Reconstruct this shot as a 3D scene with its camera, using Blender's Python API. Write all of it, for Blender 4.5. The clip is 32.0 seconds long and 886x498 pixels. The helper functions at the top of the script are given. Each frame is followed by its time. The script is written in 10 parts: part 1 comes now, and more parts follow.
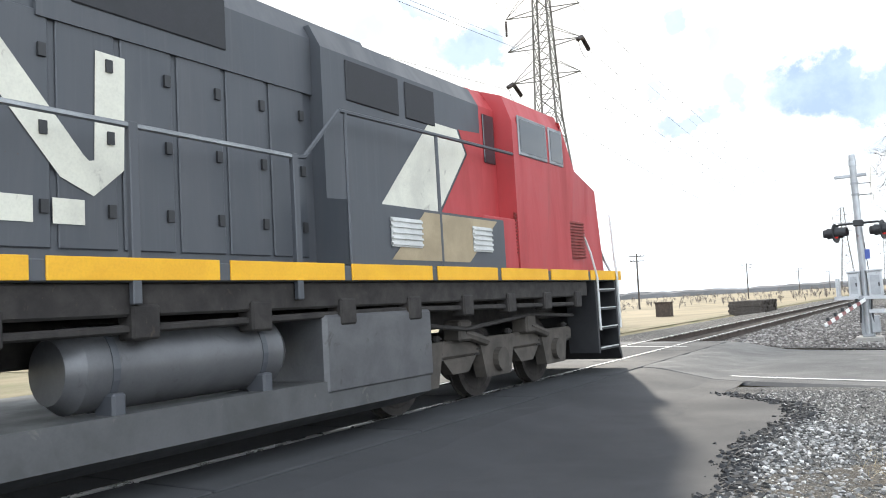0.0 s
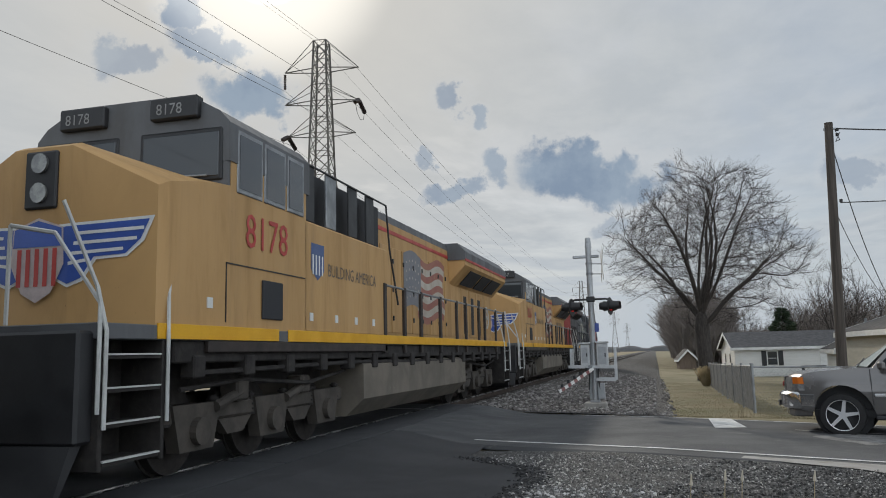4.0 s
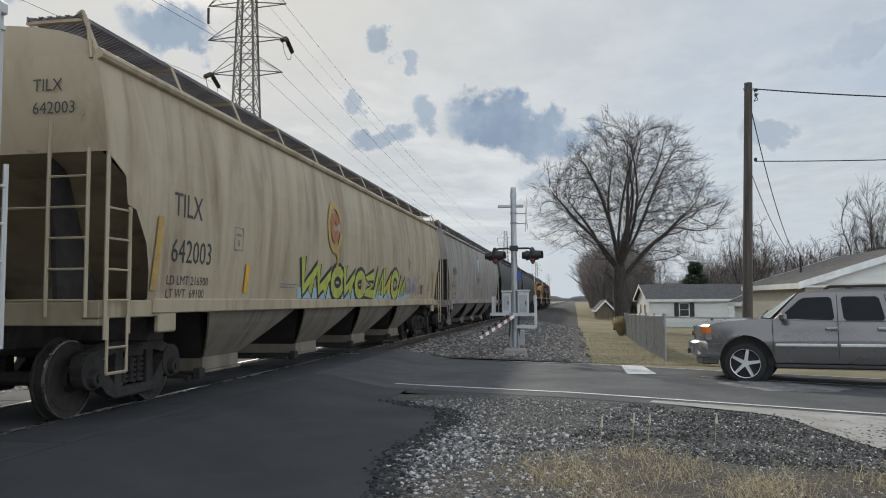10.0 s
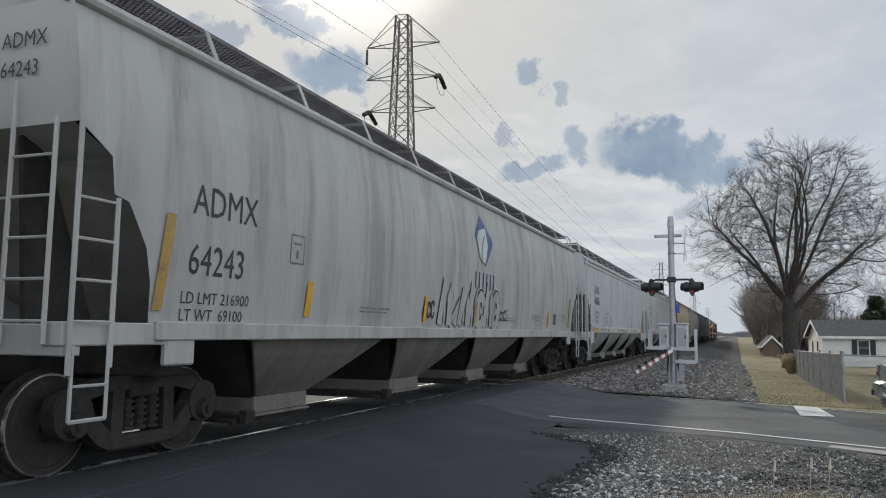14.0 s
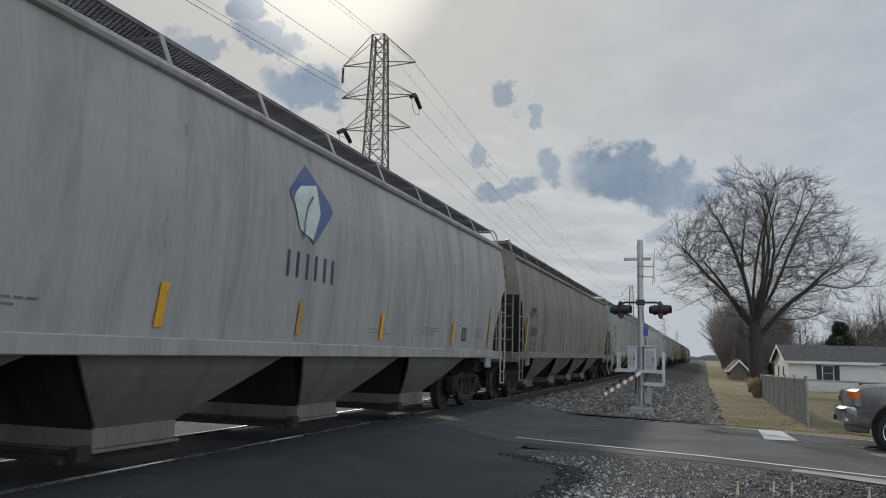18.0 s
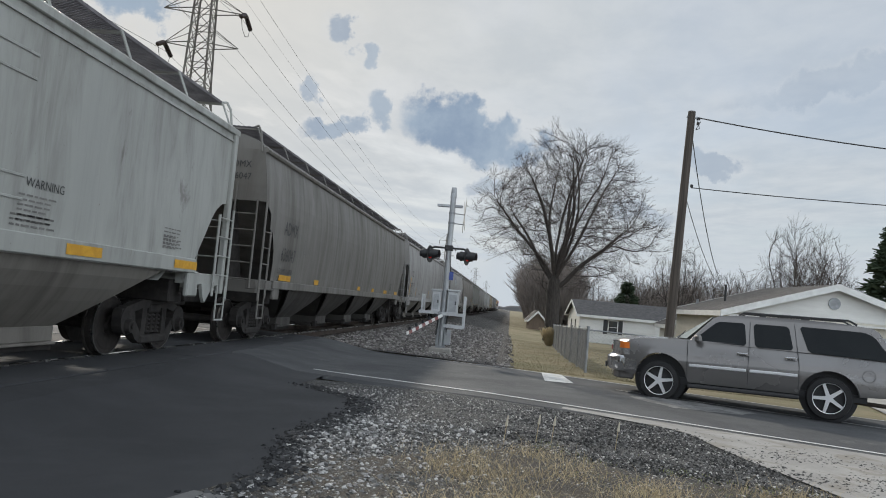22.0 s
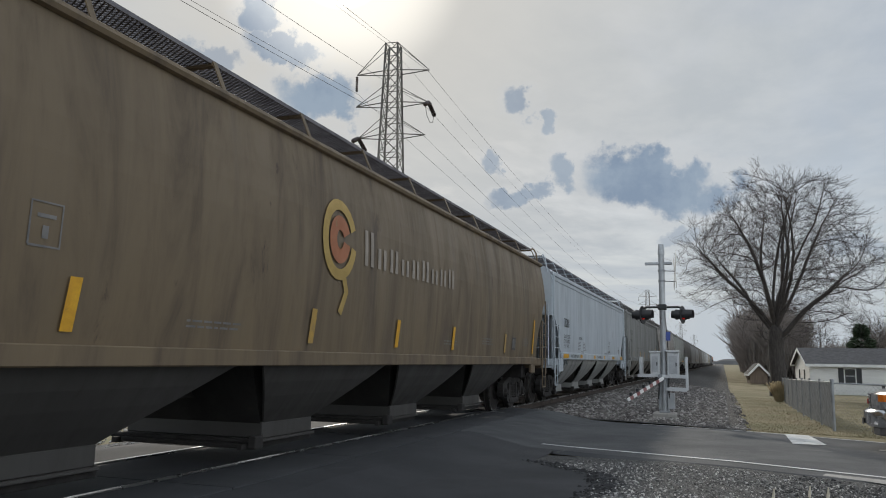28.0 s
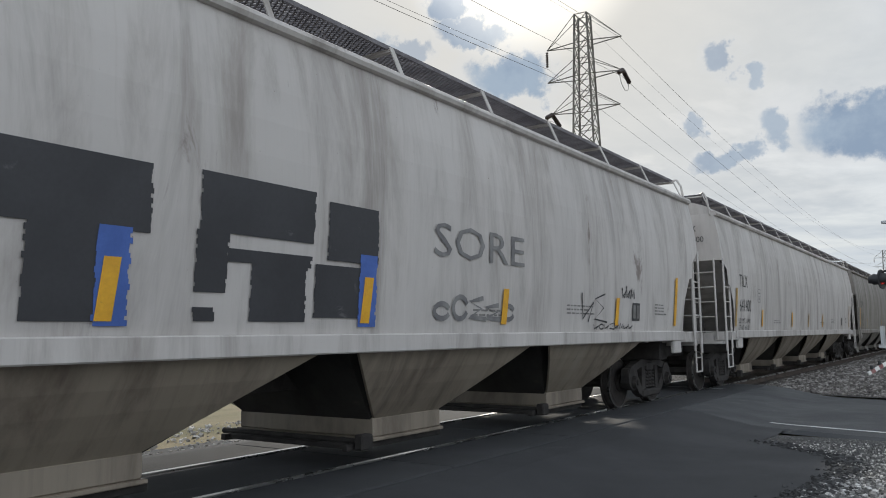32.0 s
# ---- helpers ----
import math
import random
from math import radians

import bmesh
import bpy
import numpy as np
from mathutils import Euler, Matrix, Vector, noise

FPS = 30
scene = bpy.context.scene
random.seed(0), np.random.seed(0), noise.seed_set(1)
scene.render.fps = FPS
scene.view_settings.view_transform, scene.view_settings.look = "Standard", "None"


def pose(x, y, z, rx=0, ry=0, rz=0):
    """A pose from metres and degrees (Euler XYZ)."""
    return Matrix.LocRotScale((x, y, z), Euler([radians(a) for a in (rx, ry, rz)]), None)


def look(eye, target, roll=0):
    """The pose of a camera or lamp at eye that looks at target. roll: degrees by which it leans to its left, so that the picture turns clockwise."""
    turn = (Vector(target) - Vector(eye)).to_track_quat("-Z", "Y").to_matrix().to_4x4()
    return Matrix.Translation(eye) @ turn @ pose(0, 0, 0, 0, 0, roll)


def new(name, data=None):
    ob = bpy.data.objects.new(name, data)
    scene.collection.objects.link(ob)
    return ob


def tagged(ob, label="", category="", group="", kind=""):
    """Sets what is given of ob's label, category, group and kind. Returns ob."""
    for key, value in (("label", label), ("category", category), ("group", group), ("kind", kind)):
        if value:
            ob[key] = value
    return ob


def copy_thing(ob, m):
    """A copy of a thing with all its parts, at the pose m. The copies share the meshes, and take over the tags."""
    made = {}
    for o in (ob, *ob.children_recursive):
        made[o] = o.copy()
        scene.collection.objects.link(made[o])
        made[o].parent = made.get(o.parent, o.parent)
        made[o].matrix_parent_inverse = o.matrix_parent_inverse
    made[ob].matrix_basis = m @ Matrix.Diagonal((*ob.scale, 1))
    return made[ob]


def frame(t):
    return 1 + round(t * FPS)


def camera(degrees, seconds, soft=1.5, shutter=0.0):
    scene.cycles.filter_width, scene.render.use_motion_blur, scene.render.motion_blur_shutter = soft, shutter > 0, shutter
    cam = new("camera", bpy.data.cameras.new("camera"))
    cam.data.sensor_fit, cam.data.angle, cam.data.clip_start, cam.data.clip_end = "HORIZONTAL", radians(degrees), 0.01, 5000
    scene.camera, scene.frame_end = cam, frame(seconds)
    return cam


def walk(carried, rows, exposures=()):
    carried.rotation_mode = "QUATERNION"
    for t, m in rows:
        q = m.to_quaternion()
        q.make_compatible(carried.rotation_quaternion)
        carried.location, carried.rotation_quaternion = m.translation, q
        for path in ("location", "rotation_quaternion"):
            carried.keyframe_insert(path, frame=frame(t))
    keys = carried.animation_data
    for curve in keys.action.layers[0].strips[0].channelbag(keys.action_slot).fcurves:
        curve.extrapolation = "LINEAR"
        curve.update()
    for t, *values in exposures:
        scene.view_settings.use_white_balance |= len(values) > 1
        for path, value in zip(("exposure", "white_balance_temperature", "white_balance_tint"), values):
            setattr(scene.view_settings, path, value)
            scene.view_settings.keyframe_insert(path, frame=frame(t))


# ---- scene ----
cam = camera(59.7, 32.0, soft=1.0)
PATH = [
    (0, -0.108, -0.026, 1.535, 94.42, 3.32, 32.75),
    (0.2, -0.081, -0.016, 1.541, 94.07, 3.57, 26.37),
    (0.5, -0.033, -0.011, 1.568, 93.77, 3.48, 22.95),
    (1, 0.085, 0.028, 1.601, 93.13, 3.32, 20.90),
    (1.5, 0.106, 0.061, 1.619, 92.69, 2.04, 16.08),
    (2, 0.103, 0.055, 1.620, 92.42, 1.30, 13.31),
    (2.5, 0.087, 0.023, 1.625, 92.63, 1.89, 13.59),
    (3, 0.047, -0.007, 1.635, 96.64, 0.93, 16.66),
    (3.5, 0.005, -0.050, 1.630, 98.11, 0.77, 17.31),
    (4, -0.011, -0.055, 1.636, 97.80, 1.37, 15.25),
    (4.5, -0.018, -0.036, 1.647, 97.58, 0.64, 12.44),
    (6.5, 0.015, -0.013, 1.600, 96.09, 0.56, 9.65),
    (7, 0.019, -0.030, 1.608, 95.20, 0.79, 9.21),
    (7.5, 0.011, -0.032, 1.618, 94.42, 0.91, 9.18),
    (8, 0.014, -0.011, 1.599, 93.96, 0.83, 9.40),
    (8.5, 0.010, 0.015, 1.595, 93.76, 0.62, 9.54),
    (9, -0.038, 0.022, 1.595, 93.73, 0.32, 9.31),
    (9.5, 0.009, 0.027, 1.593, 93.83, 0.30, 9.33),
    (10, 0.005, -0.003, 1.601, 93.84, 0.35, 9.66),
    (10.5, 0.018, -0.005, 1.604, 93.82, 0.34, 10.98),
    (11, 0.010, 0.015, 1.587, 93.87, 0.13, 13.40),
    (11.5, -0.022, 0.032, 1.572, 94.07, -0.23, 16.51),
    (12, -0.057, 0.032, 1.579, 94.41, -0.59, 19.46),
    (12.5, -0.113, 0.008, 1.582, 94.84, -0.79, 21.45),
    (13, -0.154, 0.010, 1.552, 95.30, -0.98, 21.98),
    (13.5, -0.052, 0.000, 1.577, 95.69, -0.79, 21.71),
    (14, -0.048, 0.003, 1.581, 96.13, -0.66, 20.73),
    (14.5, -0.043, -0.020, 1.590, 96.66, -0.75, 19.62),
    (15, -0.044, -0.041, 1.598, 97.32, -0.75, 18.87),
    (15.5, -0.037, -0.038, 1.604, 97.90, -0.76, 18.51),
    (17.5, -0.030, -0.007, 1.589, 97.66, -1.35, 18.56),
    (18, -0.015, 0.027, 1.577, 97.61, -1.47, 18.59),
    (18.5, -0.026, 0.002, 1.578, 97.66, -1.48, 18.81),
    (19, 0.014, -0.014, 1.584, 97.70, -1.44, 19.33),
    (19.5, -0.040, -0.042, 1.578, 97.71, -1.69, 19.43),
    (20, -0.034, -0.038, 1.579, 97.55, -1.92, 18.51),
    (20.5, -0.000, 0.018, 1.575, 97.07, -2.31, 16.04),
    (21, 0.045, 0.023, 1.560, 96.15, -3.03, 12.15),
    (21.5, 0.122, 0.031, 1.512, 94.96, -4.09, 8.09),
    (22, 0.201, 0.025, 1.493, 94.01, -5.13, 4.96),
    (22.5, 0.371, -0.037, 1.493, 93.33, -6.06, 3.80),
    (23, 0.419, 0.083, 1.474, 93.04, -6.82, 3.96),
    (23.5, 0.465, 0.184, 1.466, 93.19, -6.75, 6.25),
    (24, 0.423, 0.202, 1.482, 93.67, -5.29, 11.87),
    (24.5, 0.226, 0.139, 1.524, 96.43, -3.89, 19.71),
    (25, 0.021, 0.066, 1.535, 100.53, -5.11, 19.75),
    (25.5, -0.133, 0.048, 1.600, 108.79, -5.35, 20.16),
    (27.5, -0.163, -0.027, 1.570, 100.44, -1.78, 22.52),
    (28, -0.163, -0.065, 1.582, 98.09, -0.86, 19.75),
    (28.5, -0.137, -0.077, 1.584, 96.65, 0.01, 17.13),
    (29, -0.153, -0.096, 1.593, 95.60, 0.93, 16.05),
    (29.5, -0.162, -0.072, 1.586, 95.02, 1.82, 16.97),
    (30, -0.164, -0.047, 1.578, 94.67, 1.88, 19.13),
    (30.5, -0.166, -0.036, 1.569, 94.63, 1.61, 22.36),
    (31, -0.165, -0.040, 1.599, 94.90, 1.46, 26.40),
    (31.5, -0.211, -0.026, 1.583, 95.41, 0.66, 30.41),
    (32, -0.205, -0.018, 1.618, 96.44, 0.82, 34.92),
]
EXPOSURES = [(0, 1.15), (0.25, 0.55), (0.6, 0.1), (1.0, 0.0), (2.3, 0.0), (3.0, 0.0), (3.6, -0.22), (4.6, -0.22), (6.6, 0.0), (14.0, -0.05), (17.0, -0.3), (20.0, -0.28), (21.6, 0.0), (24.3, 0.0), (25.0, -0.25), (25.5, -0.6), (26.6, -0.7), (27.5, -0.5),
             (28.2, -0.1), (29.0, 0.0), (32, 0.05)]
walk(cam, [(t, pose(x, y, z, rx, ry, rz)) for t, x, y, z, rx, ry, rz in PATH], EXPOSURES)

# ---- daylight: a hazy bright sky with torn clouds, the sun ahead and to the left ----
SUN_AZ, SUN_EL = -28.3, 28.6


def way(az, el):
    a, e = radians(az), radians(el)
    return Vector((math.sin(a) * math.cos(e), math.cos(a) * math.cos(e), math.sin(e)))


class Nodes:
    """Short hand for building a node tree."""

    def __init__(self, tree):
        self.t = tree
        self.t.nodes.clear()

    def n(self, kind, **ins):
        node = self.t.nodes.new(kind)
        for key, value in ins.items():
            key = key.replace("_", " ")
            if key in node.inputs:
                self.put(node.inputs[key], value)
        return node

    def put(self, socket, value):
        if hasattr(value, "is_output"):
            self.t.links.new(value, socket)
        else:
            socket.default_value = value

    def math(self, op, a, b=0.0, c=None, clamp=False):
        node = self.t.nodes.new("ShaderNodeMath")
        node.operation, node.use_clamp = op, clamp
        self.put(node.inputs[0], a), self.put(node.inputs[1], b)
        if c is not None:
            self.put(node.inputs[2], c)
        return node.outputs[0]

    def vmath(self, op, a, b=(0, 0, 0)):
        node = self.t.nodes.new("ShaderNodeVectorMath")
        node.operation = op
        self.put(node.inputs[0], a), self.put(node.inputs[1], b)
        return node.outputs["Value"] if op in ("DOT_PRODUCT", "LENGTH", "DISTANCE") else node.outputs[0]

    def mix(self, f, a, b, blend="MIX"):
        node = self.t.nodes.new("ShaderNodeMix")
        node.data_type, node.blend_type = "RGBA", blend
        self.put(node.inputs[0], f), self.put(node.inputs[6], a), self.put(node.inputs[7], b)
        return node.outputs[2]

    def step(self, x, lo, hi, a=0.0, b=1.0):
        node = self.t.nodes.new("ShaderNodeMapRange")
        node.interpolation_type = "SMOOTHSTEP"
        for i, v in enumerate((x, lo, hi, a, b)):
            self.put(node.inputs[i], v)
        return node.outputs[0]

    def noise(self, vec, scale, detail=4.0, rough=0.55, dist=0.0):
        node = self.t.nodes.new("ShaderNodeTexNoise")
        for k, v in (("Vector", vec), ("Scale", scale), ("Detail", detail), ("Roughness", rough), ("Distortion", dist)):
            self.put(node.inputs[k], v)
        return node.outputs[0]

    def scaled(self, vec, s):
        node = self.t.nodes.new("ShaderNodeMapping")
        self.put(node.inputs["Vector"], vec)
        node.inputs["Scale"].default_value = s
        return node.outputs[0]


def rgb(r, g, b):
    return (r, g, b, 1.0)


def make_world():
    world = bpy.data.worlds.new("sky")
    scene.world = world
    world.use_nodes = True
    k = Nodes(world.node_tree)
    d = k.t.nodes.new("ShaderNodeTexCoord").outputs["Generated"]
    sky = k.t.nodes.new("ShaderNodeTexSky")
    sky.sky_type, sky.sun_disc = "NISHITA", False
    sky.sun_elevation, sky.sun_rotation = radians(SUN_EL), radians(SUN_AZ)
    sky.air_density, sky.dust_density, sky.ozone_density = 1.0, 1.5, 1.5
    blue = k.mix(1.0, sky.outputs[0], rgb(0.105, 0.105, 0.105), "MULTIPLY")
    # thin veil of high cloud, whiter towards the sun
    sep = k.t.nodes.new("ShaderNodeSeparateXYZ")
    k.put(sep.inputs[0], d)
    flat = k.t.nodes.new("ShaderNodeCombineXYZ")
    up = k.math("MAXIMUM", sep.outputs[2], 0.06)
    k.put(flat.inputs[0], k.math("DIVIDE", sep.outputs[0], up))
    k.put(flat.inputs[1], k.math("DIVIDE", sep.outputs[1], up))
    veil = k.noise(k.scaled(flat.outputs[0], (0.55, 0.35, 1)), 1.3, 6, 0.55, 0.4)
    near = k.vmath("DOT_PRODUCT", d, way(SUN_AZ, SUN_EL))
    glow = k.math("POWER", k.math("MAXIMUM", near, 0.0), 14.0)
    cover = k.math("ADD", k.step(veil, 0.30, 0.66, 0.62, 0.97), k.math("MULTIPLY", glow, 0.5), clamp=True)
    grain = k.noise(k.scaled(flat.outputs[0], (1.0, 0.6, 1)), 3.1, 6, 0.6, 0.2)
    white = k.mix(k.step(grain, 0.3, 0.7), rgb(0.52, 0.575, 0.63), rgb(0.61, 0.655, 0.695))
    warm = k.mix(k.math("MULTIPLY", glow, 0.9, clamp=True), white, rgb(0.76, 0.73, 0.67))
    base = k.mix(cover, blue, warm)
    # torn low clouds, blue-grey in their shaded middles
    warp = k.noise(d, 14.0, 6, 0.62)
    fine = k.noise(d, 34.0, 7, 0.65)
    push = k.t.nodes.new("ShaderNodeTexNoise")
    for key, value in (("Vector", d), ("Scale", 17.0), ("Detail", 8.0), ("Roughness", 0.62)):
        k.put(push.inputs[key], value)
    bent = k.vmath("ADD", d, k.vmath("MULTIPLY", k.vmath("SUBTRACT", push.outputs[1], (0.5, 0.5, 0.5)), (0.10, 0.10, 0.085)))
    wob = k.math("ADD", k.math("MULTIPLY", k.math("SUBTRACT", warp, 0.5), 1.5), k.math("MULTIPLY", k.math("SUBTRACT", fine, 0.5), 1.7))
    total, edge = None, None
    for az, el, w, h, tilt, dense in CLOUDS:
        c = way(az, el)
        side = Vector((math.cos(radians(az)), -math.sin(radians(az)), 0))
        rise = side.cross(c)
        co, si = math.cos(radians(tilt)), math.sin(radians(tilt))
        ax, ay = side * co + rise * si, rise * co - side * si
        u = k.math("DIVIDE", k.vmath("DOT_PRODUCT", bent, ax), math.tan(radians(w)))
        u = k.math("SUBTRACT", u, c.dot(ax) / math.tan(radians(w)))
        v = k.math("DIVIDE", k.vmath("DOT_PRODUCT", bent, ay), math.tan(radians(h)))
        v = k.math("SUBTRACT", v, c.dot(ay) / math.tan(radians(h)))
        r = k.math("ADD", k.math("MULTIPLY", u, u), k.math("MULTIPLY", v, v))
        reach = k.math("ADD", r, wob)
        m = k.step(reach, 0.45, 1.25, dense, 0.0)
        rim_ = k.step(reach, 1.0, 2.6, dense * 0.4, 0.0)
        ahead = k.math("GREATER_THAN", k.vmath("DOT_PRODUCT", d, c), 0.6)
        m = k.math("MULTIPLY", m, ahead)
        rim_ = k.math("MULTIPLY", rim_, ahead)
        edge = rim_ if edge is None else k.math("MAXIMUM", edge, rim_)
        total = m if total is None else k.math("MAXIMUM", total, m)
    dark = k.mix(k.step(warp, 0.35, 0.65), rgb(0.235, 0.32, 0.445), rgb(0.33, 0.42, 0.53))
    base = k.mix(edge, base, rgb(0.68, 0.70, 0.72))
    base = k.mix(k.math("MULTIPLY", total, 0.92), base, dark)
    # whitened air at the horizon, and the veiled sun itself
    base = k.mix(k.step(sep.outputs[2], 0.02, 0.17, 0.95, 0.0), base, rgb(0.58, 0.64, 0.70))
    # sky behind the camera, out of view, brightened as fill for the train's side
    back = k.step(k.vmath("DOT_PRODUCT", d, Vector((0.6, -0.8, 0.0))), -0.25, 0.75, 1.0, 2.3)
    base = k.mix(1.0, base, back, "MULTIPLY")
    halo = k.step(near, math.cos(radians(9.5)), math.cos(radians(3.2)), 0.0, 0.55)
    disc = k.step(near, math.cos(radians(3.7)), math.cos(radians(2.2)), 0.0, 3.0)
    shine = k.mix(1.0, rgb(1.0, 0.93, 0.80), k.math("ADD", halo, disc), "MULTIPLY")
    base = k.mix(1.0, base, shine, "ADD")
    bg = k.n("ShaderNodeBackground", Color=base, Strength=1.0)
    k.t.links.new(bg.outputs[0], k.n("ShaderNodeOutputWorld").inputs[0])


# azimuth, elevation, half width, half height, tilt in degrees
CLOUDS = [(-3.9, 12.9, 5.4, 2.1, -15, 1.0), (-29.6, 18.6, 3.0, 1.8, -4, 1.0), (-32.2, 21.8, 2.6, 1.0, -6, 0.9), (-34.2, 24.1, 1.5, 1.6, 30, 1.0),
          (-14.1, 18.7, 1.3, 1.1, 0, 0.7), (-11.9, 17.4, 0.9, 0.8, 0, 0.7), (-16.3, 14.7, 1.2, 0.8, -20, 0.7), (-10.9, 14.0, 1.6, 1.5, -30, 0.8),
          (-14.2, 12.1, 2.4, 0.8, 6, 0.8), (-2.6, 8.9, 1.6, 0.9, 0, 0.5), (8.4, 7.6, 2.0, 0.8, 0, 0.4), (13.4, 11.2, 2.2, 0.9, 0, 0.5), (-38.5, 20.5, 2.6, 1.3, 20, 0.6),
          (22.0, 17.0, 7.0, 1.0, 10, 0.3), (34.0, 12.0, 5.0, 1.2, 0, 0.4), (-55.0, 16.0, 4.0, 1.5, 0, 0.7), (60.0, 20.0, 6.0, 2.0, 0, 0.6), (-80.0, 22.0, 5.0, 2.0, 0, 0.6)]
make_world()
sun = new("sun", bpy.data.lights.new("sun", "SUN"))
sun.data.energy, sun.data.angle, sun.data.color = 2.4, radians(3.0), (1.0, 0.93, 0.82)
sun.matrix_world = look(way(SUN_AZ, SUN_EL) * 50, (0, 0, 0))

# ---- materials ----
MATS = {}


def mat(name, col, col2=None, rough=0.6, metal=0.0, scale=4.0, fine=45.0, bump=0.0, stretch=(1, 1, 1), dirt=None, dirt_at=0.6, spec=0.5,
        rand=0.0, wear=0.0):
    """A surface with broad stains, fine grain and relief at real size."""
    if name in MATS:
        return MATS[name]
    m = bpy.data.materials.new(name)
    MATS[name] = m
    m.use_nodes = True
    k = Nodes(m.node_tree)
    co = k.t.nodes.new("ShaderNodeTexCoord").outputs["Object"]
    s = k.scaled(co, stretch)
    col2 = col2 or tuple(c * 0.78 for c in col)
    big = k.noise(s, scale, 5, 0.6, 0.3)
    small = k.noise(co, fine, 4, 0.6)
    c = k.mix(k.step(big, 0.32, 0.68), rgb(*col), rgb(*col2))
    c = k.mix(k.step(small, 0.35, 0.75, 0.0, 0.35), c, k.mix(0.5, c, rgb(*[v * 0.5 for v in col])))
    if dirt:
        spots = k.noise(s, scale * 2.7, 6, 0.65, 0.6)
        c = k.mix(k.step(spots, dirt_at, dirt_at + 0.14, 0.0, 0.8), c, rgb(*dirt))
    if wear:
        chips = k.noise(co, 9.0, 8, 0.7)
        c = k.mix(k.step(chips, 0.68, 0.71, 0.0, wear), c, rgb(0.10, 0.055, 0.035))
    if rand:
        info = k.t.nodes.new("ShaderNodeObjectInfo").outputs["Random"]
        c = k.mix(k.math("MULTIPLY", info, rand), c, rgb(*[v * 0.45 for v in col]))
    p = k.n("ShaderNodeBsdfPrincipled", Base_Color=c, Metallic=metal)
    p.inputs["Specular IOR Level"].default_value = spec
    k.put(p.inputs["Roughness"], k.step(big, 0.2, 0.8, max(rough - 0.1, 0.02), min(rough + 0.1, 1.0)))
    if bump:
        b = k.n("ShaderNodeBump", Strength=0.6, Distance=bump, Height=small)
        k.t.links.new(b.outputs[0], p.inputs["Normal"])
    k.t.links.new(p.outputs[0], k.n("ShaderNodeOutputMaterial").inputs[0])
    return m


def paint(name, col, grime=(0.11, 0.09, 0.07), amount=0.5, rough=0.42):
    """Car paint with rain streaks that run down, blotches of dust and rust specks."""
    if name in MATS:
        return MATS[name]
    m = bpy.data.materials.new(name)
    MATS[name] = m
    m.use_nodes = True
    k = Nodes(m.node_tree)
    co = k.t.nodes.new("ShaderNodeTexCoord").outputs["Object"]
    info = k.t.nodes.new("ShaderNodeObjectInfo").outputs["Random"]
    off = k.t.nodes.new("ShaderNodeCombineXYZ")
    k.put(off.inputs[1], k.math("MULTIPLY", info, 40.0))
    co = k.vmath("ADD", co, off.outputs[0])
    runs = k.noise(k.scaled(co, (1.0, 1.7, 0.30)), 1.1, 7, 0.66, 0.6)
    thin = k.noise(k.scaled(co, (1.0, 14.0, 0.35)), 1.5, 4, 0.6)
    long = k.noise(k.scaled(co, (0.3, 1.15, 0.16)), 1.0, 7, 0.68, 0.5)
    wash = k.noise(k.scaled(co, (0.3, 1.9, 0.20)), 1.2, 6, 0.68, 0.6)
    blot = k.noise(co, 0.45, 5, 0.6)
    rust = k.noise(k.scaled(co, (1.0, 2.2, 0.75)), 0.95, 7, 0.72, 0.7)
    speck = k.noise(co, 16.0, 7, 0.7)
    chip = k.noise(co, 41.0, 5, 0.7)
    c = k.mix(k.step(blot, 0.3, 0.7, 0.0, 0.45), rgb(*col), rgb(*[v * 0.74 for v in col]))
    c = k.mix(k.math("MULTIPLY", k.step(wash, 0.54, 0.76), min(amount * 0.35, 0.3), clamp=True), c, rgb(*[min(v * 1.35, 0.8) for v in col]))
    c = k.mix(k.math("MULTIPLY", k.step(runs, 0.42, 0.78), amount, clamp=True), c, rgb(*grime))
    c = k.mix(k.math("MULTIPLY", k.step(long, 0.50, 0.72), amount * 0.9, clamp=True), c, rgb(*[v * 0.9 for v in grime]))
    c = k.mix(k.math("MULTIPLY", k.step(thin, 0.52, 0.80), amount * 0.28, clamp=True), c, rgb(*[v * 1.5 for v in grime]))
    c = k.mix(k.math("MULTIPLY", k.step(rust, 0.63, 0.74), amount, clamp=True), c, rgb(grime[0] * 0.55, grime[1] * 0.42, grime[2] * 0.38))
    c = k.mix(k.step(speck, 0.68, 0.72, 0.0, 0.7), c, rgb(0.09, 0.05, 0.035))
    c = k.mix(k.step(chip, 0.69, 0.74, 0.0, 0.45), c, rgb(0.06, 0.05, 0.045))
    p = k.n("ShaderNodeBsdfPrincipled", Base_Color=c)
    k.put(p.inputs["Roughness"], k.step(runs, 0.3, 0.8, rough, min(rough + 0.35, 0.95)))
    b = k.n("ShaderNodeBump", Strength=0.25, Distance=0.02, Height=k.noise(k.scaled(co, (1, 1.1, 0.25)), 1.2, 3))
    k.t.links.new(b.outputs[0], p.inputs["Normal"])
    k.t.links.new(p.outputs[0], k.n("ShaderNodeOutputMaterial").inputs[0])
    return m


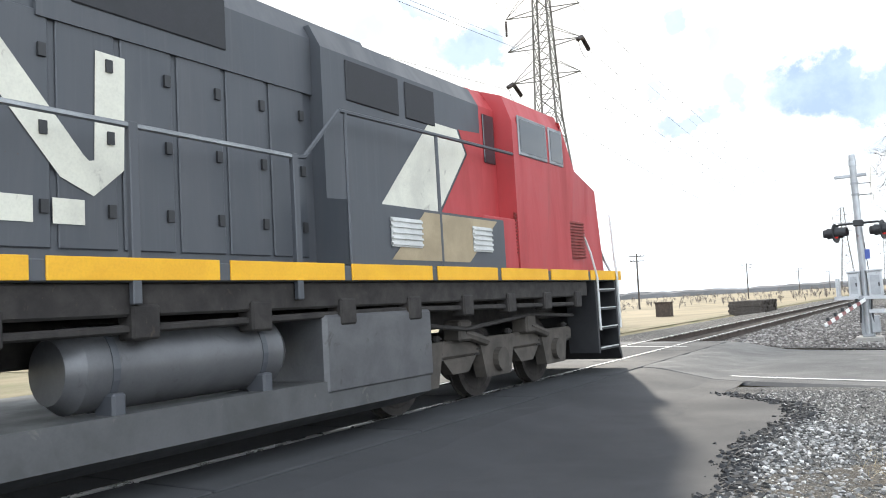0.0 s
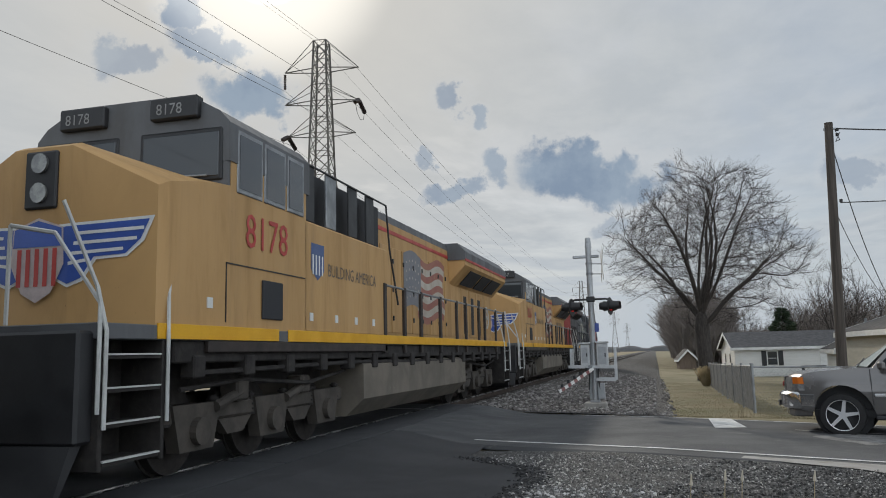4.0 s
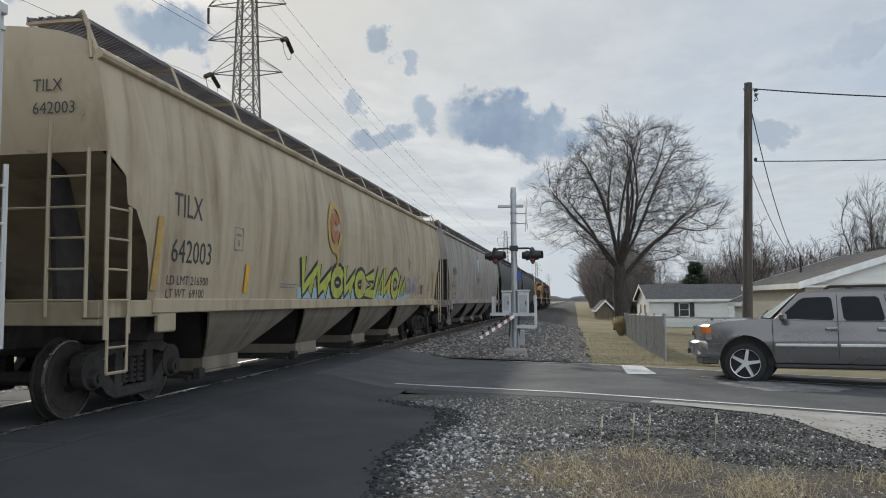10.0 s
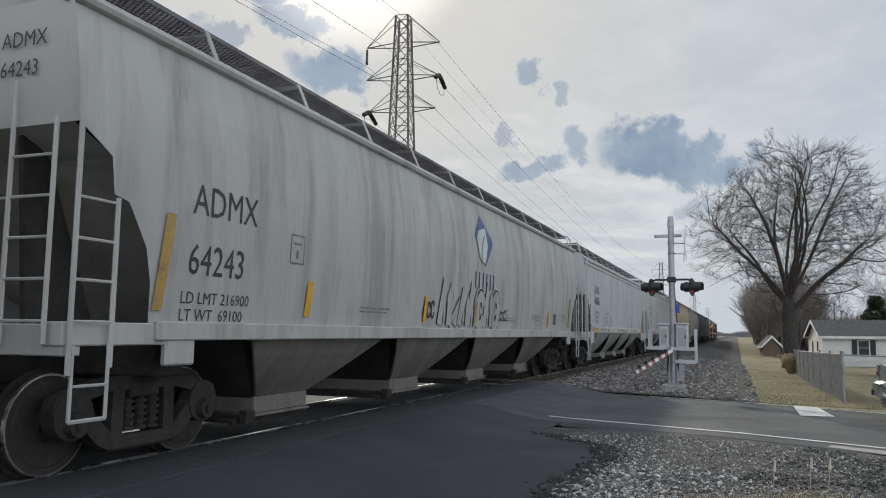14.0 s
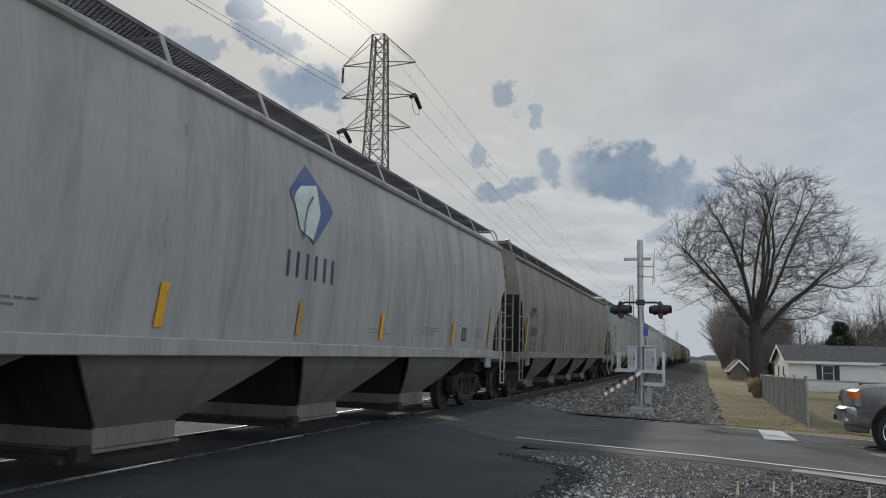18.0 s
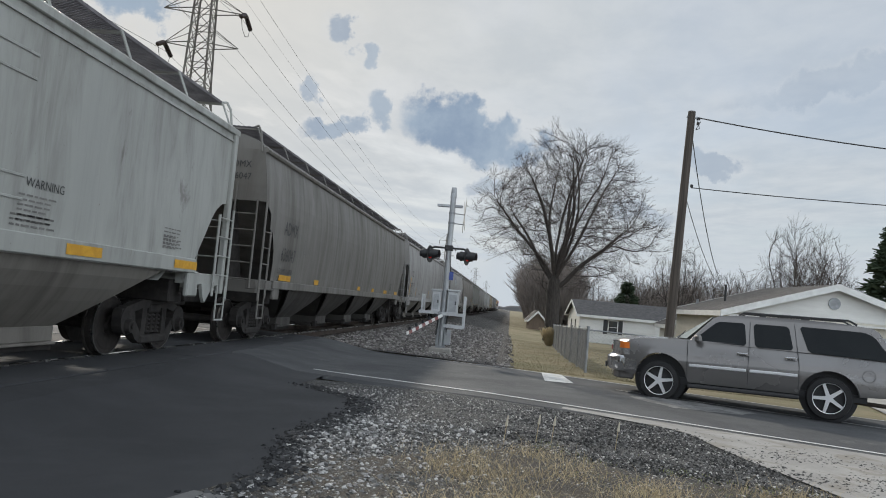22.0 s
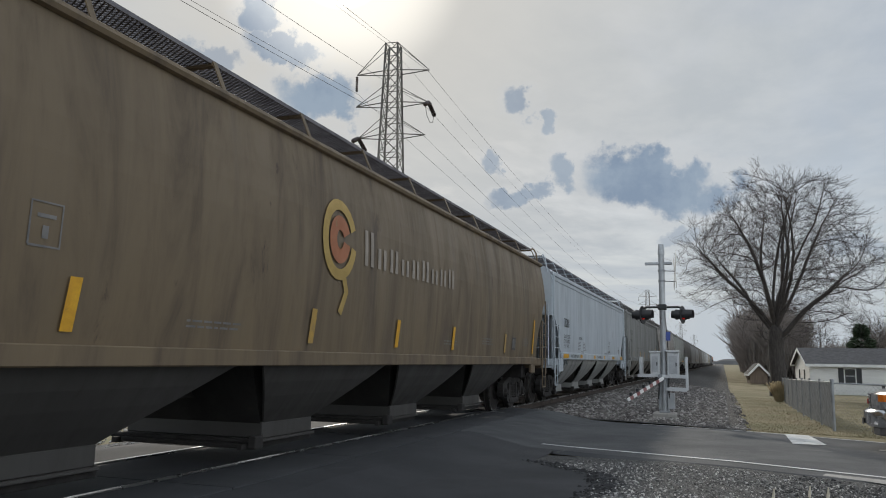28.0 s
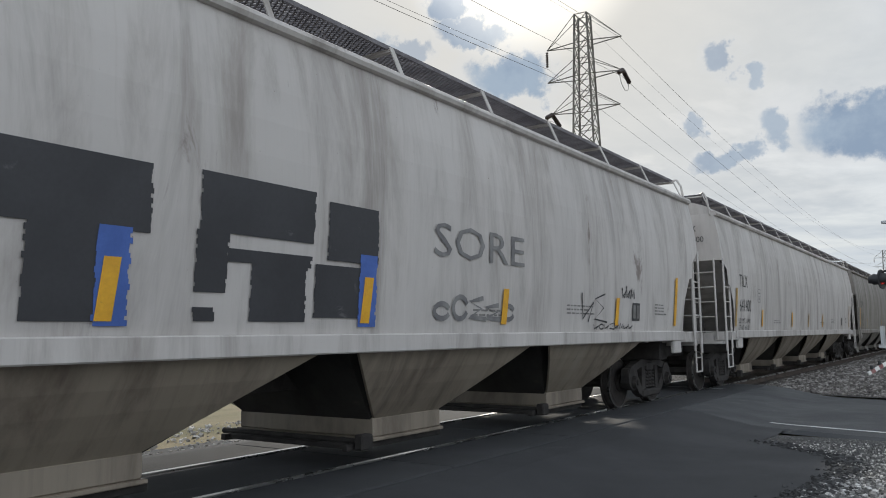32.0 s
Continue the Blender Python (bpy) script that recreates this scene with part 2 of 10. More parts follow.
def pebbles(name, dark, mid, bright, size, soil, cover=0.45, bump=0.012):
    """A bed of packed stones: each cell has its own tone, with dark gaps; soil shows through in patches."""
    m = bpy.data.materials.new(name)
    MATS[name] = m
    m.use_nodes = True
    k = Nodes(m.node_tree)
    co = k.t.nodes.new("ShaderNodeTexCoord").outputs["Object"]
    bent = k.vmath("ADD", co, k.vmath("MULTIPLY", k.t.nodes.new("ShaderNodeTexNoise").outputs[1], (0.01, 0.01, 0.01)))
    tone, gap = [], []
    for f in (1.0, 2.3):
        v = k.t.nodes.new("ShaderNodeTexVoronoi")
        k.put(v.inputs["Vector"], bent)
        v.inputs["Scale"].default_value = f / size
        e = k.t.nodes.new("ShaderNodeTexVoronoi")
        e.feature = "DISTANCE_TO_EDGE"
        k.put(e.inputs["Vector"], bent)
        e.inputs["Scale"].default_value = f / size
        sep = k.t.nodes.new("ShaderNodeSeparateColor")
        k.put(sep.inputs[0], v.outputs["Color"])
        tone.append(sep.outputs[0]), gap.append(k.step(e.outputs["Distance"], 0.0, 0.16))
    broad = k.noise(co, 0.9, 5, 0.6)
    pick = k.step(k.noise(co, 3.1, 3), 0.45, 0.55)
    t = k.math("ADD", k.math("MULTIPLY", tone[0], pick), k.math("MULTIPLY", tone[1], k.math("SUBTRACT", 1.0, pick)))
    g = k.math("ADD", k.math("MULTIPLY", gap[0], pick), k.math("MULTIPLY", gap[1], k.math("SUBTRACT", 1.0, pick)))
    c = k.mix(k.step(t, 0.15, 0.70), rgb(*dark), rgb(*mid))
    c = k.mix(k.step(t, 0.78, 0.98), c, rgb(*bright))
    c = k.mix(k.math("SUBTRACT", 1.0, g), c, rgb(*[q * 0.45 for q in dark]))
    c = k.mix(k.step(broad, cover, cover + 0.22, 0.0, 0.75), c, rgb(*soil))
    c = k.mix(k.step(k.noise(co, 160.0, 3), 0.4, 0.7, 0.0, 0.3), c, rgb(*dark))
    p = k.n("ShaderNodeBsdfPrincipled", Base_Color=c, Roughness=0.93)
    b = k.n("ShaderNodeBump", Strength=0.9, Distance=bump, Height=k.math("MULTIPLY", g, k.math("ADD", t, 0.4)))
    k.t.links.new(b.outputs[0], p.inputs["Normal"])
    k.t.links.new(p.outputs[0], k.n("ShaderNodeOutputMaterial").inputs[0])
    return m


def glass(name, tint=(0.03, 0.035, 0.04), rough=0.04):
    if name in MATS:
        return MATS[name]
    m = bpy.data.materials.new(name)
    MATS[name] = m
    m.use_nodes = True
    k = Nodes(m.node_tree)
    p = k.n("ShaderNodeBsdfPrincipled", Base_Color=rgb(*tint), Roughness=rough)
    p.inputs["Coat Weight"].default_value = 0.5
    k.t.links.new(p.outputs[0], k.n("ShaderNodeOutputMaterial").inputs[0])
    return m


def lamp_glow(name, col, power):
    if name in MATS:
        return MATS[name]
    m = bpy.data.materials.new(name)
    MATS[name] = m
    m.use_nodes = True
    k = Nodes(m.node_tree)
    p = k.n("ShaderNodeBsdfPrincipled", Base_Color=rgb(*[c * 0.6 for c in col]), Roughness=0.2)
    p.inputs["Emission Color"].default_value = rgb(*col)
    p.inputs["Emission Strength"].default_value = power
    k.t.links.new(p.outputs[0], k.n("ShaderNodeOutputMaterial").inputs[0])
    return m


ASPHALT = mat("asphalt", (0.075, 0.077, 0.08), (0.05, 0.052, 0.056), 0.85, scale=0.6, fine=120, bump=0.004, dirt=(0.12, 0.12, 0.115), dirt_at=0.58)
APRON = mat("old asphalt", (0.040, 0.041, 0.045), (0.026, 0.027, 0.030), 0.88, scale=0.35, fine=90, bump=0.004, dirt=(0.056, 0.056, 0.058), dirt_at=0.6)
CONCRETE = mat("concrete", (0.36, 0.34, 0.31), (0.26, 0.25, 0.23), 0.9, scale=1.3, fine=70, bump=0.003, dirt=(0.16, 0.15, 0.14))
PALE = mat("pale gravelly concrete", (0.36, 0.345, 0.325), (0.27, 0.26, 0.245), 0.9, scale=0.7, fine=60, bump=0.006, dirt=(0.22, 0.2, 0.17), dirt_at=0.5)
LINE = mat("road paint", (0.72, 0.72, 0.70), (0.45, 0.45, 0.44), 0.7, scale=2.5, fine=60, dirt=(0.13, 0.13, 0.13), dirt_at=0.56)
FADED = mat("faded road paint", (0.52, 0.52, 0.51), (0.33, 0.33, 0.33), 0.75, scale=2.0, fine=60, dirt=(0.12, 0.12, 0.12), dirt_at=0.56)
GRAVEL = pebbles("gravel bed", (0.05, 0.049, 0.048), (0.15, 0.147, 0.143), (0.46, 0.45, 0.43), 0.030, (0.060, 0.056, 0.052), 0.50)
BALLAST = pebbles("ballast bed", (0.055, 0.051, 0.048), (0.125, 0.115, 0.108), (0.30, 0.285, 0.27), 0.085, (0.06, 0.053, 0.047), 0.55, 0.03)
LAWN = mat("winter lawn", (0.225, 0.182, 0.105), (0.14, 0.125, 0.062), 0.95, scale=0.35, fine=25, bump=0.03, dirt=(0.13, 0.15, 0.05), dirt_at=0.56)
TURF = pebbles("thin stony winter turf", (0.045, 0.042, 0.038), (0.12, 0.11, 0.095), (0.36, 0.33, 0.28), 0.026, (0.085, 0.066, 0.046), 0.40)
STRAW = mat("dry grass", (0.54, 0.44, 0.27), (0.36, 0.28, 0.16), 0.9, scale=3, fine=20)
GREENBLADE = mat("green grass", (0.15, 0.20, 0.055), (0.24, 0.23, 0.09), 0.9, scale=3, fine=20)
FIELD = mat("winter field", (0.27, 0.21, 0.12), (0.17, 0.14, 0.08), 0.95, scale=0.05, fine=3.0, bump=0.05, dirt=(0.12, 0.12, 0.06))
RAILTOP = mat("polished rail head", (0.55, 0.54, 0.53), rough=0.28, metal=1.0, scale=2)
RUST = mat("rusty rail steel", (0.075, 0.052, 0.040), (0.05, 0.038, 0.03), 0.85, scale=3)
TIE = mat("creosoted tie", (0.055, 0.042, 0.034), (0.09, 0.08, 0.07), 0.95, scale=2, stretch=(0.4, 3, 1), bump=0.01)
GALV = mat("galvanised steel", (0.36, 0.37, 0.38), (0.25, 0.26, 0.27), 0.5, 0.7, scale=3)
ALU = mat("painted aluminium mast", (0.44, 0.45, 0.46), (0.33, 0.34, 0.35), 0.45, 0.5, scale=2.0, dirt=(0.2, 0.19, 0.18))
LATTICE = mat("weathered tower steel", (0.17, 0.16, 0.14), (0.11, 0.10, 0.09), 0.7, 0.4, scale=0.5)
BLACK = mat("black paint", (0.018, 0.018, 0.02), (0.03, 0.03, 0.032), 0.5, scale=3)
RED = mat("red paint", (0.42, 0.03, 0.03), rough=0.5, scale=3)
WHITE = mat("white paint", (0.78, 0.78, 0.76), (0.66, 0.66, 0.64), 0.5, scale=2)
POLEWOOD = mat("weathered pole wood", (0.095, 0.078, 0.066), (0.058, 0.049, 0.043), 0.9, scale=3, stretch=(6, 6, 0.25), bump=0.006)
BARK = mat("grey bark", (0.072, 0.062, 0.055), (0.040, 0.034, 0.031), 0.95, scale=4, stretch=(3, 3, 0.6), bump=0.01)
TWIG = mat("brown twigs", (0.062, 0.048, 0.042), (0.038, 0.031, 0.028), 0.95, scale=3)
NEEDLE = mat("evergreen needles", (0.03, 0.05, 0.028), (0.05, 0.07, 0.035), 0.9, scale=2)
SIDING = mat("white vinyl siding", (0.74, 0.73, 0.70), (0.66, 0.65, 0.62), 0.6, scale=0.6, stretch=(1, 1, 6))
CREAM = mat("cream siding", (0.62, 0.58, 0.49), (0.55, 0.52, 0.44), 0.65, scale=0.6, stretch=(1, 1, 6))
SHINGLE = mat("dark grey shingles", (0.062, 0.064, 0.072), (0.042, 0.043, 0.048), 0.9, scale=3, fine=25, bump=0.01, dirt=(0.09, 0.09, 0.09))
BROWNROOF = mat("brown grey shingles", (0.085, 0.077, 0.072), (0.06, 0.054, 0.05), 0.9, scale=3, fine=25, bump=0.01)
DARKGLASS = glass("dark window glass")
# the haze of distance is part of this grey
FAR = mat("haze-tinted distant trees", (0.16, 0.155, 0.16), (0.11, 0.11, 0.11), 1.0, scale=0.02, fine=0.3)
WIRE = mat("wire", (0.05, 0.05, 0.052), rough=0.6)


# ---- mesh helpers ----
def obj(name, bm, material, parent=None, label="", category="", group="", kind="", smooth=False):
    me = bpy.data.meshes.new(name)
    bm.to_mesh(me)
    bm.free()
    return put(name, me, material, parent, label, category, group, kind, smooth)


def put(name, me, material, parent=None, label="", category="", group="", kind="", smooth=False):
    """Link a mesh as one object, under a thing or alone."""
    if not me.materials:
        me.materials.append(material)
    if smooth:
        me.polygons.foreach_set("use_smooth", [True] * len(me.polygons))
    ob = new(name, me)
    if me.materials[0] is not material:
        ob.material_slots[0].link = "OBJECT"
        ob.material_slots[0].material = material
    if parent:
        ob.parent = parent
    return tagged(ob, label, category, group, kind)


def part(name, bm, material, parent, label="", smooth=False):
    return obj(name, bm, material, parent, label, smooth=smooth)


def thing(name, label, category, m=None, group="", kind=""):
    ob = new(name)
    ob.empty_display_size = 0.3
    if m:
        ob.matrix_basis = m
    return tagged(ob, label, category, group, kind)


def box(bm, x0, x1, y0, y1, z0, z1, bevel=0.0, m=None):
    got = bmesh.ops.create_cube(bm, size=1.0, matrix=Matrix.Translation(((x0 + x1) / 2, (y0 + y1) / 2, (z0 + z1) / 2)) @ Matrix.Diagonal((abs(x1 - x0), abs(y1 - y0), abs(z1 - z0), 1)))
    vs = got["verts"]
    if bevel:
        es = list({e for v in vs for e in v.link_edges})
        r = bmesh.ops.bevel(bm, geom=es, offset=bevel, segments=1, affect="EDGES")
        vs = list({v for f in r["faces"] for v in f.verts} | {v for v in vs if v.is_valid})
    if m:
        bmesh.ops.transform(bm, matrix=m, verts=vs)
    return vs


def bar(bm, a, b, r, sides=6, r2=None):
    """A round bar from a to b."""
    a, b = Vector(a), Vector(b)
    d = b - a
    if d.length < 1e-6:
        return
    q = d.to_track_quat("Z", "Y").to_matrix().to_4x4()
    bmesh.ops.create_cone(bm, cap_ends=True, segments=sides, radius1=r, radius2=r if r2 is None else r2, depth=d.length,
                          matrix=Matrix.Translation((a + b) / 2) @ q)


def rail(bm, pts, r, sides=6):
    for a, b in zip(pts, pts[1:]):
        bar(bm, a, b, r, sides)


def beam(bm, a, b, w, h):
    """A square bar from a to b."""
    a, b = Vector(a), Vector(b)
    d = b - a
    q = d.to_track_quat("Y", "Z").to_matrix().to_4x4()
    bmesh.ops.create_cube(bm, size=1.0, matrix=Matrix.Translation((a + b) / 2) @ q @ Matrix.Diagonal((w, d.length, h, 1)))


def prism(bm, outline, lo, hi, axis=0):
    """Extrude a flat outline (pairs) along an axis: 0 gives (y, z) outlines, 1 gives (x, z), 2 gives (x, y)."""
    def at(p, v):
        return (v, *p) if axis == 0 else (p[0], v, p[1]) if axis == 1 else (*p, v)
    a = [bm.verts.new(at(p, lo)) for p in outline]
    b = [bm.verts.new(at(p, hi)) for p in outline]
    fs = [bm.faces.new(a), bm.faces.new(b[::-1])]
    for i in range(len(a)):
        j = (i + 1) % len(a)
        fs.append(bm.faces.new((a[j], a[i], b[i], b[j])))
    bmesh.ops.recalc_face_normals(bm, faces=fs)
    return a + b


def disc(bm, c, r, depth, axis="X", sides=20, r2=None):
    q = {"X": pose(0, 0, 0, 0, 90, 0), "Y": pose(0, 0, 0, 90, 0, 0), "Z": Matrix()}[axis]
    bmesh.ops.create_cone(bm, cap_ends=True, segments=sides, radius1=r, radius2=r if r2 is None else r2, depth=depth, matrix=Matrix.Translation(c) @ q)


def grid_mesh(name, xs, ys, z):
    """A sheet over the plan, z(x, y)."""
    verts = [(x, y, z(x, y)) for y in ys for x in xs]
    n = len(xs)
    faces = [(j * n + i, j * n + i + 1, (j + 1) * n + i + 1, (j + 1) * n + i) for j in range(len(ys) - 1) for i in range(n - 1)]
    me = bpy.data.meshes.new(name)
    me.from_pydata(verts, [], faces)
    return me


def soup(name, verts, faces):
    me = bpy.data.meshes.new(name)
    me.from_pydata(verts, [], faces)
    return me


def text_mesh(body, size, bold=False):
    cu = bpy.data.curves.new("writing", "FONT")
    cu.body, cu.size, cu.resolution_u = body, size, 2
    cu.offset = 0.0
    tmp = bpy.data.objects.new("writing", cu)
    me = bpy.data.meshes.new_from_object(tmp)
    bpy.data.objects.remove(tmp)
    me.materials.clear()
    return me


def wrap(me, y0, z0, side, flip=1, squeeze=1.0, off=0.006):
    """Lay a flat mesh (u, v) on a car's side: u runs along the car, v up; side(z) gives how far out the side is."""
    for v in me.vertices:
        u, w = v.co.x * squeeze, v.co.y
        v.co = ((side(z0 + w) + off) * flip, y0 + u * flip, z0 + w)
    return me


# ---- the lie of the land ----
TRACK_X, RAIL_Z = -6.7, 0.25
ROAD_A = radians(-17.0)
ROAD_R = Vector((math.cos(ROAD_A), math.sin(ROAD_A)))
ROAD_N = Vector((-math.sin(ROAD_A), math.cos(ROAD_A)))


def ss(a, b, x):
    t = min(max((x - a) / (b - a), 0.0), 1.0)
    return t * t * (3 - 2 * t)


def land(x, y):
    """Height of the ground: a hump at the crossing, falling away to the yards and fields."""
    z = -0.02 * max(x, 0) if x < 8 else -0.16 - 0.006 * min(x - 8, 30)
    z -= 0.0145 * min(max(y - 19.5, 0), 60) * ss(-4.0, 1.0, x)
    if x < -9:
        z -= 0.5 * ss(9, 22, -x)
    hump = 0.215 * (1 - ss(1.75, 3.5, abs(x - TRACK_X)))
    n = ROAD_N.x * x + ROAD_N.y * y
    hump *= ss(-12, -4, n) * (1 - ss(19.2, 20.6, n))
    low = -0.35 * ss(19.3, 20.3, n) * (1 - ss(6.2, 7.0, abs(x - TRACK_X)))
    return z + hump + low


def bank_z(dx, y):
    """Height of the ballast bank beside the track's middle."""
    d = abs(dx)
    if d < 1.9:
        return 0.05
    t = min((d - 1.9) / 5.0, 1.0) ** 0.75
    x = TRACK_X + dx
    base = -0.0145 * min(max(y - 19.5, 0), 60) * ss(-4.0, 1.0, x) - 0.02 * max(x, 0) - (0.35 * t if dx < 0 else 0)
    return 0.05 * (1 - t) + (base + 0.02) * t + 0.03 * noise.noise((dx * 1.3, y * 0.6, 2)) * (1 if d < 6.5 else 0)


def road_pt(u, n, lift=0.0):
    p = ROAD_R * u + ROAD_N * n
    return (p.x, p.y, land(p.x, p.y) + lift)


def road_strip(name, u0, u1, n0, n1, lift, material, step=1.0, parent=None, wob=0.0, **tags):
    us = np.arange(u0, u1 + step * 0.5, step)
    w = max(2, int(abs(n1 - n0) / 0.8) + 1)
    ns = list(np.linspace(n0, n1, w))
    if wob:
        ns = [n0 - 0.12] + ns + [n1 + 0.12]
        w += 2
    verts = []
    for k, n in enumerate(ns):
        for u in us:
            e = wob * noise.noise((u * 0.8, 0 if k < 2 else 9, 3.0)) if wob and k in (0, 1, w - 2, w - 1) else 0.0
            verts.append(road_pt(u, n + e, lift - (0.06 if wob and k in (0, w - 1) else 0.0)))
    c = len(us)
    faces = [(j * c + i, j * c + i + 1, (j + 1) * c + i + 1, (j + 1) * c + i) for j in range(w - 1) for i in range(c - 1)]
    return put(name, soup(name, verts, faces), material, parent, **tags)


def ground():
    xs = [-2600, -900, -400, -200, -120, -80, -60, -48, -40, -32, -26] + list(np.arange(-22, 12.1, 0.5)) + [14, 17, 20, 24, 30, 40, 60, 90, 150, 300, 800, 2600]
    ys = [-600, -200, -80, -40, -20] + list(np.arange(-12, 26.1, 0.5)) + list(np.arange(27, 60, 1.5)) + [62, 66, 72, 80, 95, 120, 160, 240, 400, 700, 1200, 2600]
    put("ground", grid_mesh("ground", xs, ys, lambda x, y: land(x, y) - 0.012 - (0.10 if abs(x - TRACK_X) < 3.0 else 0.06 if -6.5 < x < 5.0 and -6.0 < y and ROAD_N.x * x + ROAD_N.y * y < 18.4 else 0)), LAWN, kind="structure",
        label="winter lawn and bare earth ground sheet", category="ground")
    # the open field over the tracks
    xs = [-2500, -1200, -600, -300, -150, -90, -60, -40, -28, -20, -13.5]
    ys = [22, 24, 27, 32, 40, 55, 80, 120, 200, 350, 600, 1100, 2500]
    put("field", grid_mesh("field", xs, ys, lambda x, y: land(x, y) + 0.02), FIELD, kind="structure", label="dry tan winter field beyond the tracks", category="field")
    road_strip("road", -75, 75, 12.30, 19.05, 0.018, ASPHALT, 0.5, wob=0.10, kind="structure", label="grey worn asphalt road over the level crossing", category="road")
    # dark apron between the tracks and the gravel
    verts, faces = [], []
    ys = list(np.arange(-14, 14.6, 0.6))
    for y in ys:
        edge = -1.75 + 0.28 * noise.noise((y * 0.55, 0, 0)) + 0.10 * noise.noise((y * 2.5, 4, 0)) - 1.3 * ss(10.6, 12.6, y)
        for t in np.linspace(0, 1, 14):
            x = -10.5 + (edge + 10.5) * t
            n = ROAD_N.x * x + ROAD_N.y * y
            verts.append((x, y, land(x, y) + (0.010 if n < 12.2 else 0.004)))
    for j in range(len(ys) - 1):
        for i in range(13):
            faces.append((j * 14 + i, j * 14 + i + 1, (j + 1) * 14 + i + 1, (j + 1) * 14 + i))
    put("pavement", soup("pavement", verts, faces), APRON, kind="structure", label="dark asphalt apron beside the tracks", category="pavement")
    # gravel shoulder in front of the camera
    xs = np.arange(-4.7, 7.01, 0.3)
    ys = np.arange(-7.0, 13.4, 0.3)
    put("gravel_shoulder", grid_mesh("gravel_shoulder", list(xs), list(ys), lambda x, y: land(x, y) + (0.004 + 0.012 * noise.noise((x * 1.5, y * 1.5, 0)) * ss(-1.4, -0.8, x)
        if ROAD_N.x * x + ROAD_N.y * y < 12.5 else -0.008) - (0.05 if x < -2.5 - 1.3 * ss(10.6, 12.6, y) else 0.0)), GRAVEL, kind="structure", label="grey gravel shoulder with crumbs of stone", category="gravel")
    # thin matted turf over the gravel nearer the camera
    verts, faces = [], []
    us_ = np.arange(-3.4, 6.1, 0.3)
    for u in us_:
        far = 8.9 - 0.42 * max(u, 0) + 0.9 * noise.noise((u * 0.7, 3, 1)) + 0.4 * noise.noise((u * 2.1, 7, 1)) - 1.6 * ss(-1.4, -3.0, u)
        for t in np.linspace(0, 1, 9):
            n = 3.0 + (far - 3.0) * t
            x, y, z = road_pt(u, n, 0)
            verts.append((x, y, z + 0.017 + 0.012 * noise.noise((x * 2, y * 2, 3)) - 0.03 * ss(0.9, 1.0, t)))
    for i in range(len(us_) - 1):
        for j in range(8):
            faces.append((i * 9 + j, i * 9 + 9 + j, i * 9 + 10 + j, i * 9 + 1 + j))
    put("turf_patch", soup("turf_patch", verts, faces), TURF, kind="structure", label="thin dry turf with soil and stones", category="grass")
    # pale concrete drive along the road's near edge, and the worn patch by the camera
    verts, faces = [], []
    us = np.arange(-2.6, 40, 0.4)
    for u in us:
        depth = (0.34 + 0.16 * noise.noise((u * 1.3, 9, 0))) * ss(-2.7, -1.0, u) + 5.2 * max(0.0, min((u + 0.7) / 3.2, 1.0)) ** 0.8
        for t in (0, 0.33, 0.66, 1):
            verts.append(road_pt(u, 12.60 - (depth + 0.2) * t, 0.025 - 0.006 * t))
    for i in range(len(us) - 1):
        for j in range(3):
            faces.append((i * 4 + j, i * 4 + j + 1, i * 4 + 5 + j, i * 4 + 4 + j))
    put("driveway", soup("driveway", verts, faces), PALE, kind="structure", label="pale gravelly concrete drive beside the road", category="driveway")
    bm = bmesh.new()
    pts = [(-2.05, 4.9), (-1.9, 5.4), (-1.45, 5.3), (-1.05, 4.95), (-0.75, 4.2), (-0.6, 3.2), (-2.1, 3.2)]
    prism(bm, pts, -0.05, 0.03, 2)
    obj("pavement_patch", bm, mat("old grey paving", (0.19, 0.187, 0.182), (0.12, 0.118, 0.115), 0.9, scale=1.5, fine=60, bump=0.003), kind="structure", label="worn light patch of old paving", category="pavement")
    # concrete drive from the far kerb to the garage
    verts, faces = [], []
    for i in range(13):
        t = i / 12
        xa, xb = 8.6 + (13.2 - 8.6) * t, 30.0
        for j in range(9):
            x = xa + (xb - xa) * j / 8
            n0 = (19.02 - ROAD_N.x * x) / ROAD_N.y
            y = n0 + (35.5 - n0) * t
            verts.append((x, y, land(x, y) + 0.02))
    for i in range(12):
        for j in range(8):
            faces.append((i * 9 + j, i * 9 + j + 1, i * 9 + 10 + j, i * 9 + 9 + j))
    put("garage_drive", soup("garage_drive", verts, faces), CONCRETE, kind="structure", label="pale concrete drive in front of the garage", category="driveway")
    # road markings
    lines = thing("road_marking", "worn white painted lines on the asphalt road", "road marking", kind="structure")
    for n0, n1, u0, u1, m in ((12.84, 12.96, -7.5, 70, LINE), (17.02, 17.14, -2.5, 70, FADED), (17.02, 17.14, -60, -11, FADED), (18.80, 18.90, -8.0, 70, FADED), (12.84, 12.96, -60, -13.5, LINE)):
        road_strip("painted_line", u0, u1, n0, n1, 0.027, m, 0.5, lines)
    bm = bmesh.new()
    q = [Vector((1.09, 17.15)), Vector((1.73, 17.4)), Vector((1.60, 19.45)), Vector((1.10, 19.5))]
    f = [bm.verts.new((p.x, p.y, land(p.x, p.y) + 0.028)) for p in q]
    bm.faces.new(f)
    part("stop_bar", bm, LINE, lines, "broad white stop bar")
    # light patch worn into the far lane
    bm = bmesh.new()
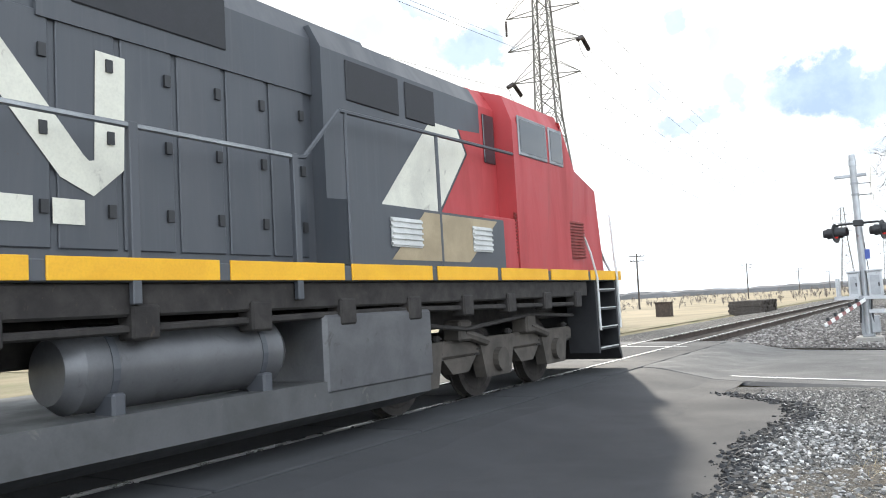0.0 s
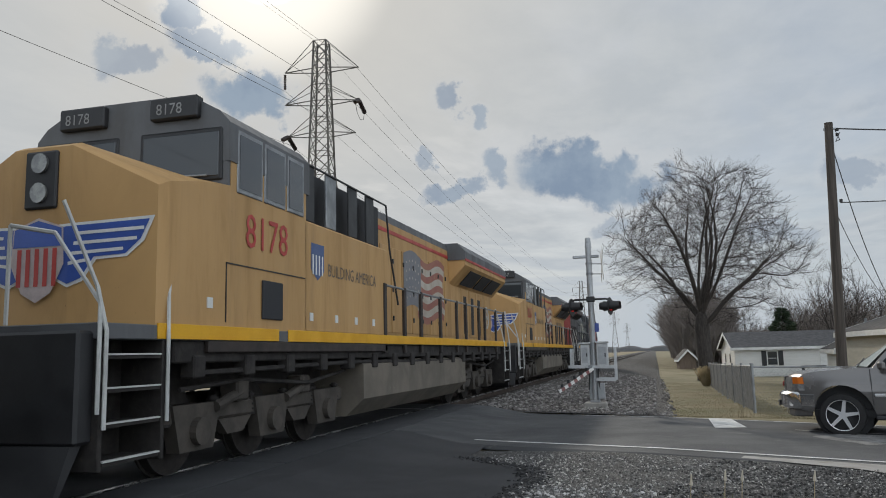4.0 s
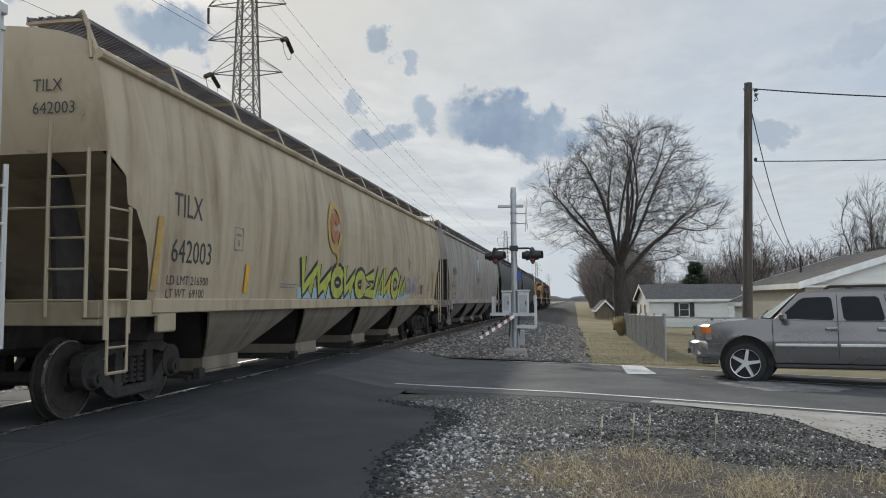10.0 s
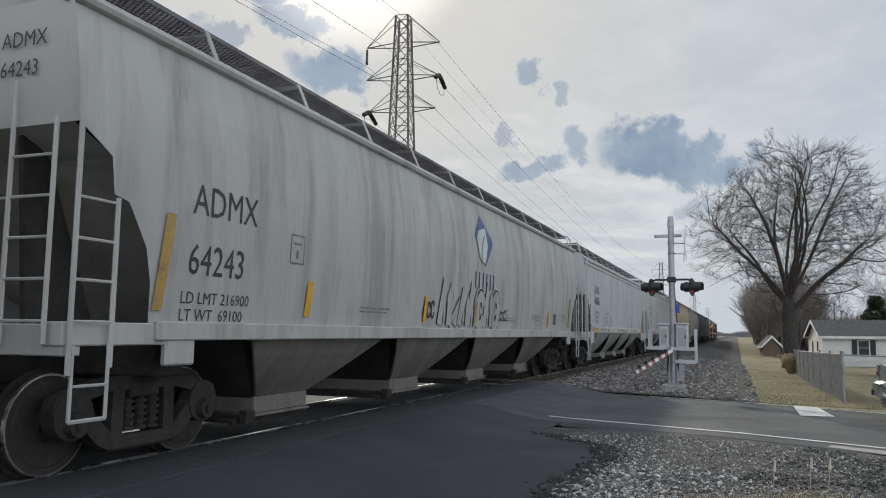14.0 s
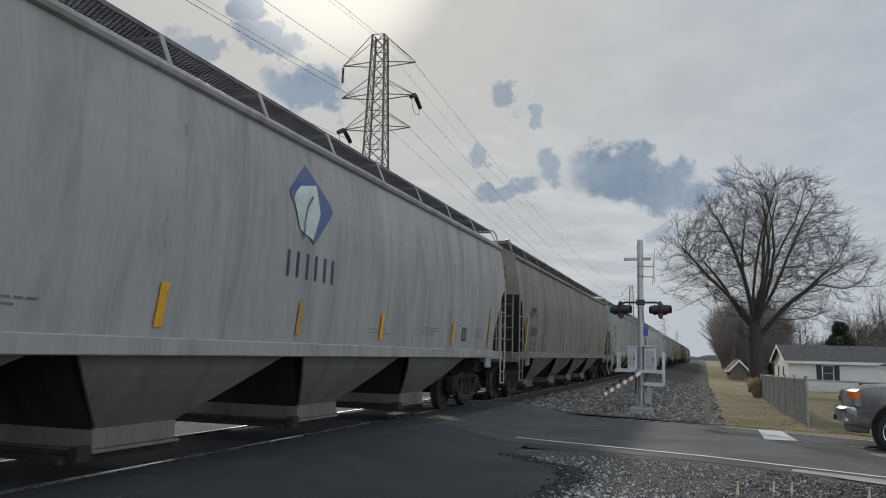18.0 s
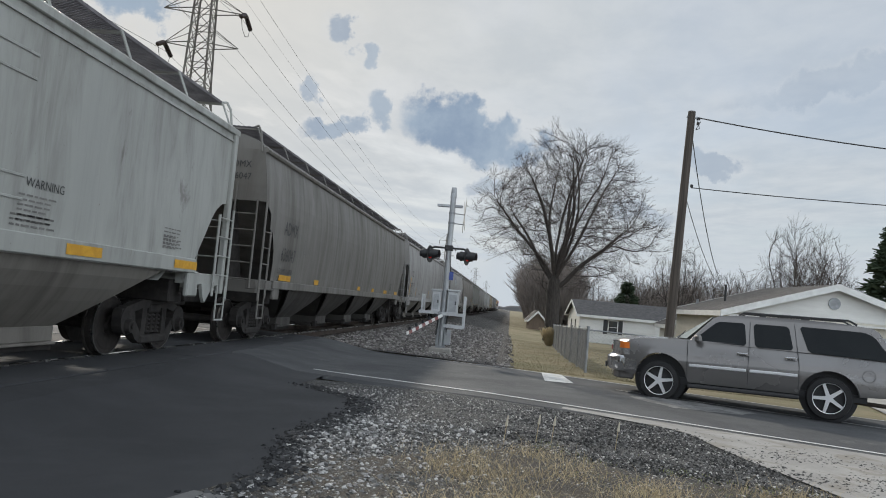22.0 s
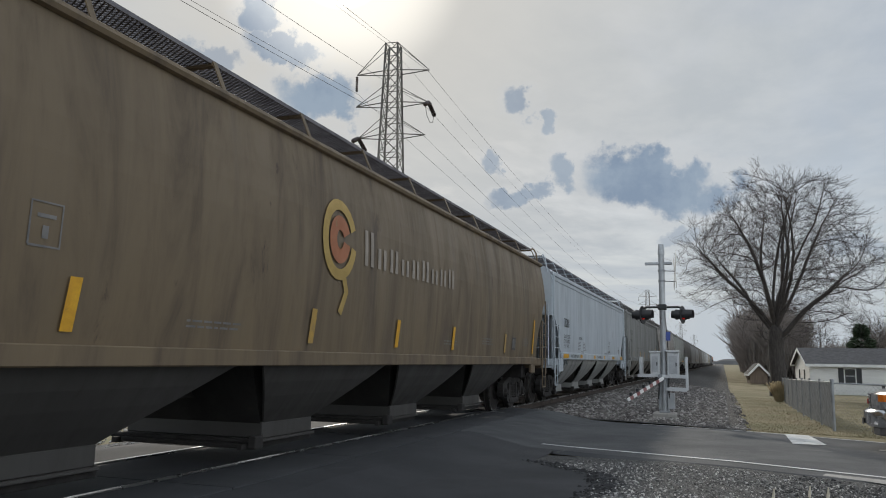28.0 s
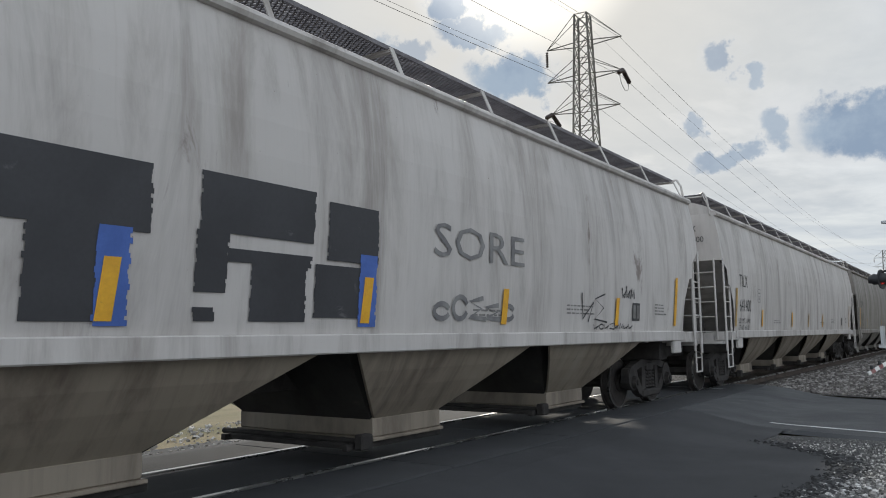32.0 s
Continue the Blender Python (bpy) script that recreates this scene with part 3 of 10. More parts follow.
    ring = [bm.verts.new(road_pt(-0.9 + (1.1 + 0.3 * noise.noise((a * 1.7, 0, 0))) * math.cos(a), 16.1 + (0.8 + 0.35 * noise.noise((a * 2.1, 5, 0))) * math.sin(a), 0.0225)) for a in np.linspace(0, 6.28, 26)[:-1]]
    bm.faces.new(ring)
    obj("road_patch", bm, mat("scuffed asphalt", (0.25, 0.247, 0.24), (0.13, 0.13, 0.13), 0.85, scale=1.5, fine=60, dirt=(0.07, 0.07, 0.07), dirt_at=0.48), kind="structure",
        label="pale scuffed patch on the asphalt", category="road patch")


ground()
# ---- the railway track ----
def track():
    t = thing("railway_track", "single railway track with polished rails on dark ties", "railway track", kind="structure")
    y0, y1 = -140.0, 1400.0
    for sx in (-1, 1):
        x = TRACK_X + sx * 0.755
        bm = bmesh.new()
        box(bm, x - 0.036, x + 0.036, y0, y1, RAIL_Z - 0.035, RAIL_Z)
        part("rail_head", bm, RAILTOP, t, "bright worn rail head")
        bm = bmesh.new()
        box(bm, x - 0.012, x + 0.012, y0, y1, RAIL_Z - 0.15, RAIL_Z - 0.035)
        box(bm, x - 0.07, x + 0.07, y0, y1, RAIL_Z - 0.17, RAIL_Z - 0.15)
        part("rail_web", bm, RUST, t, "rusty rail web")
    bm = bmesh.new()
    box(bm, TRACK_X - 1.3, TRACK_X + 1.3, -0.115, 0.115, RAIL_Z - 0.36, RAIL_Z - 0.175, 0.01)
    me = bpy.data.meshes.new("tie")
    bm.to_mesh(me)
    bm.free()
    for i in range(130):
        y = 21.6 + i * 0.56
        ob = put("tie", me, TIE, t)
        ob.location = (0, y, 0)
    verts, faces = [], []
    for i in range(500):
        y = 21.6 + (130 + i) * 0.56
        b = len(verts)
        verts += [(TRACK_X + sx * 1.3, y + sy * 0.115, RAIL_Z - 0.175) for sx, sy in ((-1, -1), (1, -1), (1, 1), (-1, 1))]
        faces.append((b, b + 1, b + 2, b + 3))
    put("distant_ties", soup("distant_ties", verts, faces), TIE, t, kind="stuff")
    # ballast bank
    prof = [-6.9, -5.6, -4.4, -3.2, -1.9, -1.3, 0, 1.3, 1.9, 2.5, 3.2, 4.2, 5.2, 6.2, 6.95, 8.2]
    ns = list(np.arange(19.15, 60, 0.8)) + [62, 66, 72, 80, 100, 140, 200, 320, 600, 1400]
    n = len(prof)
    for seg in (ns, [-140, -60, -30, -9]):
        verts, faces = [], []
        for v in seg:
            for dx in prof:
                k = max(0.0, 1 - max(v - 19.15, 0) / 25) if seg is ns else 1.0
                y = v / 0.956 - 0.305 * (TRACK_X + dx) * k
                out = 7.0 if dx > 7 else dx
                wob = 0.75 * noise.noise((y * 0.45, 2, 5)) + 0.3 * noise.noise((y * 1.7, 5, 2)) if dx > 7 and seg is ns else 0.0
                x = TRACK_X + out + wob
                verts.append((x, y, land(x, y) - (0.07 if dx > 7 else -0.012) if dx > 6.5 and seg is ns else bank_z(dx, y)))
        for j in range(len(seg) - 1):
            for i in range(n - 1):
                faces.append((j * n + i, j * n + i + 1, (j + 1) * n + i + 1, (j + 1) * n + i))
        put("ballast_bank", soup("ballast_bank", verts, faces), BALLAST, kind="structure", label="dark crushed stone ballast bank under the track", category="ballast")
    # crossing panels between and beside the rails
    p = thing("crossing_surface", "dark rubber and asphalt crossing panels between the rails", "crossing panel", kind="structure")
    for x0, x1 in ((-0.66, 0.66), (0.80, 1.75), (-1.75, -0.80)):
        for i in range(12):
            bm = bmesh.new()
            box(bm, TRACK_X + x0, TRACK_X + x1, -13 + i * 2.85, -13 + i * 2.85 + 2.83, RAIL_Z - 0.2, RAIL_Z - 0.012, 0.01)
            part("crossing_panel", bm, APRON, p)


track()


# ---- level crossing signal ----
def crossing_signal():
    X, Y = -1.75, 22.9
    z0 = -0.06
    s = thing("crossing_signal", "grey level crossing mast with red lamps, bell and folded gate arm", "crossing signal", pose(X, Y, z0))
    bm = bmesh.new()
    box(bm, -0.32, 0.32, -0.32, 0.32, -0.3, 0.24, 0.03)
    part("footing", bm, CONCRETE, s, "stained concrete footing")
    bm = bmesh.new()
    bar(bm, (0, 0, 0.2), (0, 0, 4.72), 0.085, 16)
    part("mast", bm, ALU, s, smooth=False)
    bm = bmesh.new()
    bar(bm, (0, 0, 4.72), (0, 0, 5.02), 0.10, 16, 0.075)
    part("mast_cap", bm, ALU, s)
    bm = bmesh.new()
    box(bm, -0.14, 0.14, -0.14, 0.14, 0.24, 0.30, 0.01)
    for a in (-0.1, 0.1):
        for b in (-0.1, 0.1):
            bar(bm, (a, b, 0.28), (a, b, 0.36), 0.02)
    part("base_plate", bm, GALV, s)
    # crossbuck, seen nearly edge on
    bm = bmesh.new()
    for a in (45, -45):
        box(bm, -0.006, 0.006, -0.62, 0.62, -0.11, 0.11, m=pose(0.36, 0.25, 4.25) @ pose(0, 0, 0, 0, 0, 8) @ pose(0, 0, 0, a, 0, 0))
    part("crossbuck", bm, WHITE, s, "white crossbuck boards")
    for z in (3.95, 4.25):
        bm = bmesh.new()
        bar(bm, (0, 0, z), (0.36, 0.2, z), 0.014)
        bar(bm, (0, 0, z - 0.03), (0, 0, z + 0.03), 0.10, 12)
        part("crossbuck_bracket", bm, GALV, s)
    bm = bmesh.new()
    box(bm, -0.46, 0.30, -0.05, 0.05, 4.42, 4.50, 0.01)
    part("top_arm", bm, ALU, s)
    # lamp cross arm
    bm = bmesh.new()
    rail(bm, [(-0.62, 0, 3.12), (-0.45, 0, 3.2), (0.45, 0, 3.2), (0.62, 0, 3.12)], 0.03, 8)
    box(bm, -0.12, 0.12, -0.12, 0.12, 3.12, 3.28, 0.02)
    part("lamp_arm", bm, BLACK, s)
    for sx in (-1, 1):
        for sy, out in ((1, 0.0), (-1, 0.0)):
            lamp = new("lamp")
            lamp.parent = s
            lamp.matrix_basis = pose(sx * 0.55, sy * 0.12, 2.98, 0, 0, 76)
            bm = bmesh.new()
            disc(bm, (0, 0, 0), 0.25, 0.02, "Y", 28)
            part("backboard", bm, BLACK, lamp)
            bm = bmesh.new()
            disc(bm, (0, sy * -0.10, 0), 0.15, 0.16, "Y", 20, 0.12)
            part("housing", bm, BLACK, lamp)
            bm = bmesh.new()
            rows = [[bm.verts.new((r * math.cos(a), sy * y, r * math.sin(a))) for a in np.linspace(-0.75, math.pi + 0.75, 18)] for r, y in ((0.150, 0.01), (0.132, 0.30), (0.126, 0.30), (0.144, 0.01))]
            for k in range(4):
                for i in range(17):
                    bm.faces.new((rows[k][i], rows[k][i + 1], rows[(k + 1) % 4][i + 1], rows[(k + 1) % 4][i]))
            bmesh.ops.recalc_face_normals(bm, faces=bm.faces[:])
            part("hood", bm, BLACK, lamp)
            bm = bmesh.new()
            disc(bm, (0, sy * 0.02, 0), 0.14, 0.03, "Y", 20)
            part("lens", bm, lamp_glow("red lens", (1.0, 0.06, 0.05), 0.12), lamp, "red signal lens")
    bm = bmesh.new()
    rail(bm, [(0.07, 0.1, 2.9), (0.12, 0.12, 2.0), (0.1, 0.1, 1.2)], 0.012)
    part("conduit", bm, BLACK, s)
    bm = bmesh.new()
    box(bm, 0.08, 0.2, -0.02, 0.0, 2.25, 2.5)
    part("notice", bm, mat("blue notice", (0.06, 0.10, 0.35), rough=0.5), s, "small blue notice plate")
    # gate machine with its counterweight frames
    pale = mat("pale grey enamel", (0.55, 0.56, 0.57), (0.45, 0.46, 0.47), 0.5, scale=2.0, dirt=(0.26, 0.25, 0.24))
    for x0, x1, z0, z1, nm, lb in ((-0.36, -0.10, 1.28, 1.90, "gate_machine", "pale grey gate machine box"), (0.10, 0.42, 1.24, 1.92, "junction_box", "pale grey junction box")):
        bm = bmesh.new()
        box(bm, x0, x1, -0.16, 0.18, z0, z1, 0.02)
        c = part(nm, bm, pale, s, lb)
        bm = bmesh.new()
        box(bm, x0 - 0.03, x1 + 0.03, -0.19, 0.21, z1, z1 + 0.05, 0.012)
        part("box_lid", bm, pale, c)
        bm = bmesh.new()
        box(bm, x0 + 0.05, x1 - 0.05, -0.172, -0.158, z0 + 0.08, z1 - 0.1, 0.005)
        part("box_door", bm, ALU, c)
        bm = bmesh.new()
        box(bm, x1 - 0.09, x1 - 0.06, -0.19, -0.165, (z0 + z1) / 2 - 0.05, (z0 + z1) / 2 + 0.05)
        part("hasp", bm, BLACK, c)
    for yy in (-0.27, 0.33):
        for pts in ([(-0.62, yy, 1.78), (-0.62, yy, 1.22)], [(0.62, yy, 1.80), (0.62, yy, 0.86)], [(-0.70, yy, 1.26), (0.62, yy, 1.24)], [(0.62, yy, 0.88), (0.06, yy, 0.90)]):
            bm = bmesh.new()
            beam(bm, pts[0], pts[1], 0.05, 0.085)
            part("counterweight_bar", bm, pale, s, "pale counterweight frame bar")
    bm = bmesh.new()
    bar(bm, (-0.08, -0.34, 1.25), (-0.08, 0.40, 1.25), 0.06, 12)
    part("gate_pivot", bm, GALV, s)
    for x in (-0.16, 0.15):
        bm = bmesh.new()
        rail(bm, [(x, -0.1, 1.3), (x * 0.8, -0.1, 0.95), (x, -0.08, 0.6)], 0.022, 6)
        part("flexible_conduit", bm, BLACK, s)
    # gate arm, pointing at the road's far side and foreshortened
    bm = bmesh.new()
    d = Vector((-0.62, -0.78, -0.42)).normalized()
    a, L = Vector((0.0, -0.3, 1.2)), 1.5
    beam(bm, a, a + d * L, 0.035, 0.085)
    gate = part("gate_arm", bm, WHITE, s, "short white gate arm with red stripes")
    for i in range(5):
        bm = bmesh.new()
        beam(bm, a + d * (0.20 + 0.27 * i), a + d * (0.33 + 0.27 * i), 0.041, 0.091)
        part("stripe", bm, mat("faded red stripe", (0.22, 0.06, 0.06), (0.30, 0.16, 0.15), 0.6, scale=5), gate)
        bm = bmesh.new()
        p = a + d * (0.3 + 0.27 * i)
        bar(bm, p + Vector((0, 0, 0.06)), p + Vector((0, 0, 0.15)), 0.04, 8)
        part("gate_lamp", bm, BLACK, gate, "small dark gate lamp")
    bm = bmesh.new()
    box(bm, 0.09, 0.28, -0.1, 0.1, 0.34, 0.78, 0.01)
    part("side_box", bm, ALU, s)
    bm = bmesh.new()
    box(bm, -0.16, -0.07, -0.06, 0.06, 0.3, 1.25, 0.01)
    box(bm, 0.07, 0.13, -0.05, 0.05, 0.3, 1.3, 0.01)
    part("conduit_riser", bm, GALV, s)


crossing_signal()


# ---- power line ----
PYLONS = [(-34.4, 77), (-34.4, 395), (-34.4, 720), (-34.4, 1050)]
ARMS = [(34.2, 4.3), (30.4, 4.3), (26.7, 3.9)]


def string(bm, a, d, n, pitch, r):
    """A string of insulator discs, turned from one profile."""
    q = d.to_track_quat("Z", "Y")
    rings = []
    for i in range(n):
        for h, rr in ((0.0, r * 0.35), (0.1, r), (0.6, r * 0.8), (0.8, r * 0.35)):
            rings.append([bm.verts.new(a + q @ Vector((rr * math.cos(t), rr * math.sin(t), (i + h) * pitch))) for t in np.linspace(0, 2 * math.pi, 11)[:-1]])
    for lo, hi in zip(rings, rings[1:]):
        for k in range(10):
            bm.faces.new((lo[k], lo[(k + 1) % 10], hi[(k + 1) % 10], hi[k]))


def pylon(m):
    p = thing("pylon", "tall weathered steel lattice power pylon with three cross arms", "pylon", m, group="power line pylons")

    def half(z):
        return 3.2 - (3.2 - 1.15) * min(z / 22.5, 1) if z < 22.5 else 1.15 - 0.45 * (z - 22.5) / 15.0

    levels = [0, 5.2, 9.8, 13.8, 17.2, 20.0, 22.5, 24.6, 26.7, 28.5, 30.4, 32.3, 34.2, 35.9, 37.5]
    for sx, sy in ((-1, -1), (1, -1), (1, 1), (-1, 1)):
        bm = bmesh.new()
        for a, b in zip(levels, levels[1:]):
            beam(bm, (sx * half(a), sy * half(a), a), (sx * half(b), sy * half(b), b), 0.16, 0.16)
        part("leg", bm, LATTICE, p)
    for f in range(4):
        bm = bmesh.new()
        c, s_ = ((1, 0), (0, 1), (-1, 0), (0, -1))[f]
        def at(u, z):
            h = half(z)
            return (c * h - s_ * u * h, s_ * h + c * u * h, z)
        for a, b in zip(levels, levels[1:]):
            beam(bm, at(-1, a), at(1, b), 0.07, 0.07)
            beam(bm, at(1, a), at(-1, b), 0.07, 0.07)
            beam(bm, at(-1, b), at(1, b), 0.07, 0.07)
        part("bracing", bm, LATTICE, p)
    for z, r in ARMS:
        for sx in (-1, 1):
            bm = bmesh.new()
            tip = (sx * r, 0, z)
            h = half(z)
            for sy in (-1, 1):
                beam(bm, (sx * h, sy * h, z), tip, 0.09, 0.09)
                up = z + (3.3 if z > 34 else 1.9)
                beam(bm, (sx * half(min(up, 37.5)), sy * half(min(up, 37.5)), min(up, 37.5)), tip, 0.06, 0.06)
            part("cross_arm", bm, LATTICE, p)
    ins = mat("brown insulator", (0.05, 0.035, 0.03), rough=0.3, scale=3)
    bm = bmesh.new()
    string(bm, Vector((-4.3, 0, 34.0)), Vector((0, 0, -1)), 7, 0.26, 0.17)
    part("insulator", bm, ins, p)
    for x, z in ((4.3, 30.4), (-3.9, 26.7)):
        for sy in (-1, 1):
            bm = bmesh.new()
            d = Vector((0.05, sy * 0.8, -0.35)).normalized()
            string(bm, Vector((x, 0, z)) + d * 0.2, d, 11, 0.19, 0.25)
            part("insulator", bm, ins, p)
        bm = bmesh.new()
        rail(bm, [(x + 0.1, 1.9, z - 0.85), (x + 0.15, 1.3, z - 1.9), (x + 0.15, 0, z - 2.3), (x + 0.15, -1.3, z - 1.9), (x + 0.1, -1.9, z - 0.85)], 0.03, 5)
        part("jumper_wire", bm, WIRE, p)
    return p


first = pylon(pose(PYLONS[0][0], PYLONS[0][1], -0.5, 0, 0, 6))
for x, y in PYLONS[1:]:
    copy_thing(first, pose(x, y, -0.5))


def cable(name, a, b, sag, r, label, group=""):
    a, b = Vector(a), Vector(b)
    n = 24
    pts = [a.lerp(b, i / n) - Vector((0, 0, 4 * sag * (i / n) * (1 - i / n))) for i in range(n + 1)]
    side = Vector((b.y - a.y, a.x - b.x, 0)).normalized() * r
    up = Vector((0, 0, r))
    verts = [tuple(p + o) for p in pts for o in (side, up, -side, -up)]
    faces = [(i * 4 + k, i * 4 + (k + 1) % 4, i * 4 + 4 + (k + 1) % 4, i * 4 + 4 + k) for i in range(n) for k in range(4)]
    return put(name, soup(name, verts, faces), WIRE, None, label, "cable", group)


for x, z in ((-4.3, 32.1), (4.3, 29.6), (-3.9, 25.9), (4.3, 33.9), (-0.5, 37.5), (3.9, 26.5)):
    ends = [(-34.4 + x * 1.0 + (2 if i < 0 else 0), y, z - 0.5) for i, y in ((-1, -230), (0, 77), (1, 395), (2, 720))]
    r = 0.021 if z < 36 else 0.014
    for a, b in zip(ends, ends[1:]):
        cable("power_cable", a, b, 7.0, r, "thin dark overhead power cable", "power line cables")


# ---- old wooden poles along the far side of the tracks ----
def line_pole(m):
    p = thing("telegraph_pole", "weathered wooden pole with cross arms beside the tracks", "utility pole", m, group="poles beyond the tracks")
    bm = bmesh.new()
    bar(bm, (0, 0, -0.6), (0, 0, 9.2), 0.17, 10, 0.11)
    part("pole", bm, POLEWOOD, p)
    for z, w in ((8.8, 1.3), (8.0, 1.1)):
        bm = bmesh.new()
        box(bm, -w, w, -0.05, 0.05, z - 0.06, z + 0.06)
        part("arm", bm, POLEWOOD, p)
        for x in (-w + 0.1, -w * 0.5, w * 0.5, w - 0.1):
            bm = bmesh.new()
            bar(bm, (x, 0, z + 0.06), (x, 0, z + 0.22), 0.04)
            part("insulator", bm, BLACK, p)
    return p


lp = line_pole(pose(-40, 42, -0.5, 0, 0, 12))
for y in (125, 212, 300, 392, 490):
    copy_thing(lp, pose(-42, y, -0.5, 0, 1.0, 12))


# ---- utility pole by the road with its drooping wires ----
def road_pole():
    X, Y = 5.5, 26.5
    z0 = land(X, Y)
    p = thing("utility_pole", "leaning weathered wooden utility pole", "utility pole", pose(X, Y, z0, 0, 1.9, 0))
    bm = bmesh.new()
    bar(bm, (0, 0, -0.4), (0, 0, 8.95), 0.165, 14, 0.125)
    part("pole", bm, POLEWOOD, p)
    bm = bmesh.new()
    box(bm, -0.16, 0.2, -0.03, 0.03, 8.72, 8.78)
    bar(bm, (0.18, 0, 8.75), (0.3, 0, 8.7), 0.02)
    part("bracket", bm, GALV, p)
    for z in (8.55, 8.72, 6.4):
        bm = bmesh.new()
        disc(bm, (0.24, 0, z), 0.05, 0.09, "Z", 10)
        part("insulator", bm, BLACK, p)
    bm = bmesh.new()
    rail(bm, [(0.15, -0.1, 8.7), (0.28, -0.12, 8.35), (0.16, -0.12, 8.3), (0.3, -0.1, 8.6)], 0.012, 5)
    part("wire_loop", bm, WIRE, p)
    cable("service_wire", (6.0, 26.4, 8.5), (24, 25.0, 7.6), 0.5, 0.022, "drooping twisted service wire", "service wires")
    cable("service_wire", (5.9, 26.4, 6.1), (26, 24.5, 6.4), 0.35, 0.016, "thin dark drooping service wire", "service wires")
    cable("service_wire", (5.75, 26.45, 8.4), (10.3, 38, 3.3), 0.9, 0.016, "thin wire running down to the house", "service wires")
    cable("service_wire", (5.7, 26.45, 6.0), (10.3, 38.2, 3.3), 0.5, 0.013, "thin wire running down to the house", "service wires")


road_pole()
# ---- parked car waiting at the crossing ----
SILVER = mat("pewter car paint", (0.215, 0.205, 0.20), (0.19, 0.182, 0.178), 0.24, 0.55, scale=0.8, fine=400, spec=0.6)
CHROME = mat("chrome", (0.78, 0.78, 0.79), (0.70, 0.70, 0.71), 0.16, 1.0, scale=2, fine=300)
MACHINED = mat("machined alloy", (0.80, 0.80, 0.81), (0.72, 0.72, 0.73), 0.38, 0.55, scale=4, fine=200)
RUBBER = mat("tyre rubber", (0.018, 0.018, 0.019), (0.026, 0.025, 0.025), 0.85, scale=6)
AMBER = mat("amber lamp", (0.80, 0.22, 0.03), (0.7, 0.17, 0.02), 0.15, scale=4)
CLEAR = mat("clear lamp glass", (0.42, 0.42, 0.42), (0.2, 0.2, 0.2), 0.2, 0.3, scale=16)
PRIVACY = mat("privacy glass", (0.008, 0.011, 0.013), (0.012, 0.015, 0.017), 0.14, scale=1.2, spec=0.16)
# pale base colour stands in for bright sky mirrored in the screen
SCREENGLASS = mat("windscreen glass with painted sky reflection", (0.56, 0.61, 0.60), (0.46, 0.51, 0.50), 0.08, scale=1.5, spec=0.8)
TRIM = mat("dark trim", (0.025, 0.025, 0.027), (0.04, 0.04, 0.042), 0.6, scale=4)


def cut(bm, axis, at):
    no = [0, 0, 0]
    no[axis] = 1
    for v in at:
        co = [0, 0, 0]
        co[axis] = v
        bmesh.ops.bisect_plane(bm, geom=bm.verts[:] + bm.edges[:] + bm.faces[:], plane_co=co, plane_no=no)


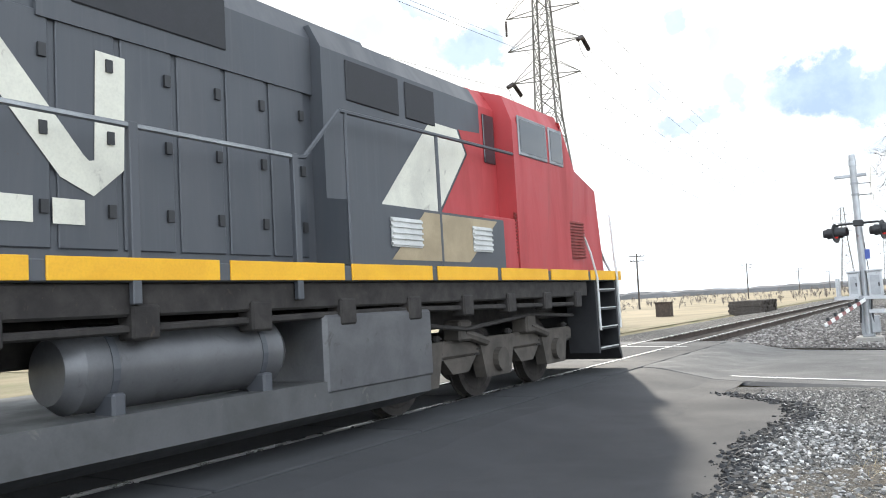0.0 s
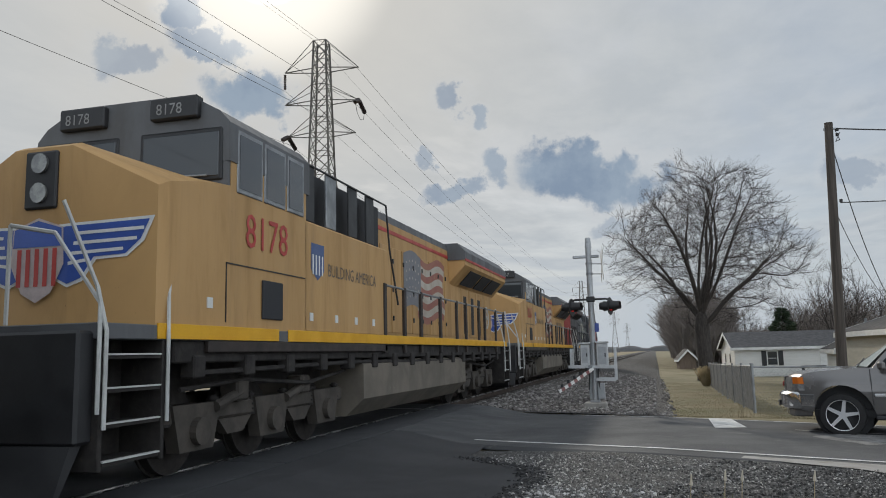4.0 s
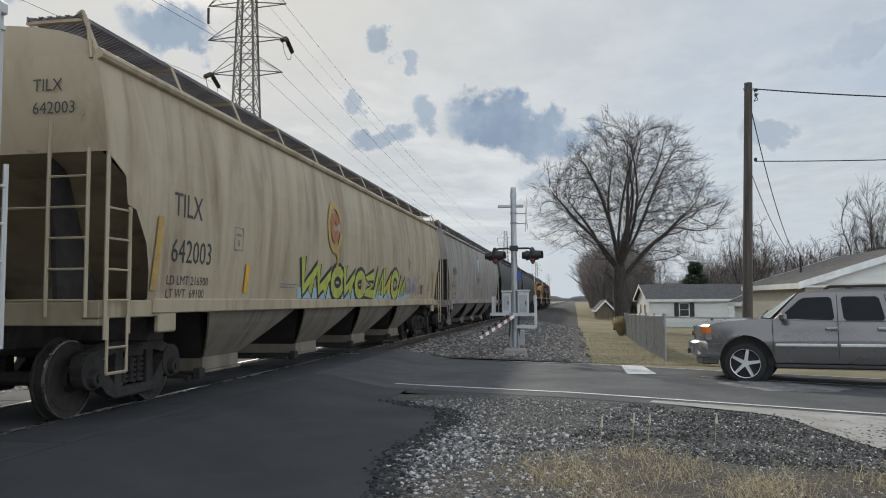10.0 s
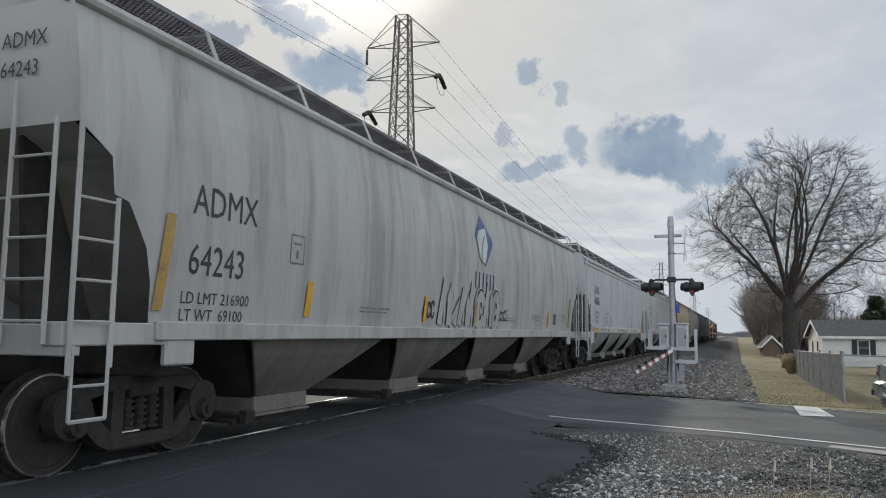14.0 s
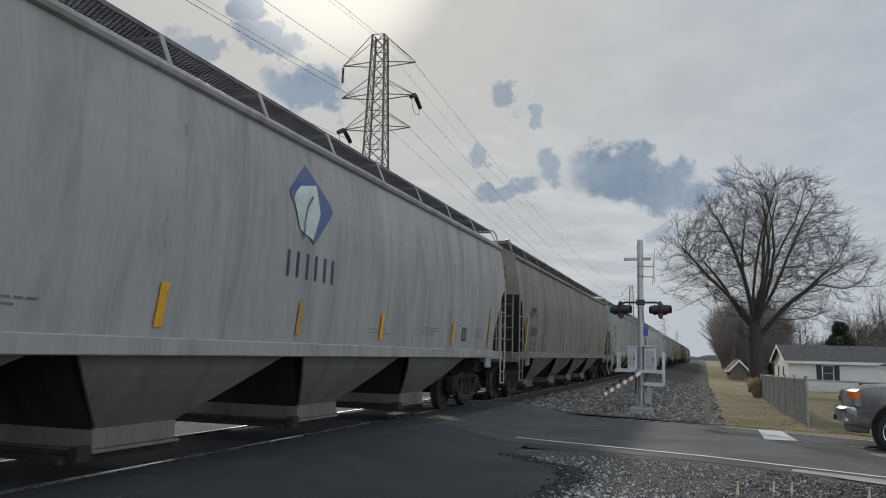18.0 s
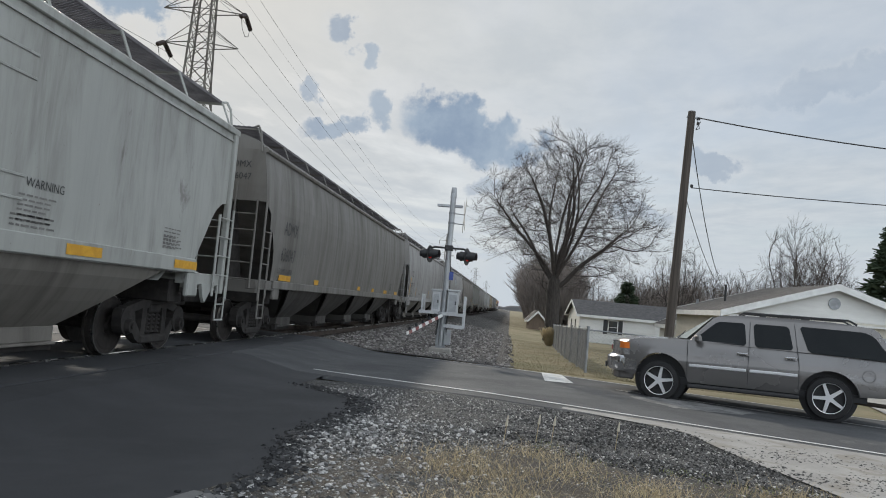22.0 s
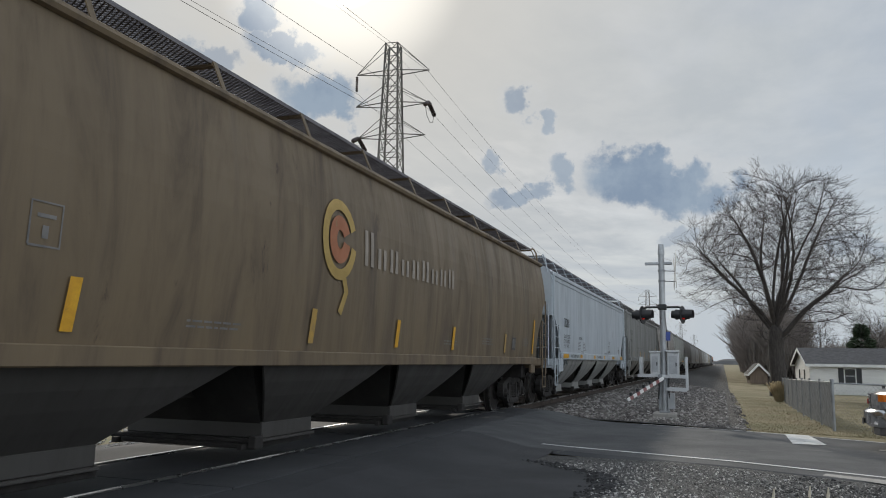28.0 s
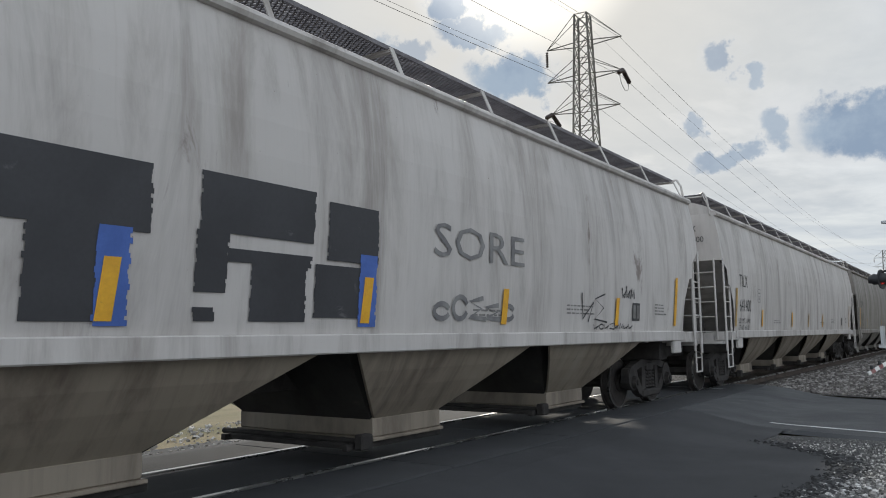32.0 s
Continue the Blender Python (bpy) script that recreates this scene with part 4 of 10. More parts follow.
def suv():
    s = thing("suv", "pewter grey full-size suv with chrome bumper waiting at the crossing", "car", pose(5.31, 16.85, land(5.2, 16.9) + 0.03, 0, 0.7, 162))

    def side(z):
        """Half width of the body at a height."""
        return float(np.interp(z, [0.40, 0.55, 0.78, 0.95, 1.12, 1.22, 1.30, 1.60, 1.80, 1.88], [0.93, 0.965, 0.985, 0.975, 0.955, 0.93, 0.885, 0.80, 0.735, 0.62]))

    def bow(bm, lift=0.0):
        """Give the nose its rounded plan."""
        for v in bm.verts:
            if v.co.x > 1.9:
                k = (v.co.x - 1.9) / 0.68
                y = v.co.y / 0.97
                v.co.x += k * (0.24 - 0.36 * abs(y) ** 2.6)
                v.co.y *= 1 - 0.05 * k * abs(y)

    def smooth_part(name, bm, material, parent, label="", angle=32):
        bmesh.ops.recalc_face_normals(bm, faces=bm.faces[:])
        ob = part(name, bm, material, parent, label, smooth=True)
        ob.data.set_sharp_from_angle(angle=radians(angle))
        return ob

    def arch(cx, cz, r):
        return [(cx + r * math.cos(radians(a)), cz + r * math.sin(radians(a))) for a in np.linspace(8, 172, 13)]
    FX, RX, WZ = 1.72, -1.44, 0.40
    outline = [(-2.52, 0.50), (-2.60, 0.62), (-2.63, 0.80), (-2.64, 1.12), (-2.56, 1.26), (0.4, 1.28), (1.30, 1.29), (1.75, 1.275), (2.15, 1.245), (2.42, 1.205), (2.53, 1.14), (2.57, 1.02), (2.57, 0.62), (2.50, 0.50), (2.30, 0.46)]
    outline += arch(FX, 0.42, 0.55) + [(1.14, 0.42), (-0.90, 0.42)] + arch(RX, 0.39, 0.53) + [(-1.98, 0.48)]
    bm = bmesh.new()
    prism(bm, outline, -1.0, 1.0, 1)
    cut(bm, 2, (0.55, 0.66, 0.78, 0.88, 0.97, 1.06, 1.13, 1.19, 1.24))
    cut(bm, 0, (1.9, 2.1, 2.25, 2.4))
    cut(bm, 1, (-0.9, -0.75, -0.55, -0.3, 0, 0.3, 0.55, 0.75, 0.9))
    for v in bm.verts:
        w = side(v.co.z)
        if v.co.x < -2.0:
            w -= 0.10 * ((-2.0 - v.co.x) / 0.64) ** 2
        v.co.y *= w
        if v.co.x > 1.3 and v.co.z > 1.1:
            v.co.z += 0.035 * (1 - (v.co.y / 0.95) ** 2) - 0.012
    bow(bm)
    body = smooth_part("body", bm, SILVER, s, angle=40)
    # cabin shell
    bm = bmesh.new()
    ring = [(1.16, 1.26), (0.70, 1.77), (0.62, 1.815), (0.30, 1.855), (-0.6, 1.875), (-1.5, 1.85), (-2.14, 1.79), (-2.26, 1.72), (-2.60, 1.20)]
    prism(bm, ring, -1.0, 1.0, 1)
    cut(bm, 2, (1.30, 1.42, 1.54, 1.66, 1.74, 1.80, 1.84))
    cut(bm, 1, (-0.85, -0.6, -0.3, 0, 0.3, 0.6, 0.85))
    for v in bm.verts:
        v.co.y *= side(v.co.z) - 0.012
        if v.co.x > 0.6:
            v.co.x += 0.34 * (1 - (v.co.y / 0.88) ** 2) * min(1, (v.co.x - 0.6) / 0.56)
    top = smooth_part("cabin", bm, SILVER, s, angle=30)

    def pane(pts, sy, material, name, parent, label, off=0.008):
        bm = bmesh.new()
        cx = sum(p[0] for p in pts) / len(pts)
        cz = sum(p[1] for p in pts) / len(pts)
        ring = []
        for i, (x, z) in enumerate(pts):
            px, pz = pts[i - 1]
            nx, nz = pts[(i + 1) % len(pts)]
            for (qx, qz) in ((px, pz), (nx, nz)):
                L = math.hypot(qx - x, qz - z)
                k = min(0.045 / L, 0.4)
                ring.append((x + (qx - x) * k, z + (qz - z) * k))
        a = [bm.verts.new((x, sy, z)) for x, z in ring]
        f = bm.faces.new(a)
        cut(bm, 2, (1.3, 1.42, 1.54, 1.66))
        for v in bm.verts:
            v.co.y = sy * (side(v.co.z) - 0.012 + off)
        bmesh.ops.recalc_face_normals(bm, faces=bm.faces[:])
        for fc in bm.faces:
            if fc.normal.y * sy < 0:
                fc.normal_flip()
        return part(name, bm, material, parent, label, smooth=True)
    for sy in (-1, 1):
        for pts in ([(1.06, 1.315), (0.64, 1.70), (0.12, 1.71), (0.07, 1.26), (0.98, 1.28)], [(-0.04, 1.71), (-0.69, 1.705), (-0.79, 1.25), (-0.09, 1.25)],
                    [(-0.88, 1.725), (-2.02, 1.70), (-2.18, 1.63), (-2.48, 1.215), (-2.40, 1.19), (-1.06, 1.235)]):
            pane(pts, sy, PRIVACY, "side_window", top, "dark tinted side window")
        for pts in ([(1.17, 0.5), (1.19, 1.27)], [(0.02, 0.5), (0.02, 1.74)], [(-0.90, 0.98), (-0.79, 1.74)], [(-0.90, 0.5), (-0.90, 0.98)]):
            bm = bmesh.new()
            (xa, za), (xb, zb) = pts
            for i in range(8):
                z0, z1 = za + (zb - za) * i / 8, za + (zb - za) * (i + 1) / 8
                x0, x1 = xa + (xb - xa) * i / 8, xa + (xb - xa) * (i + 1) / 8
                bar(bm, (x0, sy * (side(z0) - (0.012 if z0 > 1.28 else 0)), z0), (x1, sy * (side(z1) - (0.012 if z1 > 1.28 else 0)), z1), 0.007, 5)
            part("door_gap", bm, TRIM, body)
        for x in (0.13, -0.75):
            bm = bmesh.new()
            box(bm, x - 0.11, x + 0.11, sy * 0.955, sy * 0.985, 1.055, 1.115, 0.012)
            h = part("door_handle", bm, CHROME, s, "bright door handle")
            bm = bmesh.new()
            box(bm, x - 0.07, x + 0.07, sy * 0.98, sy * 0.99, 1.062, 1.08)
            part("grip_recess", bm, TRIM, h)
        for x0, x1 in ((0.05, 1.14), (-0.88, -0.01)):
            bm = bmesh.new()
            box(bm, x0, x1, sy * 0.97, sy * 1.003, 0.745, 0.805, 0.012)
            part("side_moulding", bm, MACHINED, s, "silver door moulding")
        bm = bmesh.new()
        box(bm, -0.92, 1.16, sy * 0.86, sy * 1.03, 0.32, 0.40, 0.025)
        part("running_board", bm, TRIM, s)
        bm = bmesh.new()
        rail(bm, [(0.25, sy * 0.60, 1.86), (0.15, sy * 0.60, 1.92), (-1.75, sy * 0.60, 1.91), (-1.9, sy * 0.60, 1.83)], 0.020, 6)
        rr = part("roof_rail", bm, TRIM, s)
        for x in (-0.2, -1.0):
            bm = bmesh.new()
            box(bm, x - 0.06, x + 0.06, sy * 0.57, sy * 0.63, 1.85, 1.93, 0.01)
            part("rail_foot", bm, TRIM, rr)
        bm = bmesh.new()
        box(bm, 0.90, 1.04, sy * 0.98, sy * 1.22, 1.24, 1.42, 0.05)
        box(bm, 0.94, 1.0, sy * 0.90, sy * 1.0, 1.26, 1.30)
        part("door_mirror", bm, SILVER, s)
        for xa, ya, yb, z0, z1, m, nm, lb in ((2.30, 0.57, 0.84, 0.87, 1.13, CLEAR, "headlight", "clear headlight"), (2.44, 0.845, 1.02, 1.00, 1.13, AMBER, "turn_lamp", "amber turn signal"),
                                              (2.44, 0.845, 1.02, 0.87, 0.995, CLEAR, "side_marker", "clear corner lamp")):
            bm = bmesh.new()
            box(bm, xa, 2.575, sy * ya, sy * yb, z0, z1)
            cut(bm, 1, [sy * y for y in (0.65, 0.75, 0.88, 0.95) if ya < y < yb])
            cut(bm, 0, (2.5,))
            for v in bm.verts:
                v.co.y = sy * min(abs(v.co.y), side(v.co.z) + 0.010)
            bow(bm)
            for v in bm.verts:
                v.co.x += 0.012
            smooth_part(nm, bm, m, s, lb)
        bm = bmesh.new()
        box(bm, -2.65, -2.54, sy * 0.82, sy * 0.925, 0.74, 1.10, 0.015)
        part("tail_lamp", bm, mat("dark red lens", (0.07, 0.018, 0.018), rough=0.2, scale=6), s, "red tail lamp")
        for x in (FX, RX):
            bm = bmesh.new()
            disc(bm, (x, sy * 0.70, 0.42), 0.52, 0.02, "Y", 28)
            part("wheel_well", bm, BLACK, s)
            w = new("wheel")
            w.parent = s
            w.matrix_basis = pose(x, sy * 0.84, WZ)
            bm = bmesh.new()
            n = 36
            for ra, rb, ya, yb in ((0.285, 0.30, 0.10, 0.13), (0.30, 0.385, 0.13, 0.12), (0.385, 0.405, 0.12, 0.08), (0.405, 0.405, 0.08, -0.12), (0.405, 0.30, -0.12, -0.13)):
                for i in range(n):
                    a, b = 2 * math.pi * i / n, 2 * math.pi * (i + 1) / n
                    bm.faces.new([bm.verts.new((r * math.cos(t), sy * y, r * math.sin(t))) for r, y, t in ((ra, ya, a), (ra, ya, b), (rb, yb, b), (rb, yb, a))])
            bmesh.ops.remove_doubles(bm, verts=bm.verts[:], dist=0.001)
            smooth_part("tyre", bm, RUBBER, w)
            bm = bmesh.new()
            disc(bm, (0, sy * -0.02, 0), 0.29, 0.02, "Y", 30)
            part("rim_well", bm, BLACK, w)
            bm = bmesh.new()
            disc(bm, (0, sy * 0.0, 0), 0.17, 0.015, "Y", 24)
            part("brake_disc", bm, TRIM, w)
            bm = bmesh.new()
            for i in range(5):
                a = radians(90 + 72 * i + (10 if x > 0 else -20))
                c, d = Vector((math.cos(a), 0, math.sin(a))), Vector((-math.sin(a), 0, math.cos(a)))
                q = [c * 0.05 - d * 0.036, c * 0.05 + d * 0.036, c * 0.278 + d * 0.026, c * 0.278 - d * 0.026]
                f0 = [bm.verts.new(p + Vector((0, sy * 0.095, 0))) for p in q]
                f1 = [bm.verts.new(p * 1.0 + Vector((0, sy * 0.04, 0))) for p in q]
                bm.faces.new(f0), bm.faces.new(f1[::-1])
                for k in range(4):
                    bm.faces.new((f0[k], f1[k], f1[(k + 1) % 4], f0[(k + 1) % 4]))
            bmesh.ops.recalc_face_normals(bm, faces=bm.faces[:])
            disc(bm, (0, sy * 0.07, 0), 0.07, 0.06, "Y", 16)
            for ra, rb, ya, yb in ((0.292, 0.280, 0.125, 0.115),):
                for i in range(30):
                    a, b = 2 * math.pi * i / 30, 2 * math.pi * (i + 1) / 30
                    bm.faces.new([bm.verts.new((r * math.cos(t), sy * y, r * math.sin(t))) for r, y, t in ((ra, ya, a), (ra, ya, b), (rb, yb, b), (rb, yb, a))])
            part("rim", bm, MACHINED, w, "bright five-spoke alloy rim")
    bm = bmesh.new()
    f = [bm.verts.new(p) for p in ((1.20, 0.82, 1.285), (1.42, 0.42, 1.29), (1.49, 0, 1.29), (1.42, -0.42, 1.29), (1.20, -0.82, 1.285), (0.715, -0.70, 1.765), (0.745, -0.35, 1.775), (0.755, 0, 1.78), (0.745, 0.35, 1.775), (0.715, 0.70, 1.765))]
    for i in range(4):
        bm.faces.new((f[i], f[i + 1], f[8 - i], f[9 - i]))
    bmesh.ops.recalc_face_normals(bm, faces=bm.faces[:])
    for v in bm.verts:
        v.co += Vector((0.03, 0, 0.02))
    part("windscreen", bm, SCREENGLASS, top, "windscreen coloured pale for a sky reflection", smooth=True)
    bm = bmesh.new()
    box(bm, 2.22, 2.68, -0.985, 0.985, 0.52, 0.845, 0.05)
    cut(bm, 1, (-0.9, -0.75, -0.55, -0.3, 0, 0.3, 0.55, 0.75, 0.9))
    cut(bm, 0, (2.4, 2.55))
    bow(bm)
    b = smooth_part("front_bumper", bm, CHROME, s, "chrome front bumper")
    bm = bmesh.new()
    box(bm, 2.69, 2.70, -0.5, 0.5, 0.55, 0.66)
    cut(bm, 1, (-0.3, 0, 0.3))
    bow(bm)
    part("air_intake", bm, TRIM, b)
    bm = bmesh.new()
    box(bm, 2.25, 2.58, -0.85, 0.85, 0.36, 0.53, 0.03)
    cut(bm, 1, (-0.6, -0.3, 0, 0.3, 0.6))
    bow(bm)
    part("valance", bm, SILVER, s)
    bm = bmesh.new()
    box(bm, 2.45, 2.585, -0.56, 0.56, 0.86, 1.14, 0.01)
    cut(bm, 1, (-0.4, -0.2, 0, 0.2, 0.4))
    bow(bm)
    g = part("grille", bm, TRIM, s)
    for z in (0.875, 0.94, 1.005, 1.07, 1.125):
        bm = bmesh.new()
        box(bm, 2.57, 2.60, -0.565, 0.565, z - 0.012, z + 0.012)
        cut(bm, 1, (-0.4, -0.2, 0, 0.2, 0.4))
        bow(bm)
        part("grille_bar", bm, CHROME, g)
    bm = bmesh.new()
    box(bm, 2.60, 2.615, -0.22, 0.22, 0.93, 1.03, 0.005)
    bow(bm)
    part("badge", bm, RED, g, "small red badge block")
    bm = bmesh.new()
    box(bm, -2.78, -2.54, -0.93, 0.93, 0.44, 0.62, 0.04)
    part("rear_bumper", bm, TRIM, s)
    bm = bmesh.new()
    rail(bm, [(-2.10 + 0.11 * math.cos(a), 0.964, 0.88 + 0.11 * math.sin(a)) for a in np.linspace(0, 6.2832, 25)], 0.005, 5)
    part("fuel_flap", bm, SILVER, s)
    bm = bmesh.new()
    rail(bm, [(1.42, 0.55, 1.31), (1.33, 0.05, 1.46)], 0.012, 5)
    part("wiper", bm, TRIM, s)
    bm = bmesh.new()
    box(bm, -2.1, 2.2, -0.8, 0.8, 0.36, 0.5)
    part("underbody", bm, BLACK, s)
    bm = bmesh.new()
    rail(bm, [(-1.9, 0.7, 0.36), (-2.55, 0.78, 0.34)], 0.04, 8)
    part("exhaust_pipe", bm, RUST, s)


suv()


# ---- buildings ----
def gabled(name, label, m, length, depth, wall_h, rise, roof_mat, wall_mat, gable_mat=None, over=0.35, category="house"):
    """A low gabled building: front wall on y = 0, length along x, ridge along x unless turned."""
    h = thing(name, label, category, m)
    bm = bmesh.new()
    box(bm, 0, length, 0, 0.15, -0.3, wall_h)
    part("front_wall", bm, wall_mat, h)
    bm = bmesh.new()
    box(bm, 0, length, depth - 0.15, depth, -0.3, wall_h)
    part("back_wall", bm, wall_mat, h)
    for x in (0, length - 0.15):
        bm = bmesh.new()
        prism(bm, [(0.15, -0.3), (depth - 0.15, -0.3), (depth - 0.15, wall_h), (depth / 2, wall_h + rise), (0.15, wall_h)], x, x + 0.15, 0)
        part("gable_wall", bm, gable_mat or wall_mat, h)
    for sy in (0, 1):
        bm = bmesh.new()
        y0, y1 = (-over, depth / 2) if sy == 0 else (depth + over, depth / 2)
        z0 = wall_h - rise * over / (depth / 2)
        prism(bm, [(y0, z0 + 0.02), (y1, wall_h + rise + 0.02), (y1, wall_h + rise + 0.16), (y0, z0 + 0.14)], -over, length + over, 0)
        r = part("roof", bm, roof_mat, h)
        bm = bmesh.new()
        box(bm, -over, length + over, y0 - 0.02, y0 + 0.02, z0 - 0.12, z0 + 0.12)
        part("fascia", bm, WHITE, r)
    for x in (-over - 0.03, length + over):
        bm = bmesh.new()
        for y0, z0, y1 in ((-over, wall_h - rise * over / (depth / 2), depth / 2), (depth + over, wall_h - rise * over / (depth / 2), depth / 2)):
            prism(bm, [(y0, z0 - 0.14), (y1, wall_h + rise - 0.12), (y1, wall_h + rise + 0.17), (y0, z0 + 0.15)], x, x + 0.03, 0)
        part("rake_board", bm, WHITE, h)
    return h


def clapboards(h, x0, x1, z0, z1, y, material, pitch=0.16, skip=()):
    n = int((z1 - z0) / pitch)
    for i in range(n):
        z = z0 + i * pitch
        bm = bmesh.new()
        prism(bm, [(y, z), (y - 0.022, z), (y - 0.006, z + pitch), (y, z + pitch)], x0, x1, 0)
        part("clapboard", bm, material, h)


def window(h, x, z, w, hh, y=0.0, shutters=True):
    bm = bmesh.new()
    box(bm, x - w / 2 - 0.06, x + w / 2 + 0.06, y - 0.05, y + 0.01, z - 0.06, z + hh + 0.06, 0.01)
    f = part("window_frame", bm, WHITE, h)
    for k in range(2):
        bm = bmesh.new()
        box(bm, x - w / 2, x + w / 2, y - 0.06, y - 0.045, z + hh * k / 2 + 0.02, z + hh * (k + 1) / 2 - 0.02)
        part("pane", bm, DARKGLASS, f)
    if shutters:
        for sx in (-1, 1):
            bm = bmesh.new()
            box(bm, x + sx * (w / 2 + 0.1), x + sx * (w / 2 + 0.52), y - 0.06, y - 0.02, z - 0.06, z + hh + 0.06, 0.01)
            for i in range(8):
                zz = z + hh * i / 8
                box(bm, x + sx * (w / 2 + 0.14), x + sx * (w / 2 + 0.48), y - 0.075, y - 0.058, zz, zz + 0.07)
            part("shutter", bm, BLACK, h, "black louvred shutter")


def buildings():
    # white house behind the yard
    z = land(8, 75)
    h = gabled("white_house", "low white house with dark grey shingle roof and black shutters", pose(6.9, 75, -0.72, 0, 0, 4), 9.5, 7.5, 2.35, 1.3, SHINGLE, SIDING)
    clapboards(h, 0, 9.5, 0.1, 2.3, 0.0, SIDING, 0.23)
    window(h, 3.2, 0.75, 0.8, 1.2)
    bm = bmesh.new()
    box(bm, 7.2, 8.1, -0.05, 0.0, 0.05, 2.1, 0.01)
    part("door", bm, WHITE, h)
    for y0 in (2.0, 4.6):
        bm = bmesh.new()
        box(bm, -0.03, 0.0, y0, y0 + 0.7, 0.9, 1.9, 0.01)
        f = part("window_frame", bm, WHITE, h)
        bm = bmesh.new()
        box(bm, -0.04, -0.028, y0 + 0.08, y0 + 0.62, 0.98, 1.82)
        part("pane", bm, DARKGLASS, f)
    # things in its yard: grill cart and bench
    g = thing("garden_table", "dark patio table with a pale hammock frame beside the house", "table", pose(12.6, 70.5, land(12.6, 70.5)))
    bm = bmesh.new()
    box(bm, -0.9, 0.9, -0.4, 0.4, 0.85, 0.95, 0.02)
    part("tabletop", bm, TRIM, g)
    for sx in (-1, 1):
        for sy in (-1, 1):
            bm = bmesh.new()
            box(bm, sx * 0.82 - 0.05, sx * 0.82 + 0.05, sy * 0.34 - 0.04, sy * 0.34 + 0.04, 0, 0.85)
            part("leg", bm, TRIM, g)
    f = thing("swing_frame", "pale metal garden swing frame on the lawn", "swing", pose(15.6, 70.0, land(15.6, 70), 0, 0, 10))
    for x in (-1.0, 1.0):
        bm = bmesh.new()
        rail(bm, [(x, -0.7, 0), (x, 0, 1.75), (x, 0.7, 0)], 0.04, 6)
        part("side_frame", bm, GALV, f)
    bm = bmesh.new()
    bar(bm, (-1.0, 0, 1.75), (1.0, 0, 1.75), 0.04)
    part("top_bar", bm, GALV, f)
    bm = bmesh.new()
    box(bm, -0.8, 0.8, -0.25, 0.25, 0.45, 0.5)
    box(bm, -0.8, 0.8, 0.22, 0.28, 0.5, 0.95)
    part("seat", bm, GALV, f)
    # garage house beside the road: gable end to the road
    gz = land(14, 36)
    m = pose(18.9, 35.6, -0.55, 0, 0, 90 + 3)
    L, D = 8.2, 9.2
    h = gabled("garage_house", "cream and white house with a gabled garage end and brown-grey roof", m, L, D, 2.82, 1.42, BROWNROOF, CREAM, SIDING, 0.4)
    # gable face is the wall on x = 0 of the turned building: siding, vent, doors
    for i in range(17):
        z0 = 0.0 + i * 0.165
        bm = bmesh.new()
        prism(bm, [(0.0, z0), (-0.022, z0), (-0.006, z0 + 0.165), (0.0, z0 + 0.165)], 0.0, 1.0, 1)
        for v in bm.verts:
            v.co.y = v.co.y * D
        part("clapboard", bm, CREAM, h)
    for i in range(9):
        z0 = 2.84 + i * 0.18
        half = (D / 2) * (1 - (z0 + 0.18 - 2.82) / 1.42)
        if half <= 0.1:
            break
        bm = bmesh.new()
        prism(bm, [(0.0, z0), (-0.03, z0), (-0.012, z0 + 0.18), (0.0, z0 + 0.18)], 0.0, 1.0, 1)
        for v in bm.verts:
            v.co.y = D / 2 - half + v.co.y * 2 * half
        part("gable_board", bm, SIDING, h)
    bm = bmesh.new()
    disc(bm, (-0.04, D / 2, 3.55), 0.26, 0.06, "X", 20)
    part("gable_vent", bm, GALV, h, "round grey gable vent")
    bm = bmesh.new()
    box(bm, -0.05, 0.0, 2.2, 3.3, 0.0, 2.12, 0.03)
    d = part("garage_door", bm, WHITE, h, "white panelled garage door")
    for i in range(4):
        bm = bmesh.new()
        box(bm, -0.065, -0.048, 2.32, 3.18, 0.1 + i * 0.5, 0.1 + i * 0.5 + 0.38, 0.01)
        part("door_panel", bm, WHITE, d)
    for y in (2.16, 3.34):
        bm = bmesh.new()
        box(bm, -0.07, 0.0, y - 0.05, y + 0.05, 0.0, 2.2)
        part("door_jamb", bm, GALV, h, "grey door jamb")
    bm = bmesh.new()
    box(bm, -0.07, 0.0, 2.1, 3.4, 2.13, 2.22)
    part("door_head", bm, GALV, h, "grey door head")
    for y, z in ((1.92, 1.48), (1.52, 1.08)):
        bm = bmesh.new()
        box(bm, -0.14, 0.0, y - 0.07, y + 0.07, z - 0.08, z + 0.08, 0.02)
        part("wall_lamp", bm, BLACK, h, "small black wall fixture")
    for x0 in (0.15,):
        bm = bmesh.new()
        box(bm, -0.40, -0.02, -0.4, D + 0.4, 2.62, 2.70)
        part("soffit", bm, SIDING, h)
    bm = bmesh.new()
    box(bm, -0.05, 0.0, 6.9, 7.8, 0.0, 2.05, 0.01)
    part("side_door", bm, WHITE, h)
    bm = bmesh.new()
    bar(bm, (5.0, D - 1.5, 3.2), (5.0, D - 1.5, 4.25), 0.06, 10)
    part("vent_pipe", bm, BLACK, h, "black roof vent pipe")
    bm = bmesh.new()
    bar(bm, (8.0, D - 1.0, 3.0), (8.0, D - 1.0, 3.5), 0.07, 10)
    part("vent_pipe", bm, GALV, h)
